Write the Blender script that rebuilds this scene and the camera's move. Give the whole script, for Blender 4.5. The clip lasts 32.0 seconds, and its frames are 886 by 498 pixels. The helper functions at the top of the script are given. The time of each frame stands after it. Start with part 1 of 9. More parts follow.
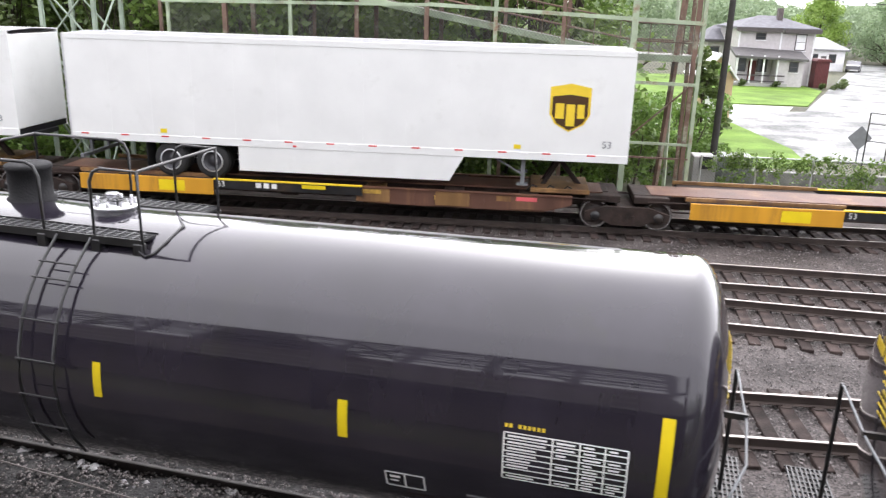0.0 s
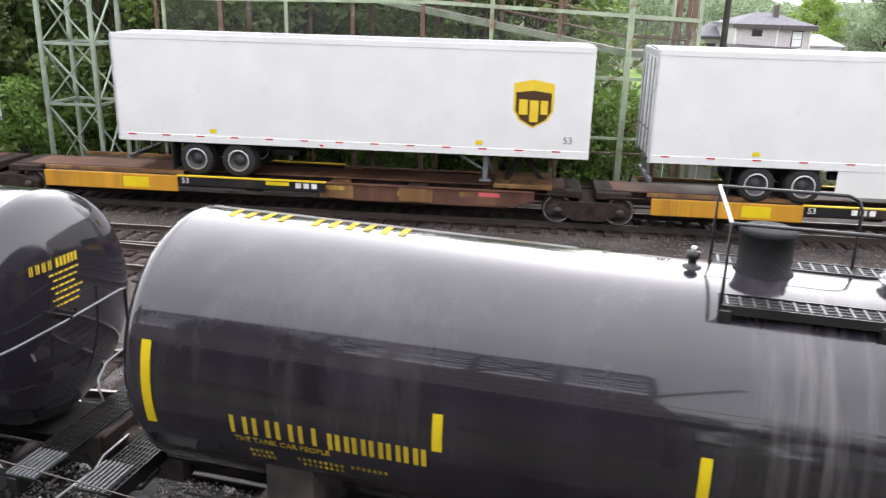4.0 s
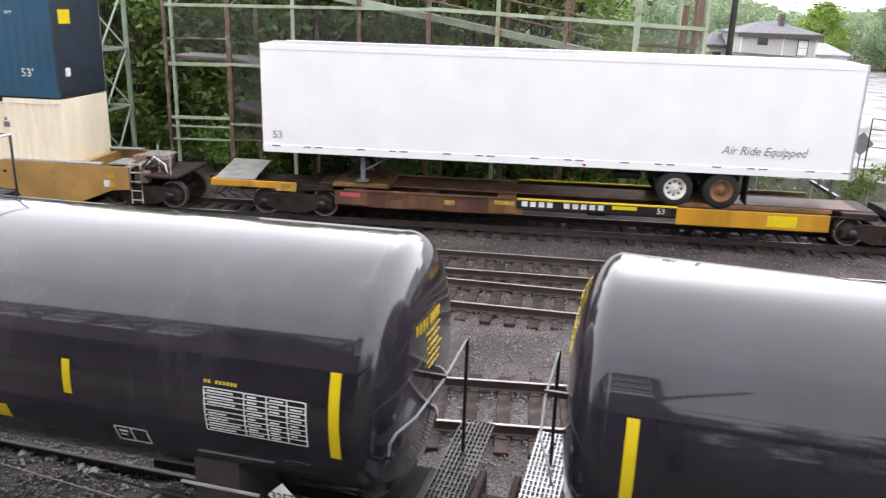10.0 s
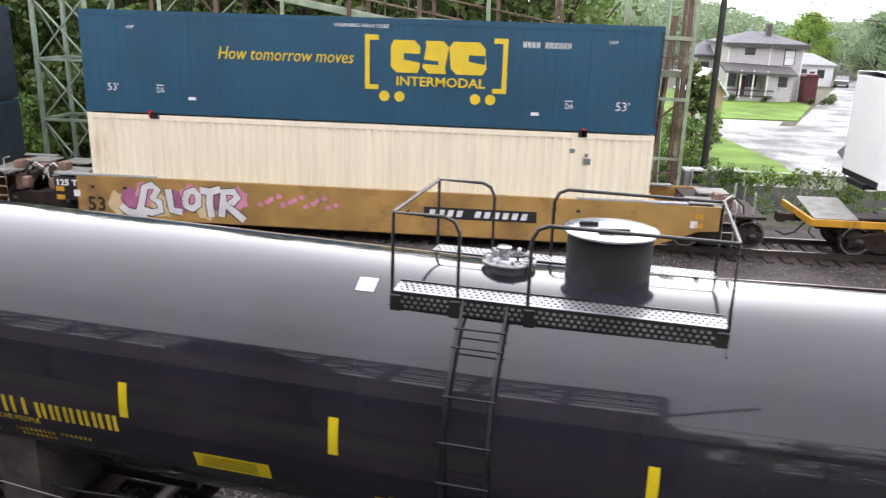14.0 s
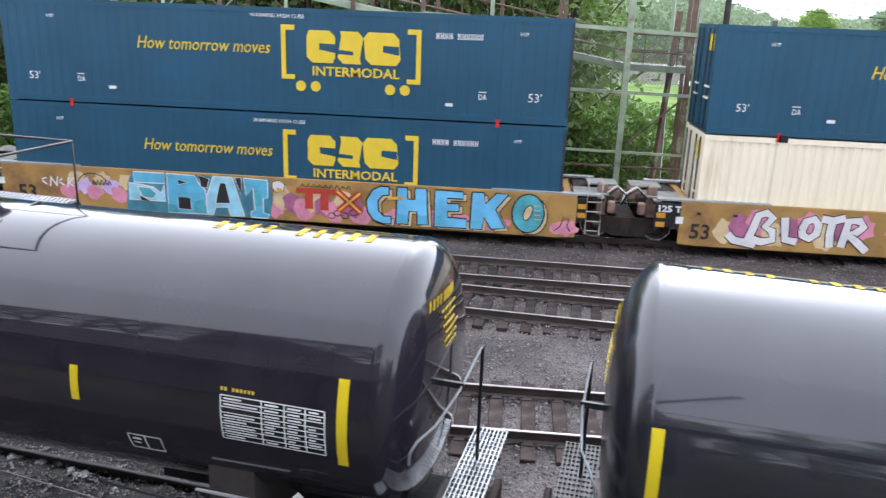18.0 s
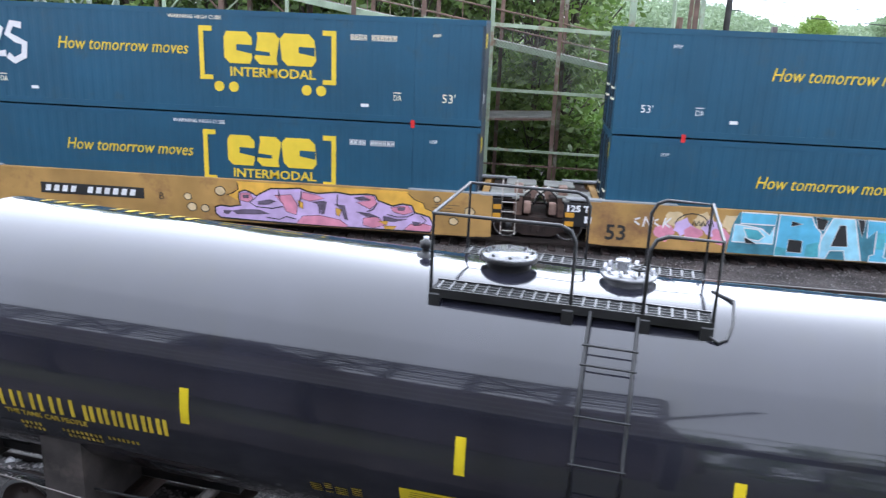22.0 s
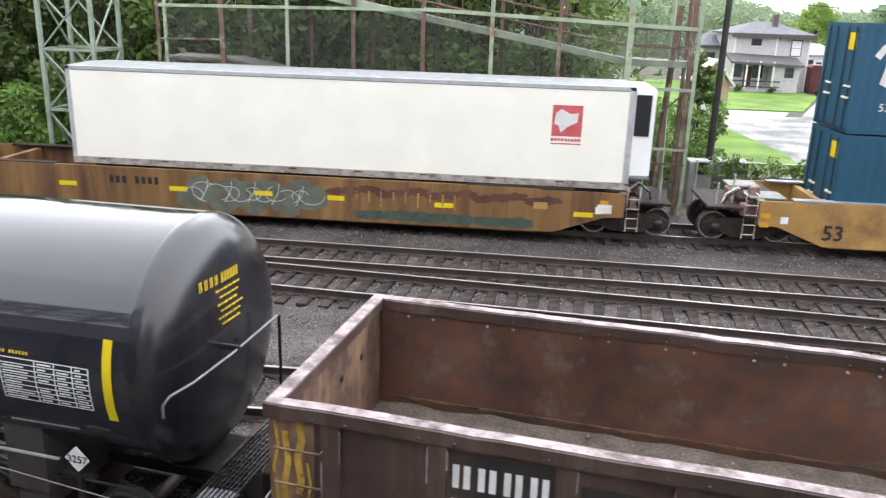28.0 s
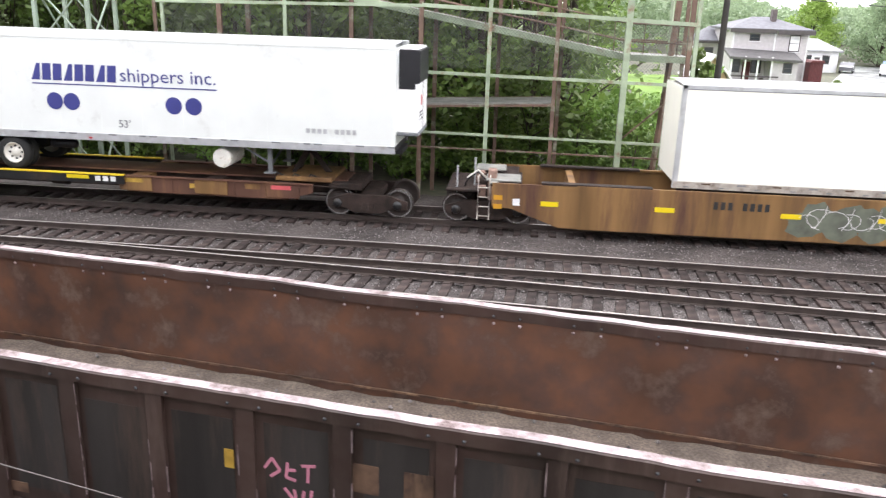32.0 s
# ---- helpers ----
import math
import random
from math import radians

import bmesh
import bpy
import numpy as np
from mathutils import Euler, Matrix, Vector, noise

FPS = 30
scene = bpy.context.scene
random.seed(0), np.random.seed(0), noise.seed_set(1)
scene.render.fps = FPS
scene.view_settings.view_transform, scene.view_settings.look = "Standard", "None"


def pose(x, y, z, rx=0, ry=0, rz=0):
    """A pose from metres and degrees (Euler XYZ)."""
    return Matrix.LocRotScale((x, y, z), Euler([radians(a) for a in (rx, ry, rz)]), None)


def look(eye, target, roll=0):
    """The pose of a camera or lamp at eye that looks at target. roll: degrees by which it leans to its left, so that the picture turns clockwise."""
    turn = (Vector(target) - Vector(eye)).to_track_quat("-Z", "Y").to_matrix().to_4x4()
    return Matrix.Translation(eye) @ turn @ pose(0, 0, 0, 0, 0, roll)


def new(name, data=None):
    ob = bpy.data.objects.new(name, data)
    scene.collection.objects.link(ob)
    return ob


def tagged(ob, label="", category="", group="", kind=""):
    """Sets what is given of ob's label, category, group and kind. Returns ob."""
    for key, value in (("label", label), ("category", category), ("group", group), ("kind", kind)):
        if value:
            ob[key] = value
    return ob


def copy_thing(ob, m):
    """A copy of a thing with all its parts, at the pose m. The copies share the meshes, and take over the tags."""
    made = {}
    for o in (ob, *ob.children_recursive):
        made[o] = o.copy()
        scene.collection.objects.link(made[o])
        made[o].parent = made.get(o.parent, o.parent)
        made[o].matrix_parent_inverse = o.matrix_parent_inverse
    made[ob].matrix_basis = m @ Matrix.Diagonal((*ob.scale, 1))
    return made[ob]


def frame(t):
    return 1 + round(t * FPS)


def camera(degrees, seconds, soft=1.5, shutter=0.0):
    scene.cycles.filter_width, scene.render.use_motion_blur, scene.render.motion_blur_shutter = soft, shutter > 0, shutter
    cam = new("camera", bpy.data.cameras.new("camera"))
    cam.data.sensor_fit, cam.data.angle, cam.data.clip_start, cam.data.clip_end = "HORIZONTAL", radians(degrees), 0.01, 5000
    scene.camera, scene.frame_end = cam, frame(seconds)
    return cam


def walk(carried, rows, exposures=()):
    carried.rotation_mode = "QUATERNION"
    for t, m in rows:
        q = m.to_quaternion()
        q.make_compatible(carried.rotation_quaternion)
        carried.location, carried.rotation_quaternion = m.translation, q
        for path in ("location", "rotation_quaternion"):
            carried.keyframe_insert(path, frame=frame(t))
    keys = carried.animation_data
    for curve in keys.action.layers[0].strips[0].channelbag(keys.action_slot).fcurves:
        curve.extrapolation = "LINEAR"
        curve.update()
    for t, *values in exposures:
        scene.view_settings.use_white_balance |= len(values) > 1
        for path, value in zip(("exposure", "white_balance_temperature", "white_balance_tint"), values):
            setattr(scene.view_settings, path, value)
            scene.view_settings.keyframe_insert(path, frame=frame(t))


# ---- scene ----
cam = camera(58.62, 32.0, soft=1.3, shutter=0.3)


def shot(yaw, pitch, roll):
    """Camera held at a bridge railing: heading, tilt and lean in degrees."""
    return pose(0.0, 0.13, 6.15, 90 + pitch, 0, yaw) @ pose(0, 0, 0, 0, 0, roll)


walk(cam, [
    (0, shot(5.58, -17.23, 1.66)),
    (0.5, shot(5.67, -17.33, 1.64)),
    (1, shot(5.58, -17.42, 1.57)),
    (1.5, shot(5.56, -17.54, 1.60)),
    (2, shot(5.44, -17.49, 1.68)),
    (2.5, shot(5.36, -17.48, 1.75)),
    (3, shot(5.28, -17.44, 1.66)),
    (3.5, shot(5.31, -17.41, 1.56)),
    (5.5, shot(5.48, -17.39, 1.70)),
    (6, shot(5.55, -17.45, 1.66)),
    (6.5, shot(5.57, -17.43, 1.60)),
    (7, shot(5.50, -17.45, 1.57)),
    (7.5, shot(5.46, -17.47, 1.62)),
    (8, shot(5.55, -17.48, 1.64)),
    (8.5, shot(5.57, -17.46, 1.60)),
    (9, shot(5.42, -17.40, 1.55)),
    (9.5, shot(5.62, -17.09, 1.60)),
    (10, shot(5.69, -16.91, 1.80)),
    (10.5, shot(5.59, -16.81, 1.84)),
    (11, shot(5.31, -16.88, 1.84)),
    (11.5, shot(5.32, -16.76, 1.73)),
    (12, shot(5.25, -16.76, 1.74)),
    (12.5, shot(5.24, -16.84, 1.75)),
    (13, shot(5.15, -16.76, 1.75)),
    (13.5, shot(5.02, -16.42, 1.76)),
    (14, shot(5.01, -16.20, 1.78)),
    (14.5, shot(5.00, -16.22, 1.82)),
    (15, shot(4.97, -16.31, 1.87)),
    (15.5, shot(4.96, -16.36, 1.90)),
    (17.5, shot(5.10, -16.58, 2.18)),
    (18, shot(5.16, -16.60, 2.20)),
    (18.5, shot(5.03, -16.69, 2.26)),
    (19, shot(5.07, -16.59, 2.30)),
    (19.5, shot(5.20, -16.61, 2.33)),
    (20, shot(5.09, -16.38, 2.34)),
    (20.5, shot(5.12, -16.12, 2.35)),
    (21, shot(4.97, -16.20, 2.37)),
    (21.5, shot(4.96, -16.24, 2.38)),
    (22, shot(5.16, -16.26, 2.40)),
    (22.5, shot(5.34, -16.42, 2.42)),
    (23, shot(5.33, -16.52, 2.39)),
    (23.5, shot(5.31, -16.61, 2.31)),
    (24, shot(5.22, -16.68, 2.22)),
    (24.5, shot(5.27, -16.66, 2.15)),
    (25, shot(5.34, -16.68, 2.11)),
    (25.5, shot(5.38, -16.68, 2.09)),
    (27.5, shot(5.30, -16.79, 1.81)),
    (28, shot(5.32, -16.87, 1.81)),
    (28.5, shot(5.31, -16.98, 1.81)),
    (29, shot(5.27, -17.01, 1.81)),
    (29.5, shot(5.23, -16.98, 1.73)),
    (30, shot(5.23, -17.10, 1.64)),
    (30.5, shot(5.26, -17.06, 1.55)),
    (31, shot(5.25, -17.08, 1.59)),
    (31.5, shot(5.22, -17.11, 1.68)),
    (32, shot(5.19, -17.17, 1.75)),
], exposures=[(0, 0.87, 6450, 13), (2, 0.79, 6450, 13), (6.5, 0.8, 6450, 13), (9.5, 0.7, 6450, 13), (13, 0.62, 6400, 14), (15.5, 0.6, 6350, 14), (18, 0.69, 5850, 11), (20, 0.85, 5620, 10), (23, 0.85, 5620, 10), (25, 0.84, 5850, 10), (28, 0.77, 6250, 10), (30, 0.86, 6350, 11), (31, 0.99, 6400, 12), (32, 1.1, 6450, 12)])

# ---- world and light: bright overcast, rain just past ----
world = bpy.data.worlds.new("overcast_sky")
scene.world = world
world.use_nodes = True
wn, wl = world.node_tree.nodes, world.node_tree.links
wn.clear()
sky = wn.new("ShaderNodeTexSky")
sky.sky_type, sky.sun_disc = "NISHITA", False
sky.sun_elevation, sky.sun_rotation = radians(40), radians(8)
sky.dust_density, sky.air_density = 4.0, 1.0
grey = wn.new("ShaderNodeHueSaturation")
grey.inputs["Saturation"].default_value = 0.12
w_bg, w_out = wn.new("ShaderNodeBackground"), wn.new("ShaderNodeOutputWorld")
w_bg.inputs["Strength"].default_value = 0.13
cloud = wn.new("ShaderNodeMix")
cloud.data_type = "RGBA"
cloud.inputs[0].default_value = 0.72
cloud.inputs[7].default_value = (13.6, 13.6, 14.2, 1)
wl.new(sky.outputs[0], grey.inputs["Color"])
wl.new(grey.outputs[0], cloud.inputs[6])
# the cloud is thinner and brighter towards the hidden sun
way = wn.new("ShaderNodeTexCoord")
aim = wn.new("ShaderNodeVectorMath")
aim.operation = "DOT_PRODUCT"
aim.inputs[1].default_value = (0.1, 0.76, 0.64)
glow = wn.new("ShaderNodeMapRange")
glow.interpolation_type = "SMOOTHSTEP"
glow.inputs[1].default_value, glow.inputs[2].default_value = -0.3, 1.0
glow.inputs[3].default_value, glow.inputs[4].default_value = 1.0, 1.55
thin = wn.new("ShaderNodeVectorMath")
thin.operation = "SCALE"
wl.new(way.outputs["Generated"], aim.inputs[0])
wl.new(aim.outputs["Value"], glow.inputs[0])
wl.new(cloud.outputs[2], thin.inputs[0])
wl.new(glow.outputs[0], thin.inputs["Scale"])
wl.new(thin.outputs[0], w_bg.inputs["Color"])
wl.new(w_bg.outputs[0], w_out.inputs[0])
sun = new("sun", bpy.data.lights.new("sun", "SUN"))
sun.data.energy, sun.data.angle, sun.data.color = 0.5, radians(165), (1.0, 0.97, 0.93)
sun.matrix_basis = look((8, 60, 50), (0, 0, 0))


# ---- mesh and material helpers ----
class Geo:
    """Gathers vertices and faces of one part."""

    def __init__(self):
        self.v, self.f, self.s = [], [], []

    def add(self, verts, faces, smooth=False):
        n = len(self.v)
        self.v += [tuple(a) for a in verts]
        self.f += [tuple(n + i for i in f) for f in faces]
        self.s += [smooth] * len(faces)
        return self

    def box(self, x0, x1, y0, y1, z0, z1, c=0.0):
        """A box, its upright and level edges cut by c."""
        if c <= 0:
            v = [(x, y, z) for z in (z0, z1) for y in (y0, y1) for x in (x0, x1)]
            return self.add(v, [(0, 2, 3, 1), (4, 5, 7, 6), (0, 1, 5, 4), (2, 6, 7, 3), (0, 4, 6, 2), (1, 3, 7, 5)])
        v = []
        for z, i in ((z0, c), (z0 + c, 0), (z1 - c, 0), (z1, c)):
            v += [(x0 + i, y0 + i, z), (x1 - i, y0 + i, z), (x1 - i, y1 - i, z), (x0 + i, y1 - i, z)]
        f = [(3, 2, 1, 0), (12, 13, 14, 15)]
        for k in range(3):
            for i in range(4):
                j = (i + 1) % 4
                f.append((4 * k + i, 4 * k + j, 4 * k + 4 + j, 4 * k + 4 + i))
        return self.add(v, f)

    def beam(self, p, q, w, h=None, side=(0, 0, 1)):
        """A square bar from p to q."""
        h = w if h is None else h
        p, q = Vector(p), Vector(q)
        d = (q - p).normalized()
        a = d.cross(Vector(side))
        if a.length < 1e-3:
            a = d.cross(Vector((0, 1, 0)))
        a.normalize()
        b = a.cross(d)
        v = []
        for o in (p, q):
            v += [o - a * w / 2 - b * h / 2, o + a * w / 2 - b * h / 2, o + a * w / 2 + b * h / 2, o - a * w / 2 + b * h / 2]
        return self.add(v, [(0, 1, 2, 3), (7, 6, 5, 4), (0, 4, 5, 1), (1, 5, 6, 2), (2, 6, 7, 3), (3, 7, 4, 0)])

    def tube(self, pts, r, n=8):
        """A round bar through the points."""
        pts = [Vector(p) for p in pts]
        rings = []
        up = Vector((0, 0, 1))
        for i, p in enumerate(pts):
            d = (pts[min(i + 1, len(pts) - 1)] - pts[max(i - 1, 0)]).normalized()
            a = d.cross(up)
            if a.length < 0.05:
                a = d.cross(Vector((0, 1, 0.2)))
            a.normalize()
            b = a.cross(d)
            rings.append([p + (a * math.cos(2 * math.pi * k / n) + b * math.sin(2 * math.pi * k / n)) * r for k in range(n)])
        v = [q for ring in rings for q in ring]
        f = [(i * n + k, i * n + (k + 1) % n, (i + 1) * n + (k + 1) % n, (i + 1) * n + k) for i in range(len(pts) - 1) for k in range(n)]
        self.add(v, f, True)
        m = len(pts) - 1
        return self.add(rings[0] + rings[m], [tuple(range(n - 1, -1, -1)), tuple(range(n, 2 * n))])

    def lathe(self, prof, n=24, axis="z", at=(0, 0, 0), smooth=True):
        """Turns (radius, height) pairs round an axis."""
        v = []
        for r, h in prof:
            for k in range(n):
                c, s = r * math.cos(2 * math.pi * k / n), r * math.sin(2 * math.pi * k / n)
                p = (c, s, h) if axis == "z" else (c, h, s) if axis == "y" else (h, c, s)
                v.append((p[0] + at[0], p[1] + at[1], p[2] + at[2]))
        f = [(i * n + k, i * n + (k + 1) % n, (i + 1) * n + (k + 1) % n, (i + 1) * n + k) for i in range(len(prof) - 1) for k in range(n)]
        return self.add(v, f, smooth)

    def quad(self, a, b, c, d):
        return self.add([a, b, c, d], [(0, 1, 2, 3)])

    def prism(self, poly, y0, y1):
        """An outline in x and z, drawn out from y0 to y1."""
        n = len(poly)
        v = [(x, y0, z) for x, z in poly] + [(x, y1, z) for x, z in poly]
        f = [tuple(range(n)), tuple(range(2 * n - 1, n - 1, -1))]
        f += [(i, n + i, n + (i + 1) % n, (i + 1) % n) for i in range(n)]
        return self.add(v, f)

    def mesh(self, name, mat):
        me = bpy.data.meshes.new(name)
        me.from_pydata(self.v, [], self.f)
        me.polygons.foreach_set("use_smooth", self.s)
        me.materials.append(mat)
        bm = bmesh.new()
        bm.from_mesh(me)
        bmesh.ops.recalc_face_normals(bm, faces=bm.faces)
        bm.to_mesh(me)
        bm.free()
        me.update()
        return me


def part(name, geo, mat, parent=None, label=""):
    ob = new(name, geo.mesh(name, mat) if isinstance(geo, Geo) else geo)
    if parent is not None:
        ob.parent = parent
    return tagged(ob, label=label)


def thing(name, label, category, group="", kind="", at=None):
    ob = new(name)
    ob.empty_display_size = 0.3
    if at is not None:
        ob.matrix_basis = at
    return tagged(ob, label, category, group, kind)


def writing(name, text, size, mat, parent, at, width=None, label="", slant=0.0, thin=0.0):
    """Raised lettering in Blender's own font, in the x-z plane facing -y."""
    cu = bpy.data.curves.new(name, "FONT")
    cu.body, cu.size, cu.extrude, cu.shear, cu.offset = text, size, 0.003, slant, thin
    cu.resolution_u = 2
    tmp = bpy.data.objects.new(name, cu)
    me = bpy.data.meshes.new_from_object(tmp)
    bpy.data.objects.remove(tmp)
    me.name = name
    w = max(v.co.x for v in me.vertices) - min(v.co.x for v in me.vertices)
    sx = 1 if width is None else width / w
    me.transform(Matrix.Translation(at) @ pose(0, 0, 0, 90) @ Matrix.Diagonal((sx, 1, 1, 1)))
    me.materials.clear()
    me.materials.append(mat)
    ob = new(name, me)
    ob.parent = parent
    return tagged(ob, label=label)


def material(name, color, rough=0.6, metal=0.0, var=0.25, scale=3.0, bump=0.1, bscale=40.0, second=None, dirt=None, dirt_amount=0.4,
             dirt_scale=1.2, coat=0.0, streak=False, wet=0.0, spec=0.5, per_object=0.0):
    """A painted or natural surface: two scales of tone, stains of a second colour, fine relief."""
    m = bpy.data.materials.new(name)
    m.use_nodes = True
    n, l = m.node_tree.nodes, m.node_tree.links
    bs = n["Principled BSDF"]
    bs.inputs["Roughness"].default_value, bs.inputs["Metallic"].default_value = rough, metal
    bs.inputs["Coat Weight"].default_value, bs.inputs["Coat Roughness"].default_value = coat, 0.05
    bs.inputs["Coat IOR"].default_value = 1.5
    bs.inputs["Specular IOR Level"].default_value = spec
    tc = n.new("ShaderNodeTexCoord")
    mp = n.new("ShaderNodeMapping")
    l.new(tc.outputs["Object"], mp.inputs[0])
    if streak:
        mp.inputs["Scale"].default_value = (1.0, 1.0, 0.12)
    n1 = n.new("ShaderNodeTexNoise")
    n1.inputs["Scale"].default_value, n1.inputs["Detail"].default_value = scale, 6
    l.new(mp.outputs[0], n1.inputs["Vector"])
    n2 = n.new("ShaderNodeTexNoise")
    n2.inputs["Scale"].default_value, n2.inputs["Detail"].default_value = bscale, 3
    l.new(tc.outputs["Object"], n2.inputs["Vector"])
    rp = n.new("ShaderNodeMapRange")
    rp.inputs[1].default_value, rp.inputs[2].default_value = 0.3, 0.7
    rp.inputs[3].default_value, rp.inputs[4].default_value = 1 - var, 1 + var
    l.new(n1.outputs[0], rp.inputs[0])
    col = n.new("ShaderNodeMix")
    col.data_type, col.blend_type = "RGBA", "MULTIPLY"
    col.inputs[0].default_value = 1
    col.inputs[6].default_value = (*color, 1)
    if second is not None:
        mx = n.new("ShaderNodeMix")
        mx.data_type = "RGBA"
        mx.inputs[6].default_value, mx.inputs[7].default_value = (*color, 1), (*second, 1)
        r2 = n.new("ShaderNodeMapRange")
        r2.inputs[1].default_value, r2.inputs[2].default_value = 0.38, 0.62
        l.new(n2.outputs[0], r2.inputs[0])
        l.new(r2.outputs[0], mx.inputs[0])
        l.new(mx.outputs[2], col.inputs[6])
    l.new(rp.outputs[0], col.inputs[7])
    top = col.outputs[2]
    if dirt is not None:
        n3 = n.new("ShaderNodeTexNoise")
        n3.inputs["Scale"].default_value, n3.inputs["Detail"].default_value, n3.inputs["Roughness"].default_value = dirt_scale, 8, 0.7
        l.new(mp.outputs[0], n3.inputs["Vector"])
        r3 = n.new("ShaderNodeMapRange")
        r3.inputs[1].default_value, r3.inputs[2].default_value = 0.62 - 0.25 * dirt_amount, 0.75 - 0.15 * dirt_amount
        l.new(n3.outputs[0], r3.inputs[0])
        dm = n.new("ShaderNodeMix")
        dm.data_type = "RGBA"
        dm.inputs[7].default_value = (*dirt, 1)
        l.new(r3.outputs[0], dm.inputs[0])
        l.new(top, dm.inputs[6])
        top = dm.outputs[2]
    if per_object:
        oi = n.new("ShaderNodeObjectInfo")
        r4 = n.new("ShaderNodeMapRange")
        r4.inputs[3].default_value, r4.inputs[4].default_value = 1 - per_object, 1 + per_object
        l.new(oi.outputs["Random"], r4.inputs[0])
        om = n.new("ShaderNodeMix")
        om.data_type, om.blend_type = "RGBA", "MULTIPLY"
        om.inputs[0].default_value = 1
        l.new(top, om.inputs[6])
        l.new(r4.outputs[0], om.inputs[7])
        top = om.outputs[2]
    l.new(top, bs.inputs["Base Color"])
    if wet:
        rw = n.new("ShaderNodeMapRange")
        rw.inputs[1].default_value, rw.inputs[2].default_value = 0.35, 0.65
        rw.inputs[3].default_value, rw.inputs[4].default_value = rough, max(0.05, rough - wet)
        l.new(n1.outputs[0], rw.inputs[0])
        l.new(rw.outputs[0], bs.inputs["Roughness"])
    if bump:
        bp = n.new("ShaderNodeBump")
        bp.inputs["Strength"].default_value, bp.inputs["Distance"].default_value = bump, 0.02
        l.new(n2.outputs[0], bp.inputs["Height"])
        l.new(bp.outputs[0], bs.inputs["Normal"])
    return m


def leaf_material(name, a, b):
    """Leaves: tone by leaf, some light through them."""
    m = bpy.data.materials.new(name)
    m.use_nodes = True
    n, l = m.node_tree.nodes, m.node_tree.links
    bs = n["Principled BSDF"]
    bs.inputs["Roughness"].default_value = 0.5
    g = n.new("ShaderNodeNewGeometry")
    mx = n.new("ShaderNodeMix")
    mx.data_type = "RGBA"
    mx.inputs[6].default_value, mx.inputs[7].default_value = (*a, 1), (*b, 1)
    l.new(g.outputs["Random Per Island"], mx.inputs[0])
    oi = n.new("ShaderNodeObjectInfo")
    r4 = n.new("ShaderNodeMapRange")
    r4.inputs[3].default_value, r4.inputs[4].default_value = 0.75, 1.25
    l.new(oi.outputs["Random"], r4.inputs[0])
    om = n.new("ShaderNodeMix")
    om.data_type, om.blend_type = "RGBA", "MULTIPLY"
    om.inputs[0].default_value = 1
    l.new(mx.outputs[2], om.inputs[6])
    l.new(r4.outputs[0], om.inputs[7])
    l.new(om.outputs[2], bs.inputs["Base Color"])
    tr = n.new("ShaderNodeBsdfTranslucent")
    l.new(om.outputs[2], tr.inputs["Color"])
    ms = n.new("ShaderNodeMixShader")
    ms.inputs[0].default_value = 0.35
    l.new(bs.outputs[0], ms.inputs[1])
    l.new(tr.outputs[0], ms.inputs[2])
    l.new(ms.outputs[0], n["Material Output"].inputs[0])
    return m


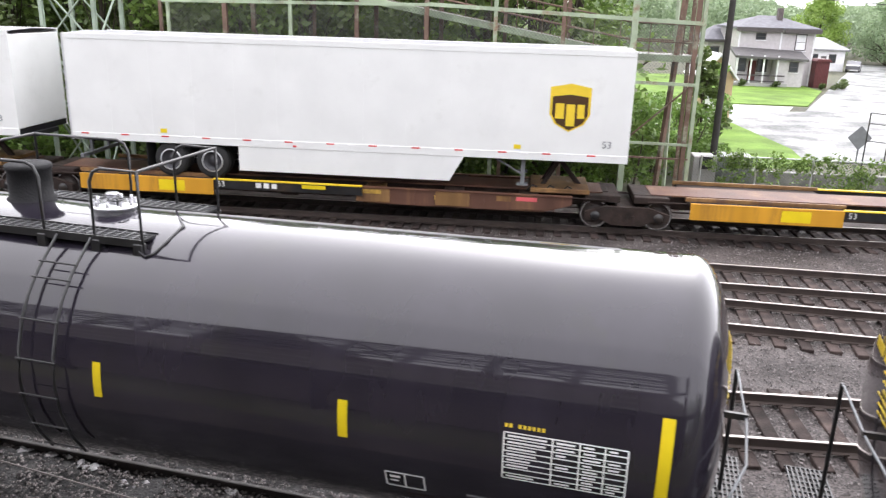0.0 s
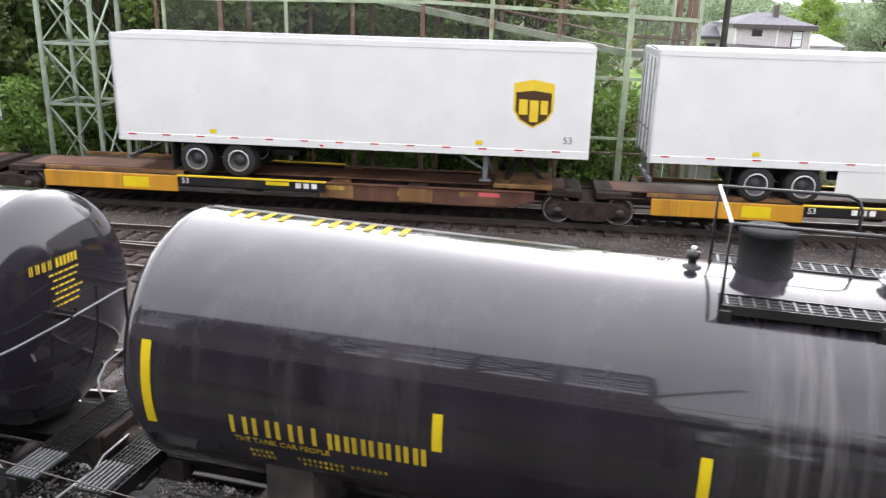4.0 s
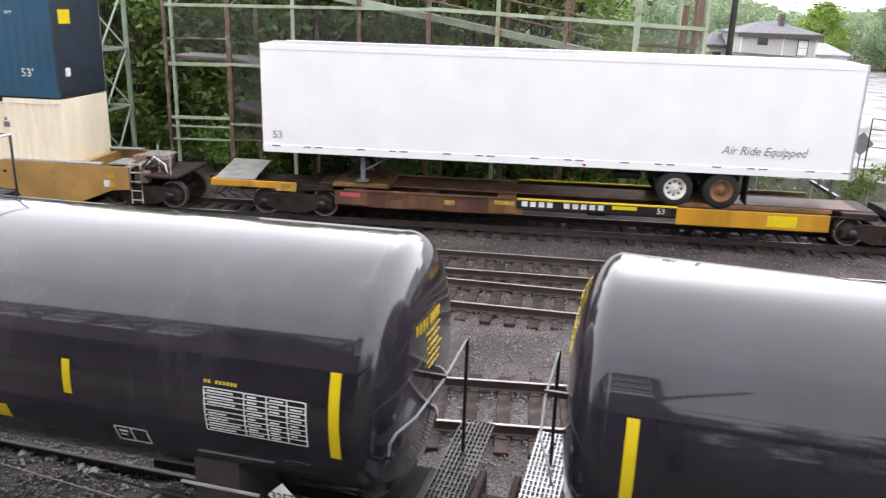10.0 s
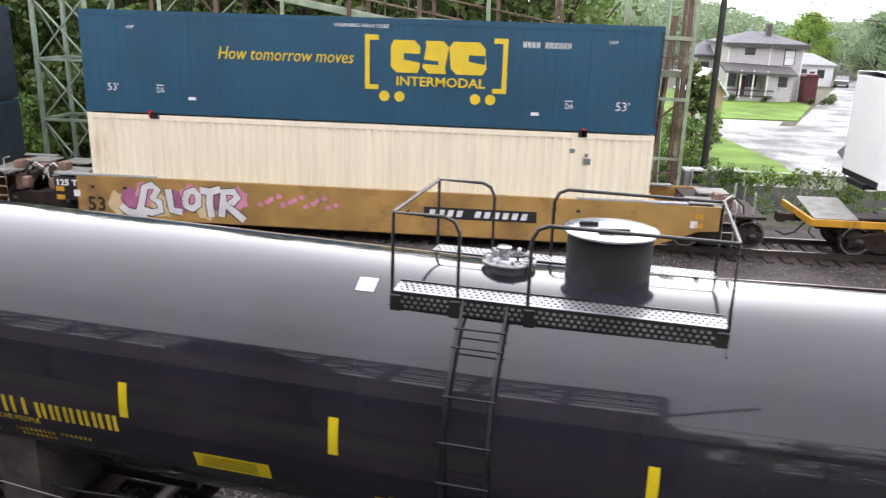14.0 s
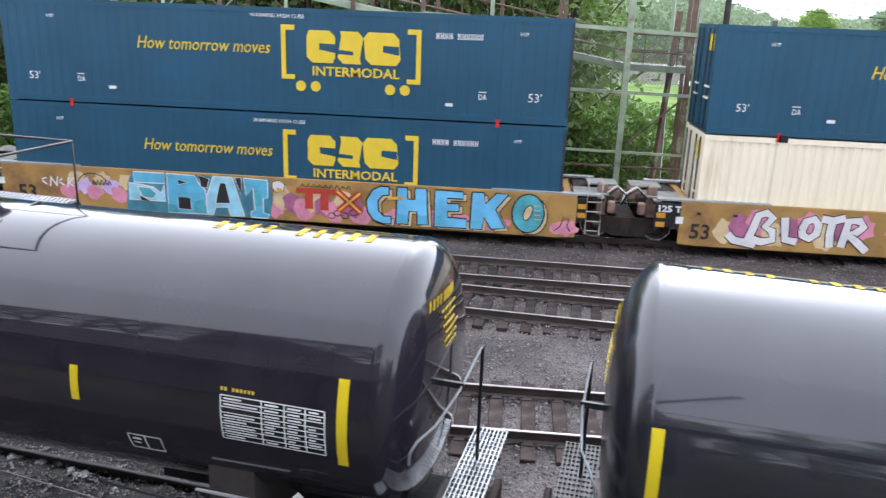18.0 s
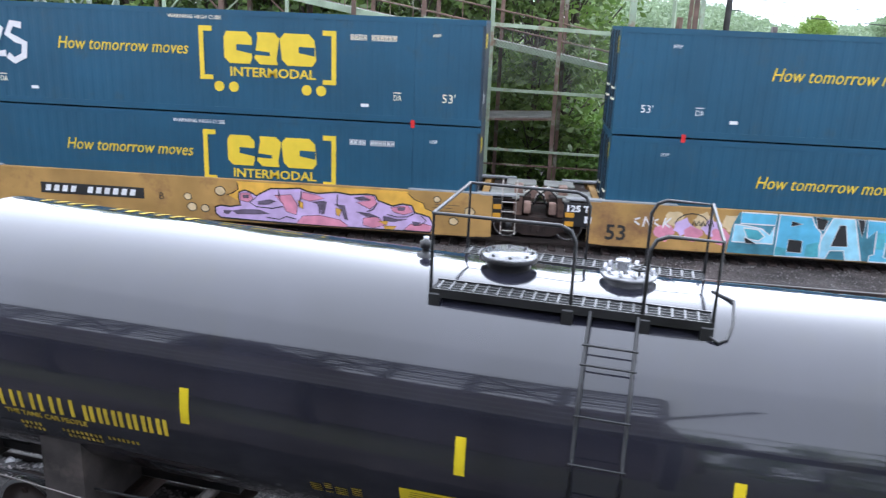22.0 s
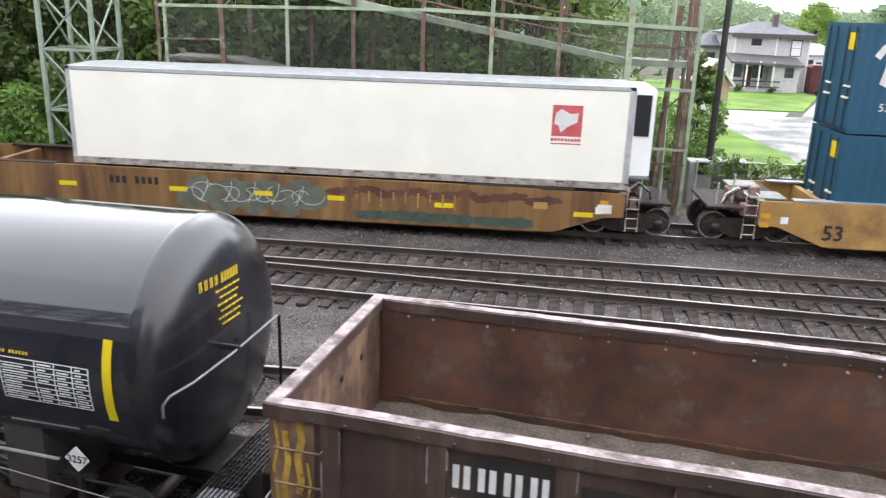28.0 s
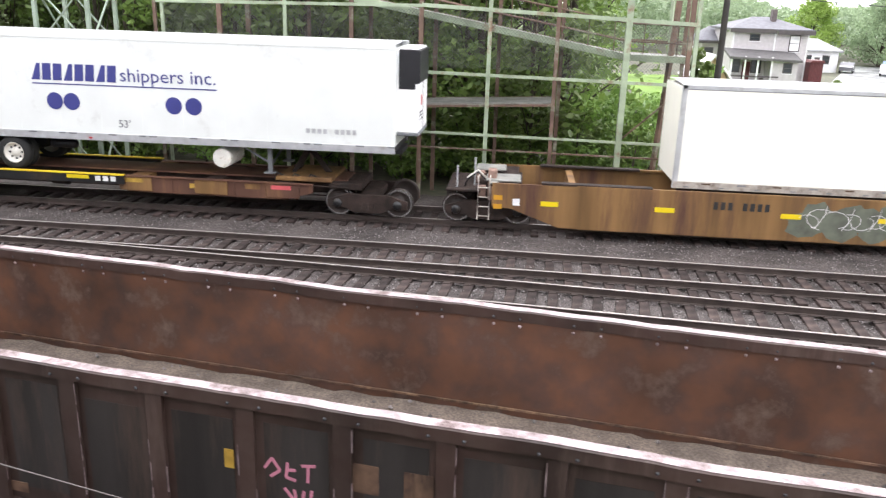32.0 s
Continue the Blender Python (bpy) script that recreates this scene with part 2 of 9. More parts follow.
M = {
    "tank_old": material("rain_streaked_dusty_black_paint", (0.0185, 0.016, 0.0225), 0.16, var=0.45, scale=1.8, bump=0.014, bscale=5, dirt=(0.045, 0.041, 0.048), dirt_amount=0.42, dirt_scale=1.0, streak=True, spec=0.3, coat=1.0),
    "tank": material("wet_black_tank_paint", (0.0175, 0.015, 0.022), 0.14, var=0.3, scale=1.5, bump=0.012, bscale=5, dirt=(0.02, 0.019, 0.019), dirt_amount=0.25, streak=True, spec=0.15, coat=1.0),
    "tank_new": material("fresh_black_tank_paint", (0.0165, 0.0165, 0.024), 0.12, var=0.3, scale=1.5, bump=0.012, bscale=5, dirt=(0.02, 0.019, 0.019), dirt_amount=0.25, streak=True, spec=0.35, coat=1.0),
    "tank_head": material("dusty_black_tank_head", (0.012, 0.012, 0.016), 0.2, var=0.4, scale=2.5, bump=0.005, bscale=4, dirt=(0.022, 0.021, 0.023), dirt_amount=0.3, streak=True, spec=0.8),
    "blacksteel": material("black_painted_steel", (0.015, 0.015, 0.016), 0.35, var=0.4, bump=0.1, dirt=(0.05, 0.035, 0.025), dirt_amount=0.3),
    "wetsteel": material("wet_galvanised_grating", (0.36, 0.37, 0.38), 0.35, metal=0.7, var=0.3, bump=0.2),
    "valve": material("wet_cast_steel_fitting", (0.4, 0.4, 0.42), 0.22, metal=0.8, var=0.5, scale=14, bump=0.6, bscale=30),
    "rust": material("rusty_running_gear", (0.038, 0.024, 0.019), 0.75, var=0.5, second=(0.024, 0.017, 0.015), bump=0.4, dirt=(0.02, 0.017, 0.015), spec=0.25),
    "frame_dust": material("dusty_black_underframe", (0.045, 0.038, 0.036), 0.75, var=0.45, scale=2.5, bump=0.2, dirt=(0.09, 0.075, 0.065), dirt_amount=0.4, dirt_scale=2.0),
    "wheel": material("worn_wheel_steel", (0.045, 0.034, 0.03), 0.6, metal=0.3, var=0.4),
    "tread": material("polished_wheel_tread", (0.5, 0.5, 0.5), 0.25, metal=0.9, var=0.1),
    "yellow": material("yellow_reflective_film", (0.72, 0.55, 0.01), 0.4, var=0.06, bump=0.02),
    "white_mark": material("white_stencil_paint", (0.75, 0.75, 0.75), 0.5, var=0.15, bscale=60),
    "yellow_mark": material("yellow_stencil_paint", (0.62, 0.45, 0.03), 0.5, var=0.2, bscale=60),
    "black_mark": material("black_stencil_paint", (0.02, 0.02, 0.02), 0.5, var=0.2),
    "gond": material("rusty_gondola_paint", (0.105, 0.048, 0.028), 0.5, var=0.5, scale=0.8, second=(0.066, 0.037, 0.029), bscale=3, bump=0.2, dirt=(0.15, 0.105, 0.08), dirt_amount=0.3, dirt_scale=1.5),
    "gond_out": material("grimy_gondola_side", (0.06, 0.038, 0.032), 0.5, var=0.45, scale=0.8, second=(0.05, 0.028, 0.023), bscale=5, bump=0.15, dirt=(0.13, 0.095, 0.08), dirt_amount=0.3, dirt_scale=0.9, streak=True),
    "gond_end": material("rust_streaked_end_post", (0.14, 0.082, 0.052), 0.7, var=0.5, scale=2, second=(0.07, 0.04, 0.028), bscale=5, streak=True, bump=0.3, dirt=(0.3, 0.19, 0.11), dirt_amount=0.3),
    "rim": material("wet_bare_rim", (0.3, 0.24, 0.245), 0.64, var=0.35, scale=6, bump=0.4, dirt=(0.085, 0.052, 0.047), dirt_amount=0.62, dirt_scale=3.2, wet=0.2, spec=0.3),
    "gravel": material("wet_gondola_floor_dirt", (0.15, 0.118, 0.095), 0.8, var=0.35, second=(0.09, 0.07, 0.055), bscale=30, bump=0.6),
    "ballast": material("wet_ballast", (0.105, 0.09, 0.086), 0.8, var=0.45, scale=0.8, second=(0.03, 0.026, 0.025), bscale=26, bump=1.0, wet=0.1, spec=0.25),
    "stone": material("crushed_stone", (0.15, 0.134, 0.13), 0.7, var=0.3, bump=0.3, per_object=0.0),
    "rock_pale": material("pale_broken_stone", (0.42, 0.41, 0.42), 0.6, var=0.35, scale=9, bump=0.5, bscale=30),
    "tie": material("weathered_tie", (0.04, 0.029, 0.026), 0.85, var=0.5, scale=4, bump=0.6, bscale=25, per_object=0.4, spec=0.2),
    "railsteel": material("rail_steel", (0.045, 0.032, 0.027), 0.65, var=0.3, bump=0.2),
    "ballast_main": material("dark_brown_ballast", (0.096, 0.081, 0.076), 0.8, var=0.4, scale=0.6, second=(0.028, 0.023, 0.021), bscale=26, bump=1.0, wet=0.1, spec=0.25),
    "blackish": material("blackish_wet_ballast", (0.04, 0.037, 0.037), 0.75, spec=0.25, var=0.5, scale=2.5, second=(0.012, 0.012, 0.012), bscale=25, bump=1.0, wet=0.1, dirt=(0.075, 0.068, 0.065), dirt_amount=0.1, dirt_scale=4),
    "raildull": material("grimy_dark_rail", (0.022, 0.017, 0.015), 0.6, var=0.3, bump=0.2),
    "walk": material("dark_walkway_plate", (0.014, 0.014, 0.015), 0.7, var=0.4, bump=0.4, spec=0.2),
    "tread_plate": material("wet_tread_bar", (0.06, 0.06, 0.063), 0.4, metal=0.2, var=0.3, bump=0.2),
    "roof_mark": material("worn_yellow_stencil", (0.5, 0.36, 0.04), 0.75, spec=0.15, var=0.4, scale=4, bscale=60, dirt=(0.03, 0.03, 0.03), dirt_amount=0.6, dirt_scale=7),
    "spine_brown": material("rusty_brown_side_beam", (0.10, 0.043, 0.026), 0.65, var=0.35, scale=0.9, bump=0.2, dirt=(0.2, 0.11, 0.045), dirt_amount=0.3, dirt_scale=0.9, streak=True),
    "porch_shingle": material("dark_porch_shingle", (0.09, 0.085, 0.085), 0.7, var=0.2, scale=2, bump=0.4, bscale=15),
    "railtop": material("polished_rail_head", (0.33, 0.3, 0.28), 0.34, metal=0.9, var=0.1),
    "deck_yellow": material("worn_yellow_orange_paint", (0.52, 0.26, 0.025), 0.5, var=0.2, scale=0.9, bump=0.05, dirt=(0.2, 0.1, 0.035), dirt_amount=0.35, dirt_scale=0.7, streak=True, spec=0.25),
    "well": material("faded_well_car_yellow", (0.37, 0.215, 0.062), 0.55, var=0.25, scale=0.8, bump=0.08, dirt=(0.2, 0.1, 0.045), dirt_amount=0.35, dirt_scale=0.6),
    "well_brown": material("rusty_brown_well_paint", (0.205, 0.115, 0.046), 0.6, var=0.4, scale=1.3, bump=0.1, dirt=(0.085, 0.042, 0.03), dirt_amount=0.55, dirt_scale=0.9, streak=True, spec=0.25),
    "box_blue": material("blue_container_paint", (0.0125, 0.071, 0.125), 0.5, var=0.14, scale=0.6, bump=0.03, dirt=(0.022, 0.068, 0.106), dirt_amount=0.3),
    "cream": material("cream_container_paint", (0.87, 0.78, 0.59), 0.5, var=0.06, bump=0.03, dirt=(0.6, 0.45, 0.3), dirt_amount=0.05, streak=True),
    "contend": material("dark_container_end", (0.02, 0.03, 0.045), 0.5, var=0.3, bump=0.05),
    "gold": material("yellow_container_mark", (0.72, 0.52, 0.03), 0.5, var=0.06, bump=0.0),
    "trail_grey": material("grey_white_trailer_side", (0.71, 0.72, 0.705), 0.35, var=0.04, scale=1.0, bump=0.01, dirt=(0.66, 0.67, 0.65), dirt_amount=0.2),
    "trail_white": material("white_trailer_side", (0.9, 0.9, 0.895), 0.35, var=0.03, scale=1.0, bump=0.01),
    "trail_pale": material("pale_grey_green_trailer_side", (0.74, 0.765, 0.74), 0.35, var=0.04, scale=1.0, bump=0.01, dirt=(0.6, 0.61, 0.58), dirt_amount=0.15, dirt_scale=0.7),
    "trail_cream": material("ivory_reefer_side", (0.88, 0.86, 0.76), 0.35, var=0.04, scale=0.8, bump=0.01),
    "alu": material("dull_aluminium", (0.55, 0.56, 0.57), 0.4, metal=0.5, var=0.15, dirt=(0.35, 0.33, 0.3), dirt_amount=0.2),
    "roof": material("trailer_roof_skin", (0.24, 0.245, 0.25), 0.6, var=0.15, dirt=(0.4, 0.4, 0.38), dirt_amount=0.3),
    "rail_dirty": material("grimy_aluminium_rail", (0.4, 0.36, 0.32), 0.5, metal=0.2, var=0.3, scale=4, bump=0.05, dirt=(0.16, 0.12, 0.09), dirt_amount=0.5, dirt_scale=2.5),
    "tyre": material("black_tyre_rubber", (0.015, 0.015, 0.015), 0.8, var=0.2),
    "hub_white": material("white_steel_wheel", (0.7, 0.68, 0.62), 0.45, var=0.2, dirt=(0.3, 0.2, 0.1), dirt_amount=0.3, dirt_scale=6),
    "hub_rust": material("rust_brown_wheel", (0.22, 0.1, 0.05), 0.6, var=0.3),
    "hub_dark": material("dark_steel_wheel", (0.04, 0.04, 0.045), 0.5, var=0.3),
    "red": material("red_film", (0.5, 0.02, 0.02), 0.4, var=0.1, bump=0.0),
    "logo_brown": material("dark_brown_film", (0.06, 0.028, 0.008), 0.4, var=0.1, bump=0.0),
    "logo_red": material("faded_red_film", (0.55, 0.1, 0.11), 0.45, var=0.2, bump=0.0),
    "navy": material("navy_film", (0.045, 0.05, 0.21), 0.4, var=0.06, bump=0.0),
    "unit_black": material("black_plastic_grille", (0.012, 0.012, 0.015), 0.45, var=0.2),
    "green_steel": material("peeling_green_bridge_paint", (0.30, 0.36, 0.25), 0.65, var=0.25, scale=2, bump=0.15, dirt=(0.2, 0.085, 0.05), dirt_amount=0.28, dirt_scale=1.6),
    "rust_steel": material("rusted_bridge_post", (0.13, 0.08, 0.058), 0.75, var=0.4, scale=2, bump=0.3, dirt=(0.32, 0.35, 0.26), dirt_amount=0.35, dirt_scale=1.3),
    "tower": material("grey_green_tower_paint", (0.27, 0.33, 0.26), 0.6, var=0.2, scale=2, bump=0.1, dirt=(0.18, 0.15, 0.1), dirt_amount=0.15),
    "deck": material("weathered_bridge_deck", (0.2, 0.2, 0.18), 0.7, var=0.3, bump=0.3),
    "mesh": material("galvanised_mesh_wire", (0.11, 0.115, 0.11), 0.5, metal=0.3, var=0.2, bump=0),
    "pole": material("creosoted_pole", (0.03, 0.027, 0.024), 0.8, var=0.3, bump=0.4, bscale=20),
    "asphalt": material("wet_street", (0.21, 0.215, 0.21), 0.72, var=0.5, scale=0.35, second=(0.13, 0.135, 0.13), bscale=5, bump=0.06, wet=0.34, spec=0.32),
    "grass": material("lawn", (0.105, 0.19, 0.03), 0.9, spec=0.2, var=0.35, scale=0.4, second=(0.15, 0.235, 0.045), bscale=12, bump=0.8),
    "earth": material("rough_ground", (0.05, 0.06, 0.03), 0.9, var=0.4, scale=0.2, second=(0.09, 0.08, 0.05), bscale=3, bump=0.8),
    "siding": material("grey_white_siding", (0.5, 0.47, 0.48), 0.6, var=0.1, bump=0.05),
    "siding2": material("white_siding", (0.75, 0.75, 0.76), 0.6, var=0.06, bump=0.05),
    "tan": material("tan_siding", (0.5, 0.36, 0.22), 0.7, var=0.1),
    "shingle": material("grey_roof_shingle", (0.13, 0.13, 0.145), 0.85, var=0.2, scale=2, bump=0.4, bscale=15),
    "trim_dark": material("dark_trim", (0.07, 0.06, 0.06), 0.6, var=0.2),
    "maroon": material("maroon_board", (0.1, 0.02, 0.02), 0.6, var=0.2),
    "glass_dark": material("dark_window_glass", (0.03, 0.035, 0.04), 0.08, var=0.1, bump=0.0, spec=0.8),
    "concrete": material("pale_concrete", (0.36, 0.355, 0.345), 0.8, var=0.2, scale=1, bump=0.3, dirt=(0.25, 0.24, 0.22), dirt_amount=0.3),
    "brick": material("dark_brick", (0.1, 0.082, 0.08), 0.8, var=0.3, bump=0.3),
    "sign_back": material("grey_sign_back", (0.2, 0.21, 0.22), 0.5, metal=0.3, var=0.15),
    "car_white": material("white_car_paint", (0.7, 0.7, 0.72), 0.25, var=0.03, bump=0, coat=0.5),
    "car_blue": material("blue_car_paint", (0.1, 0.16, 0.3), 0.25, var=0.03, bump=0, coat=0.5),
    "car_grey": material("grey_car_paint", (0.12, 0.12, 0.13), 0.25, var=0.03, bump=0, coat=0.5),
    "bark": material("bark", (0.055, 0.042, 0.032), 0.9, var=0.4, scale=3, bump=0.8, bscale=18),
    "wire": material("black_cable", (0.02, 0.02, 0.02), 0.6, var=0.1, bump=0),
    "wire_pale": material("grey_cable", (0.07, 0.06, 0.056), 0.6, var=0.1, bump=0),
    "leaf_dark": leaf_material("shade_leaves", (0.07, 0.105, 0.03), (0.135, 0.19, 0.05)),
    "leaf_mid": leaf_material("summer_leaves", (0.085, 0.145, 0.032), (0.17, 0.255, 0.055)),
    # leaf green paled to stand in for distance haze
    "leaf_haze": leaf_material("haze_paled_leaves", (0.19, 0.26, 0.15), (0.28, 0.36, 0.21)),
    "leaf_spring": leaf_material("bright_spring_leaves", (0.24, 0.37, 0.07), (0.36, 0.5, 0.12)),
    "leaf_light": leaf_material("young_leaves", (0.12, 0.22, 0.04), (0.2, 0.32, 0.07)),
    "g_blue": material("light_blue_spray", (0.12, 0.42, 0.6), 0.5, var=0.15, bump=0),
    "g_pink": material("pink_spray", (0.62, 0.24, 0.33), 0.5, var=0.2, bump=0),
    "g_lilac": material("lilac_spray", (0.55, 0.4, 0.64), 0.5, var=0.15, bump=0),
    "g_teal": material("teal_spray", (0.06, 0.2, 0.26), 0.5, var=0.3, bump=0),
    "g_white": material("white_spray", (0.68, 0.66, 0.66), 0.5, var=0.1, bump=0),
    "g_red": material("red_spray", (0.45, 0.05, 0.03), 0.5, var=0.15, bump=0),
    "g_sea": material("sea_blue_spray", (0.09, 0.36, 0.42), 0.5, var=0.3, bump=0),
    "lid": material("wet_pale_steel_lid", (0.55, 0.55, 0.57), 0.22, metal=0.85, var=0.15, bump=0.05),
    "g_rose": material("dark_rose_spray", (0.36, 0.12, 0.22), 0.5, var=0.3, bump=0),
    "old_yellow": material("old_yellow_streak_paint", (0.42, 0.26, 0.04), 0.6, var=0.4, scale=5, bump=0.1, dirt=(0.1, 0.05, 0.03), dirt_amount=0.4, dirt_scale=6),
    "panel_black": material("grimy_black_panel_paint", (0.03, 0.026, 0.025), 0.5, var=0.5, scale=2, bump=0.15, dirt=(0.09, 0.06, 0.048), dirt_amount=0.4, dirt_scale=1.5, streak=True),
    "g_moss": material("dark_green_spray", (0.05, 0.072, 0.055), 0.6, var=0.3, bump=0),
    "wetsteel_dull": material("wet_dull_grey_steel", (0.26, 0.26, 0.265), 0.27, metal=0.75, var=0.4, scale=8, bump=0.1),
    "g_bright": material("bright_sky_blue_spray", (0.16, 0.47, 0.72), 0.5, var=0.2, scale=1.5, bump=0),
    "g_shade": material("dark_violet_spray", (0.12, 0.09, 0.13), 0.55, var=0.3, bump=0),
    "g_gold": material("golden_yellow_spray", (0.66, 0.37, 0.05), 0.55, var=0.25, scale=2.0, bump=0),
    "g_cream": material("cream_spray", (0.6, 0.46, 0.26), 0.55, var=0.2, bump=0),
    "g_ice": material("pale_blue_spray", (0.3, 0.58, 0.7), 0.5, var=0.2, bump=0),
    "rust_pink": material("rusty_pinkish_steel", (0.25, 0.16, 0.125), 0.7, var=0.4, scale=3, bump=0.2, dirt=(0.1, 0.055, 0.04), dirt_amount=0.5, dirt_scale=2.5),
    "g_grey": material("grey_green_spray", (0.11, 0.12, 0.09), 0.6, var=0.3, bump=0),
}

# pale rain streaks down the middle of the dusty tank
nt = M["tank_old"].node_tree
tc, sep = nt.nodes.new("ShaderNodeTexCoord"), nt.nodes.new("ShaderNodeSeparateXYZ")
nt.links.new(tc.outputs["Object"], sep.inputs[0])
off = nt.nodes.new("ShaderNodeMath")
off.operation = "ADD"
off.inputs[1].default_value = 0.5
nt.links.new(sep.outputs[0], off.inputs[0])
dist = nt.nodes.new("ShaderNodeMath")
dist.operation = "ABSOLUTE"
nt.links.new(off.outputs[0], dist.inputs[0])
band = nt.nodes.new("ShaderNodeMapRange")
band.interpolation_type = "SMOOTHSTEP"
band.inputs[1].default_value, band.inputs[2].default_value, band.inputs[3].default_value, band.inputs[4].default_value = 0.05, 0.75, 1.0, 0.0
nt.links.new(dist.outputs[0], band.inputs[0])
stretch = nt.nodes.new("ShaderNodeMapping")
stretch.inputs["Scale"].default_value = (7.0, 1.0, 0.5)
nt.links.new(tc.outputs["Object"], stretch.inputs[0])
runs = nt.nodes.new("ShaderNodeTexNoise")
runs.inputs["Scale"].default_value, runs.inputs["Detail"].default_value = 1.6, 5
nt.links.new(stretch.outputs[0], runs.inputs["Vector"])
runs_r = nt.nodes.new("ShaderNodeMapRange")
runs_r.inputs[1].default_value, runs_r.inputs[2].default_value = 0.42, 0.68
nt.links.new(runs.outputs[0], runs_r.inputs[0])
both = nt.nodes.new("ShaderNodeMath")
both.operation = "MULTIPLY"
nt.links.new(band.outputs[0], both.inputs[0])
nt.links.new(runs_r.outputs[0], both.inputs[1])
dust = nt.nodes.new("ShaderNodeMix")
dust.data_type = "RGBA"
dust.inputs[7].default_value = (0.075, 0.068, 0.074, 1)
old = nt.nodes["Principled BSDF"].inputs["Base Color"].links[0].from_socket
nt.links.new(both.outputs[0], dust.inputs[0])
nt.links.new(old, dust.inputs[6])
nt.links.new(dust.outputs[2], nt.nodes["Principled BSDF"].inputs["Base Color"])

# ---- ground, ballast, streets ----
GZ = -1.2


def land(x, y):
    """Height of the land behind the railway."""
    if y < 27:
        return -0.32
    if y < 42:
        return -0.32 + (GZ + 0.32) * (y - 27) / 15
    if y < 130:
        return GZ
    return GZ + 6.5 * min(1.0, (y - 130) / 150) ** 1.2


def sheet(name, xs, ys, height, mat, label, category):
    g = Geo()
    nx = len(xs)
    v = [(x, y, height(x, y)) for y in ys for x in xs]
    f = [(j * nx + i, j * nx + i + 1, (j + 1) * nx + i + 1, (j + 1) * nx + i) for j in range(len(ys) - 1) for i in range(nx - 1)]
    g.add(v, f, True)
    return tagged(part(name, g, mat), label, category, kind="structure")


def ramp_steps(*spans):
    out = []
    for a, b, n in spans:
        out += [a + (b - a) * i / n for i in range(n)]
    return out + [spans[-1][1]]


def bed(x, y):
    return -0.24 + 0.035 * noise.noise((x * 1.3, y * 1.3, 0)) + 0.05 * noise.noise((x * 4, y * 4, 3)) + 0.03 * noise.noise((x * 11, y * 11, 5))


sheet("ground", ramp_steps((-1500, -60, 8), (-60, 90, 50), (90, 1500, 8)), ramp_steps((27, 60, 22), (60, 330, 40), (330, 2500, 4)), land, M["earth"],
      "rough green ground sloping away behind the railway", "ground")
sheet("ground_near", ramp_steps((-1500, -30, 6), (-30, 30, 12), (30, 1500, 6)), ramp_steps((-1500, -40, 6), (-40, 3.0, 10)), lambda x, y: -0.3, M["earth"],
      "rough ground on the viewer's side of the tracks", "ground")
ballast = sheet("ballast_bed", ramp_steps((-90, -17, 30), (-17, 16, 190), (16, 90, 30)), ramp_steps((3, 9, 20), (9, 15.3, 42)), bed, M["ballast"],
                "grey wet crushed-stone ballast beside the yard track", "ballast")
sheet("ballast_main", ramp_steps((-90, -17, 30), (-17, 16, 190), (16, 90, 30)), ramp_steps((15.3, 27, 78)), bed, M["ballast_main"],
      "dark brown-grey ballast under the main tracks", "ballast")
# strip along the near track, darker than the other ballast
g = Geo()
near_rows = []
for i in range(161):
    x = -30 + 0.375 * i
    for j in range(13):
        y = 7.6 - 0.16 * x - 3.4 + 5.2 * j / 12
        near_rows.append((x, y, bed(x, y) + (0.13 if 0 < j < 11 else 0.06 if j == 11 else -0.03) + 0.02 * noise.noise((x * 3, y * 3, 9))))
g.add(near_rows, [(13 * i + j, 13 * i + 13 + j, 13 * i + 14 + j, 13 * i + j + 1) for i in range(160) for j in range(12)], True)
tagged(part("ballast_near", g, M["blackish"]), "blackish wet ballast under the near train", "ballast", kind="structure")

TRACKS = [  # name, line, slope, bend, tie pitch, first x, last x
    ("track_far", 23.72, 0.0, 0.0, 0.52, -45, 45),
    ("track_main", 19.40, -0.031, -0.0009, 0.485, -34, 34),
    ("track_siding", 17.02, -0.092, 0.0, 0.5, -13, 34),
    ("track_yard", 11.89, 0.0146, 0.0, 0.53, -30, 30),
    ("track_near", 7.6, -0.16, 0.0, 0.53, -40, 40),
]
RAIL = [(-0.068, -0.172), (0.068, -0.172), (0.068, -0.16), (0.012, -0.145), (0.012, -0.045), (0.035, -0.035), (0.035, -0.004), (0.028, 0.0), (-0.028, 0.0), (-0.035, -0.004), (-0.035, -0.035), (-0.012, -0.045), (-0.012, -0.145), (-0.068, -0.16)]


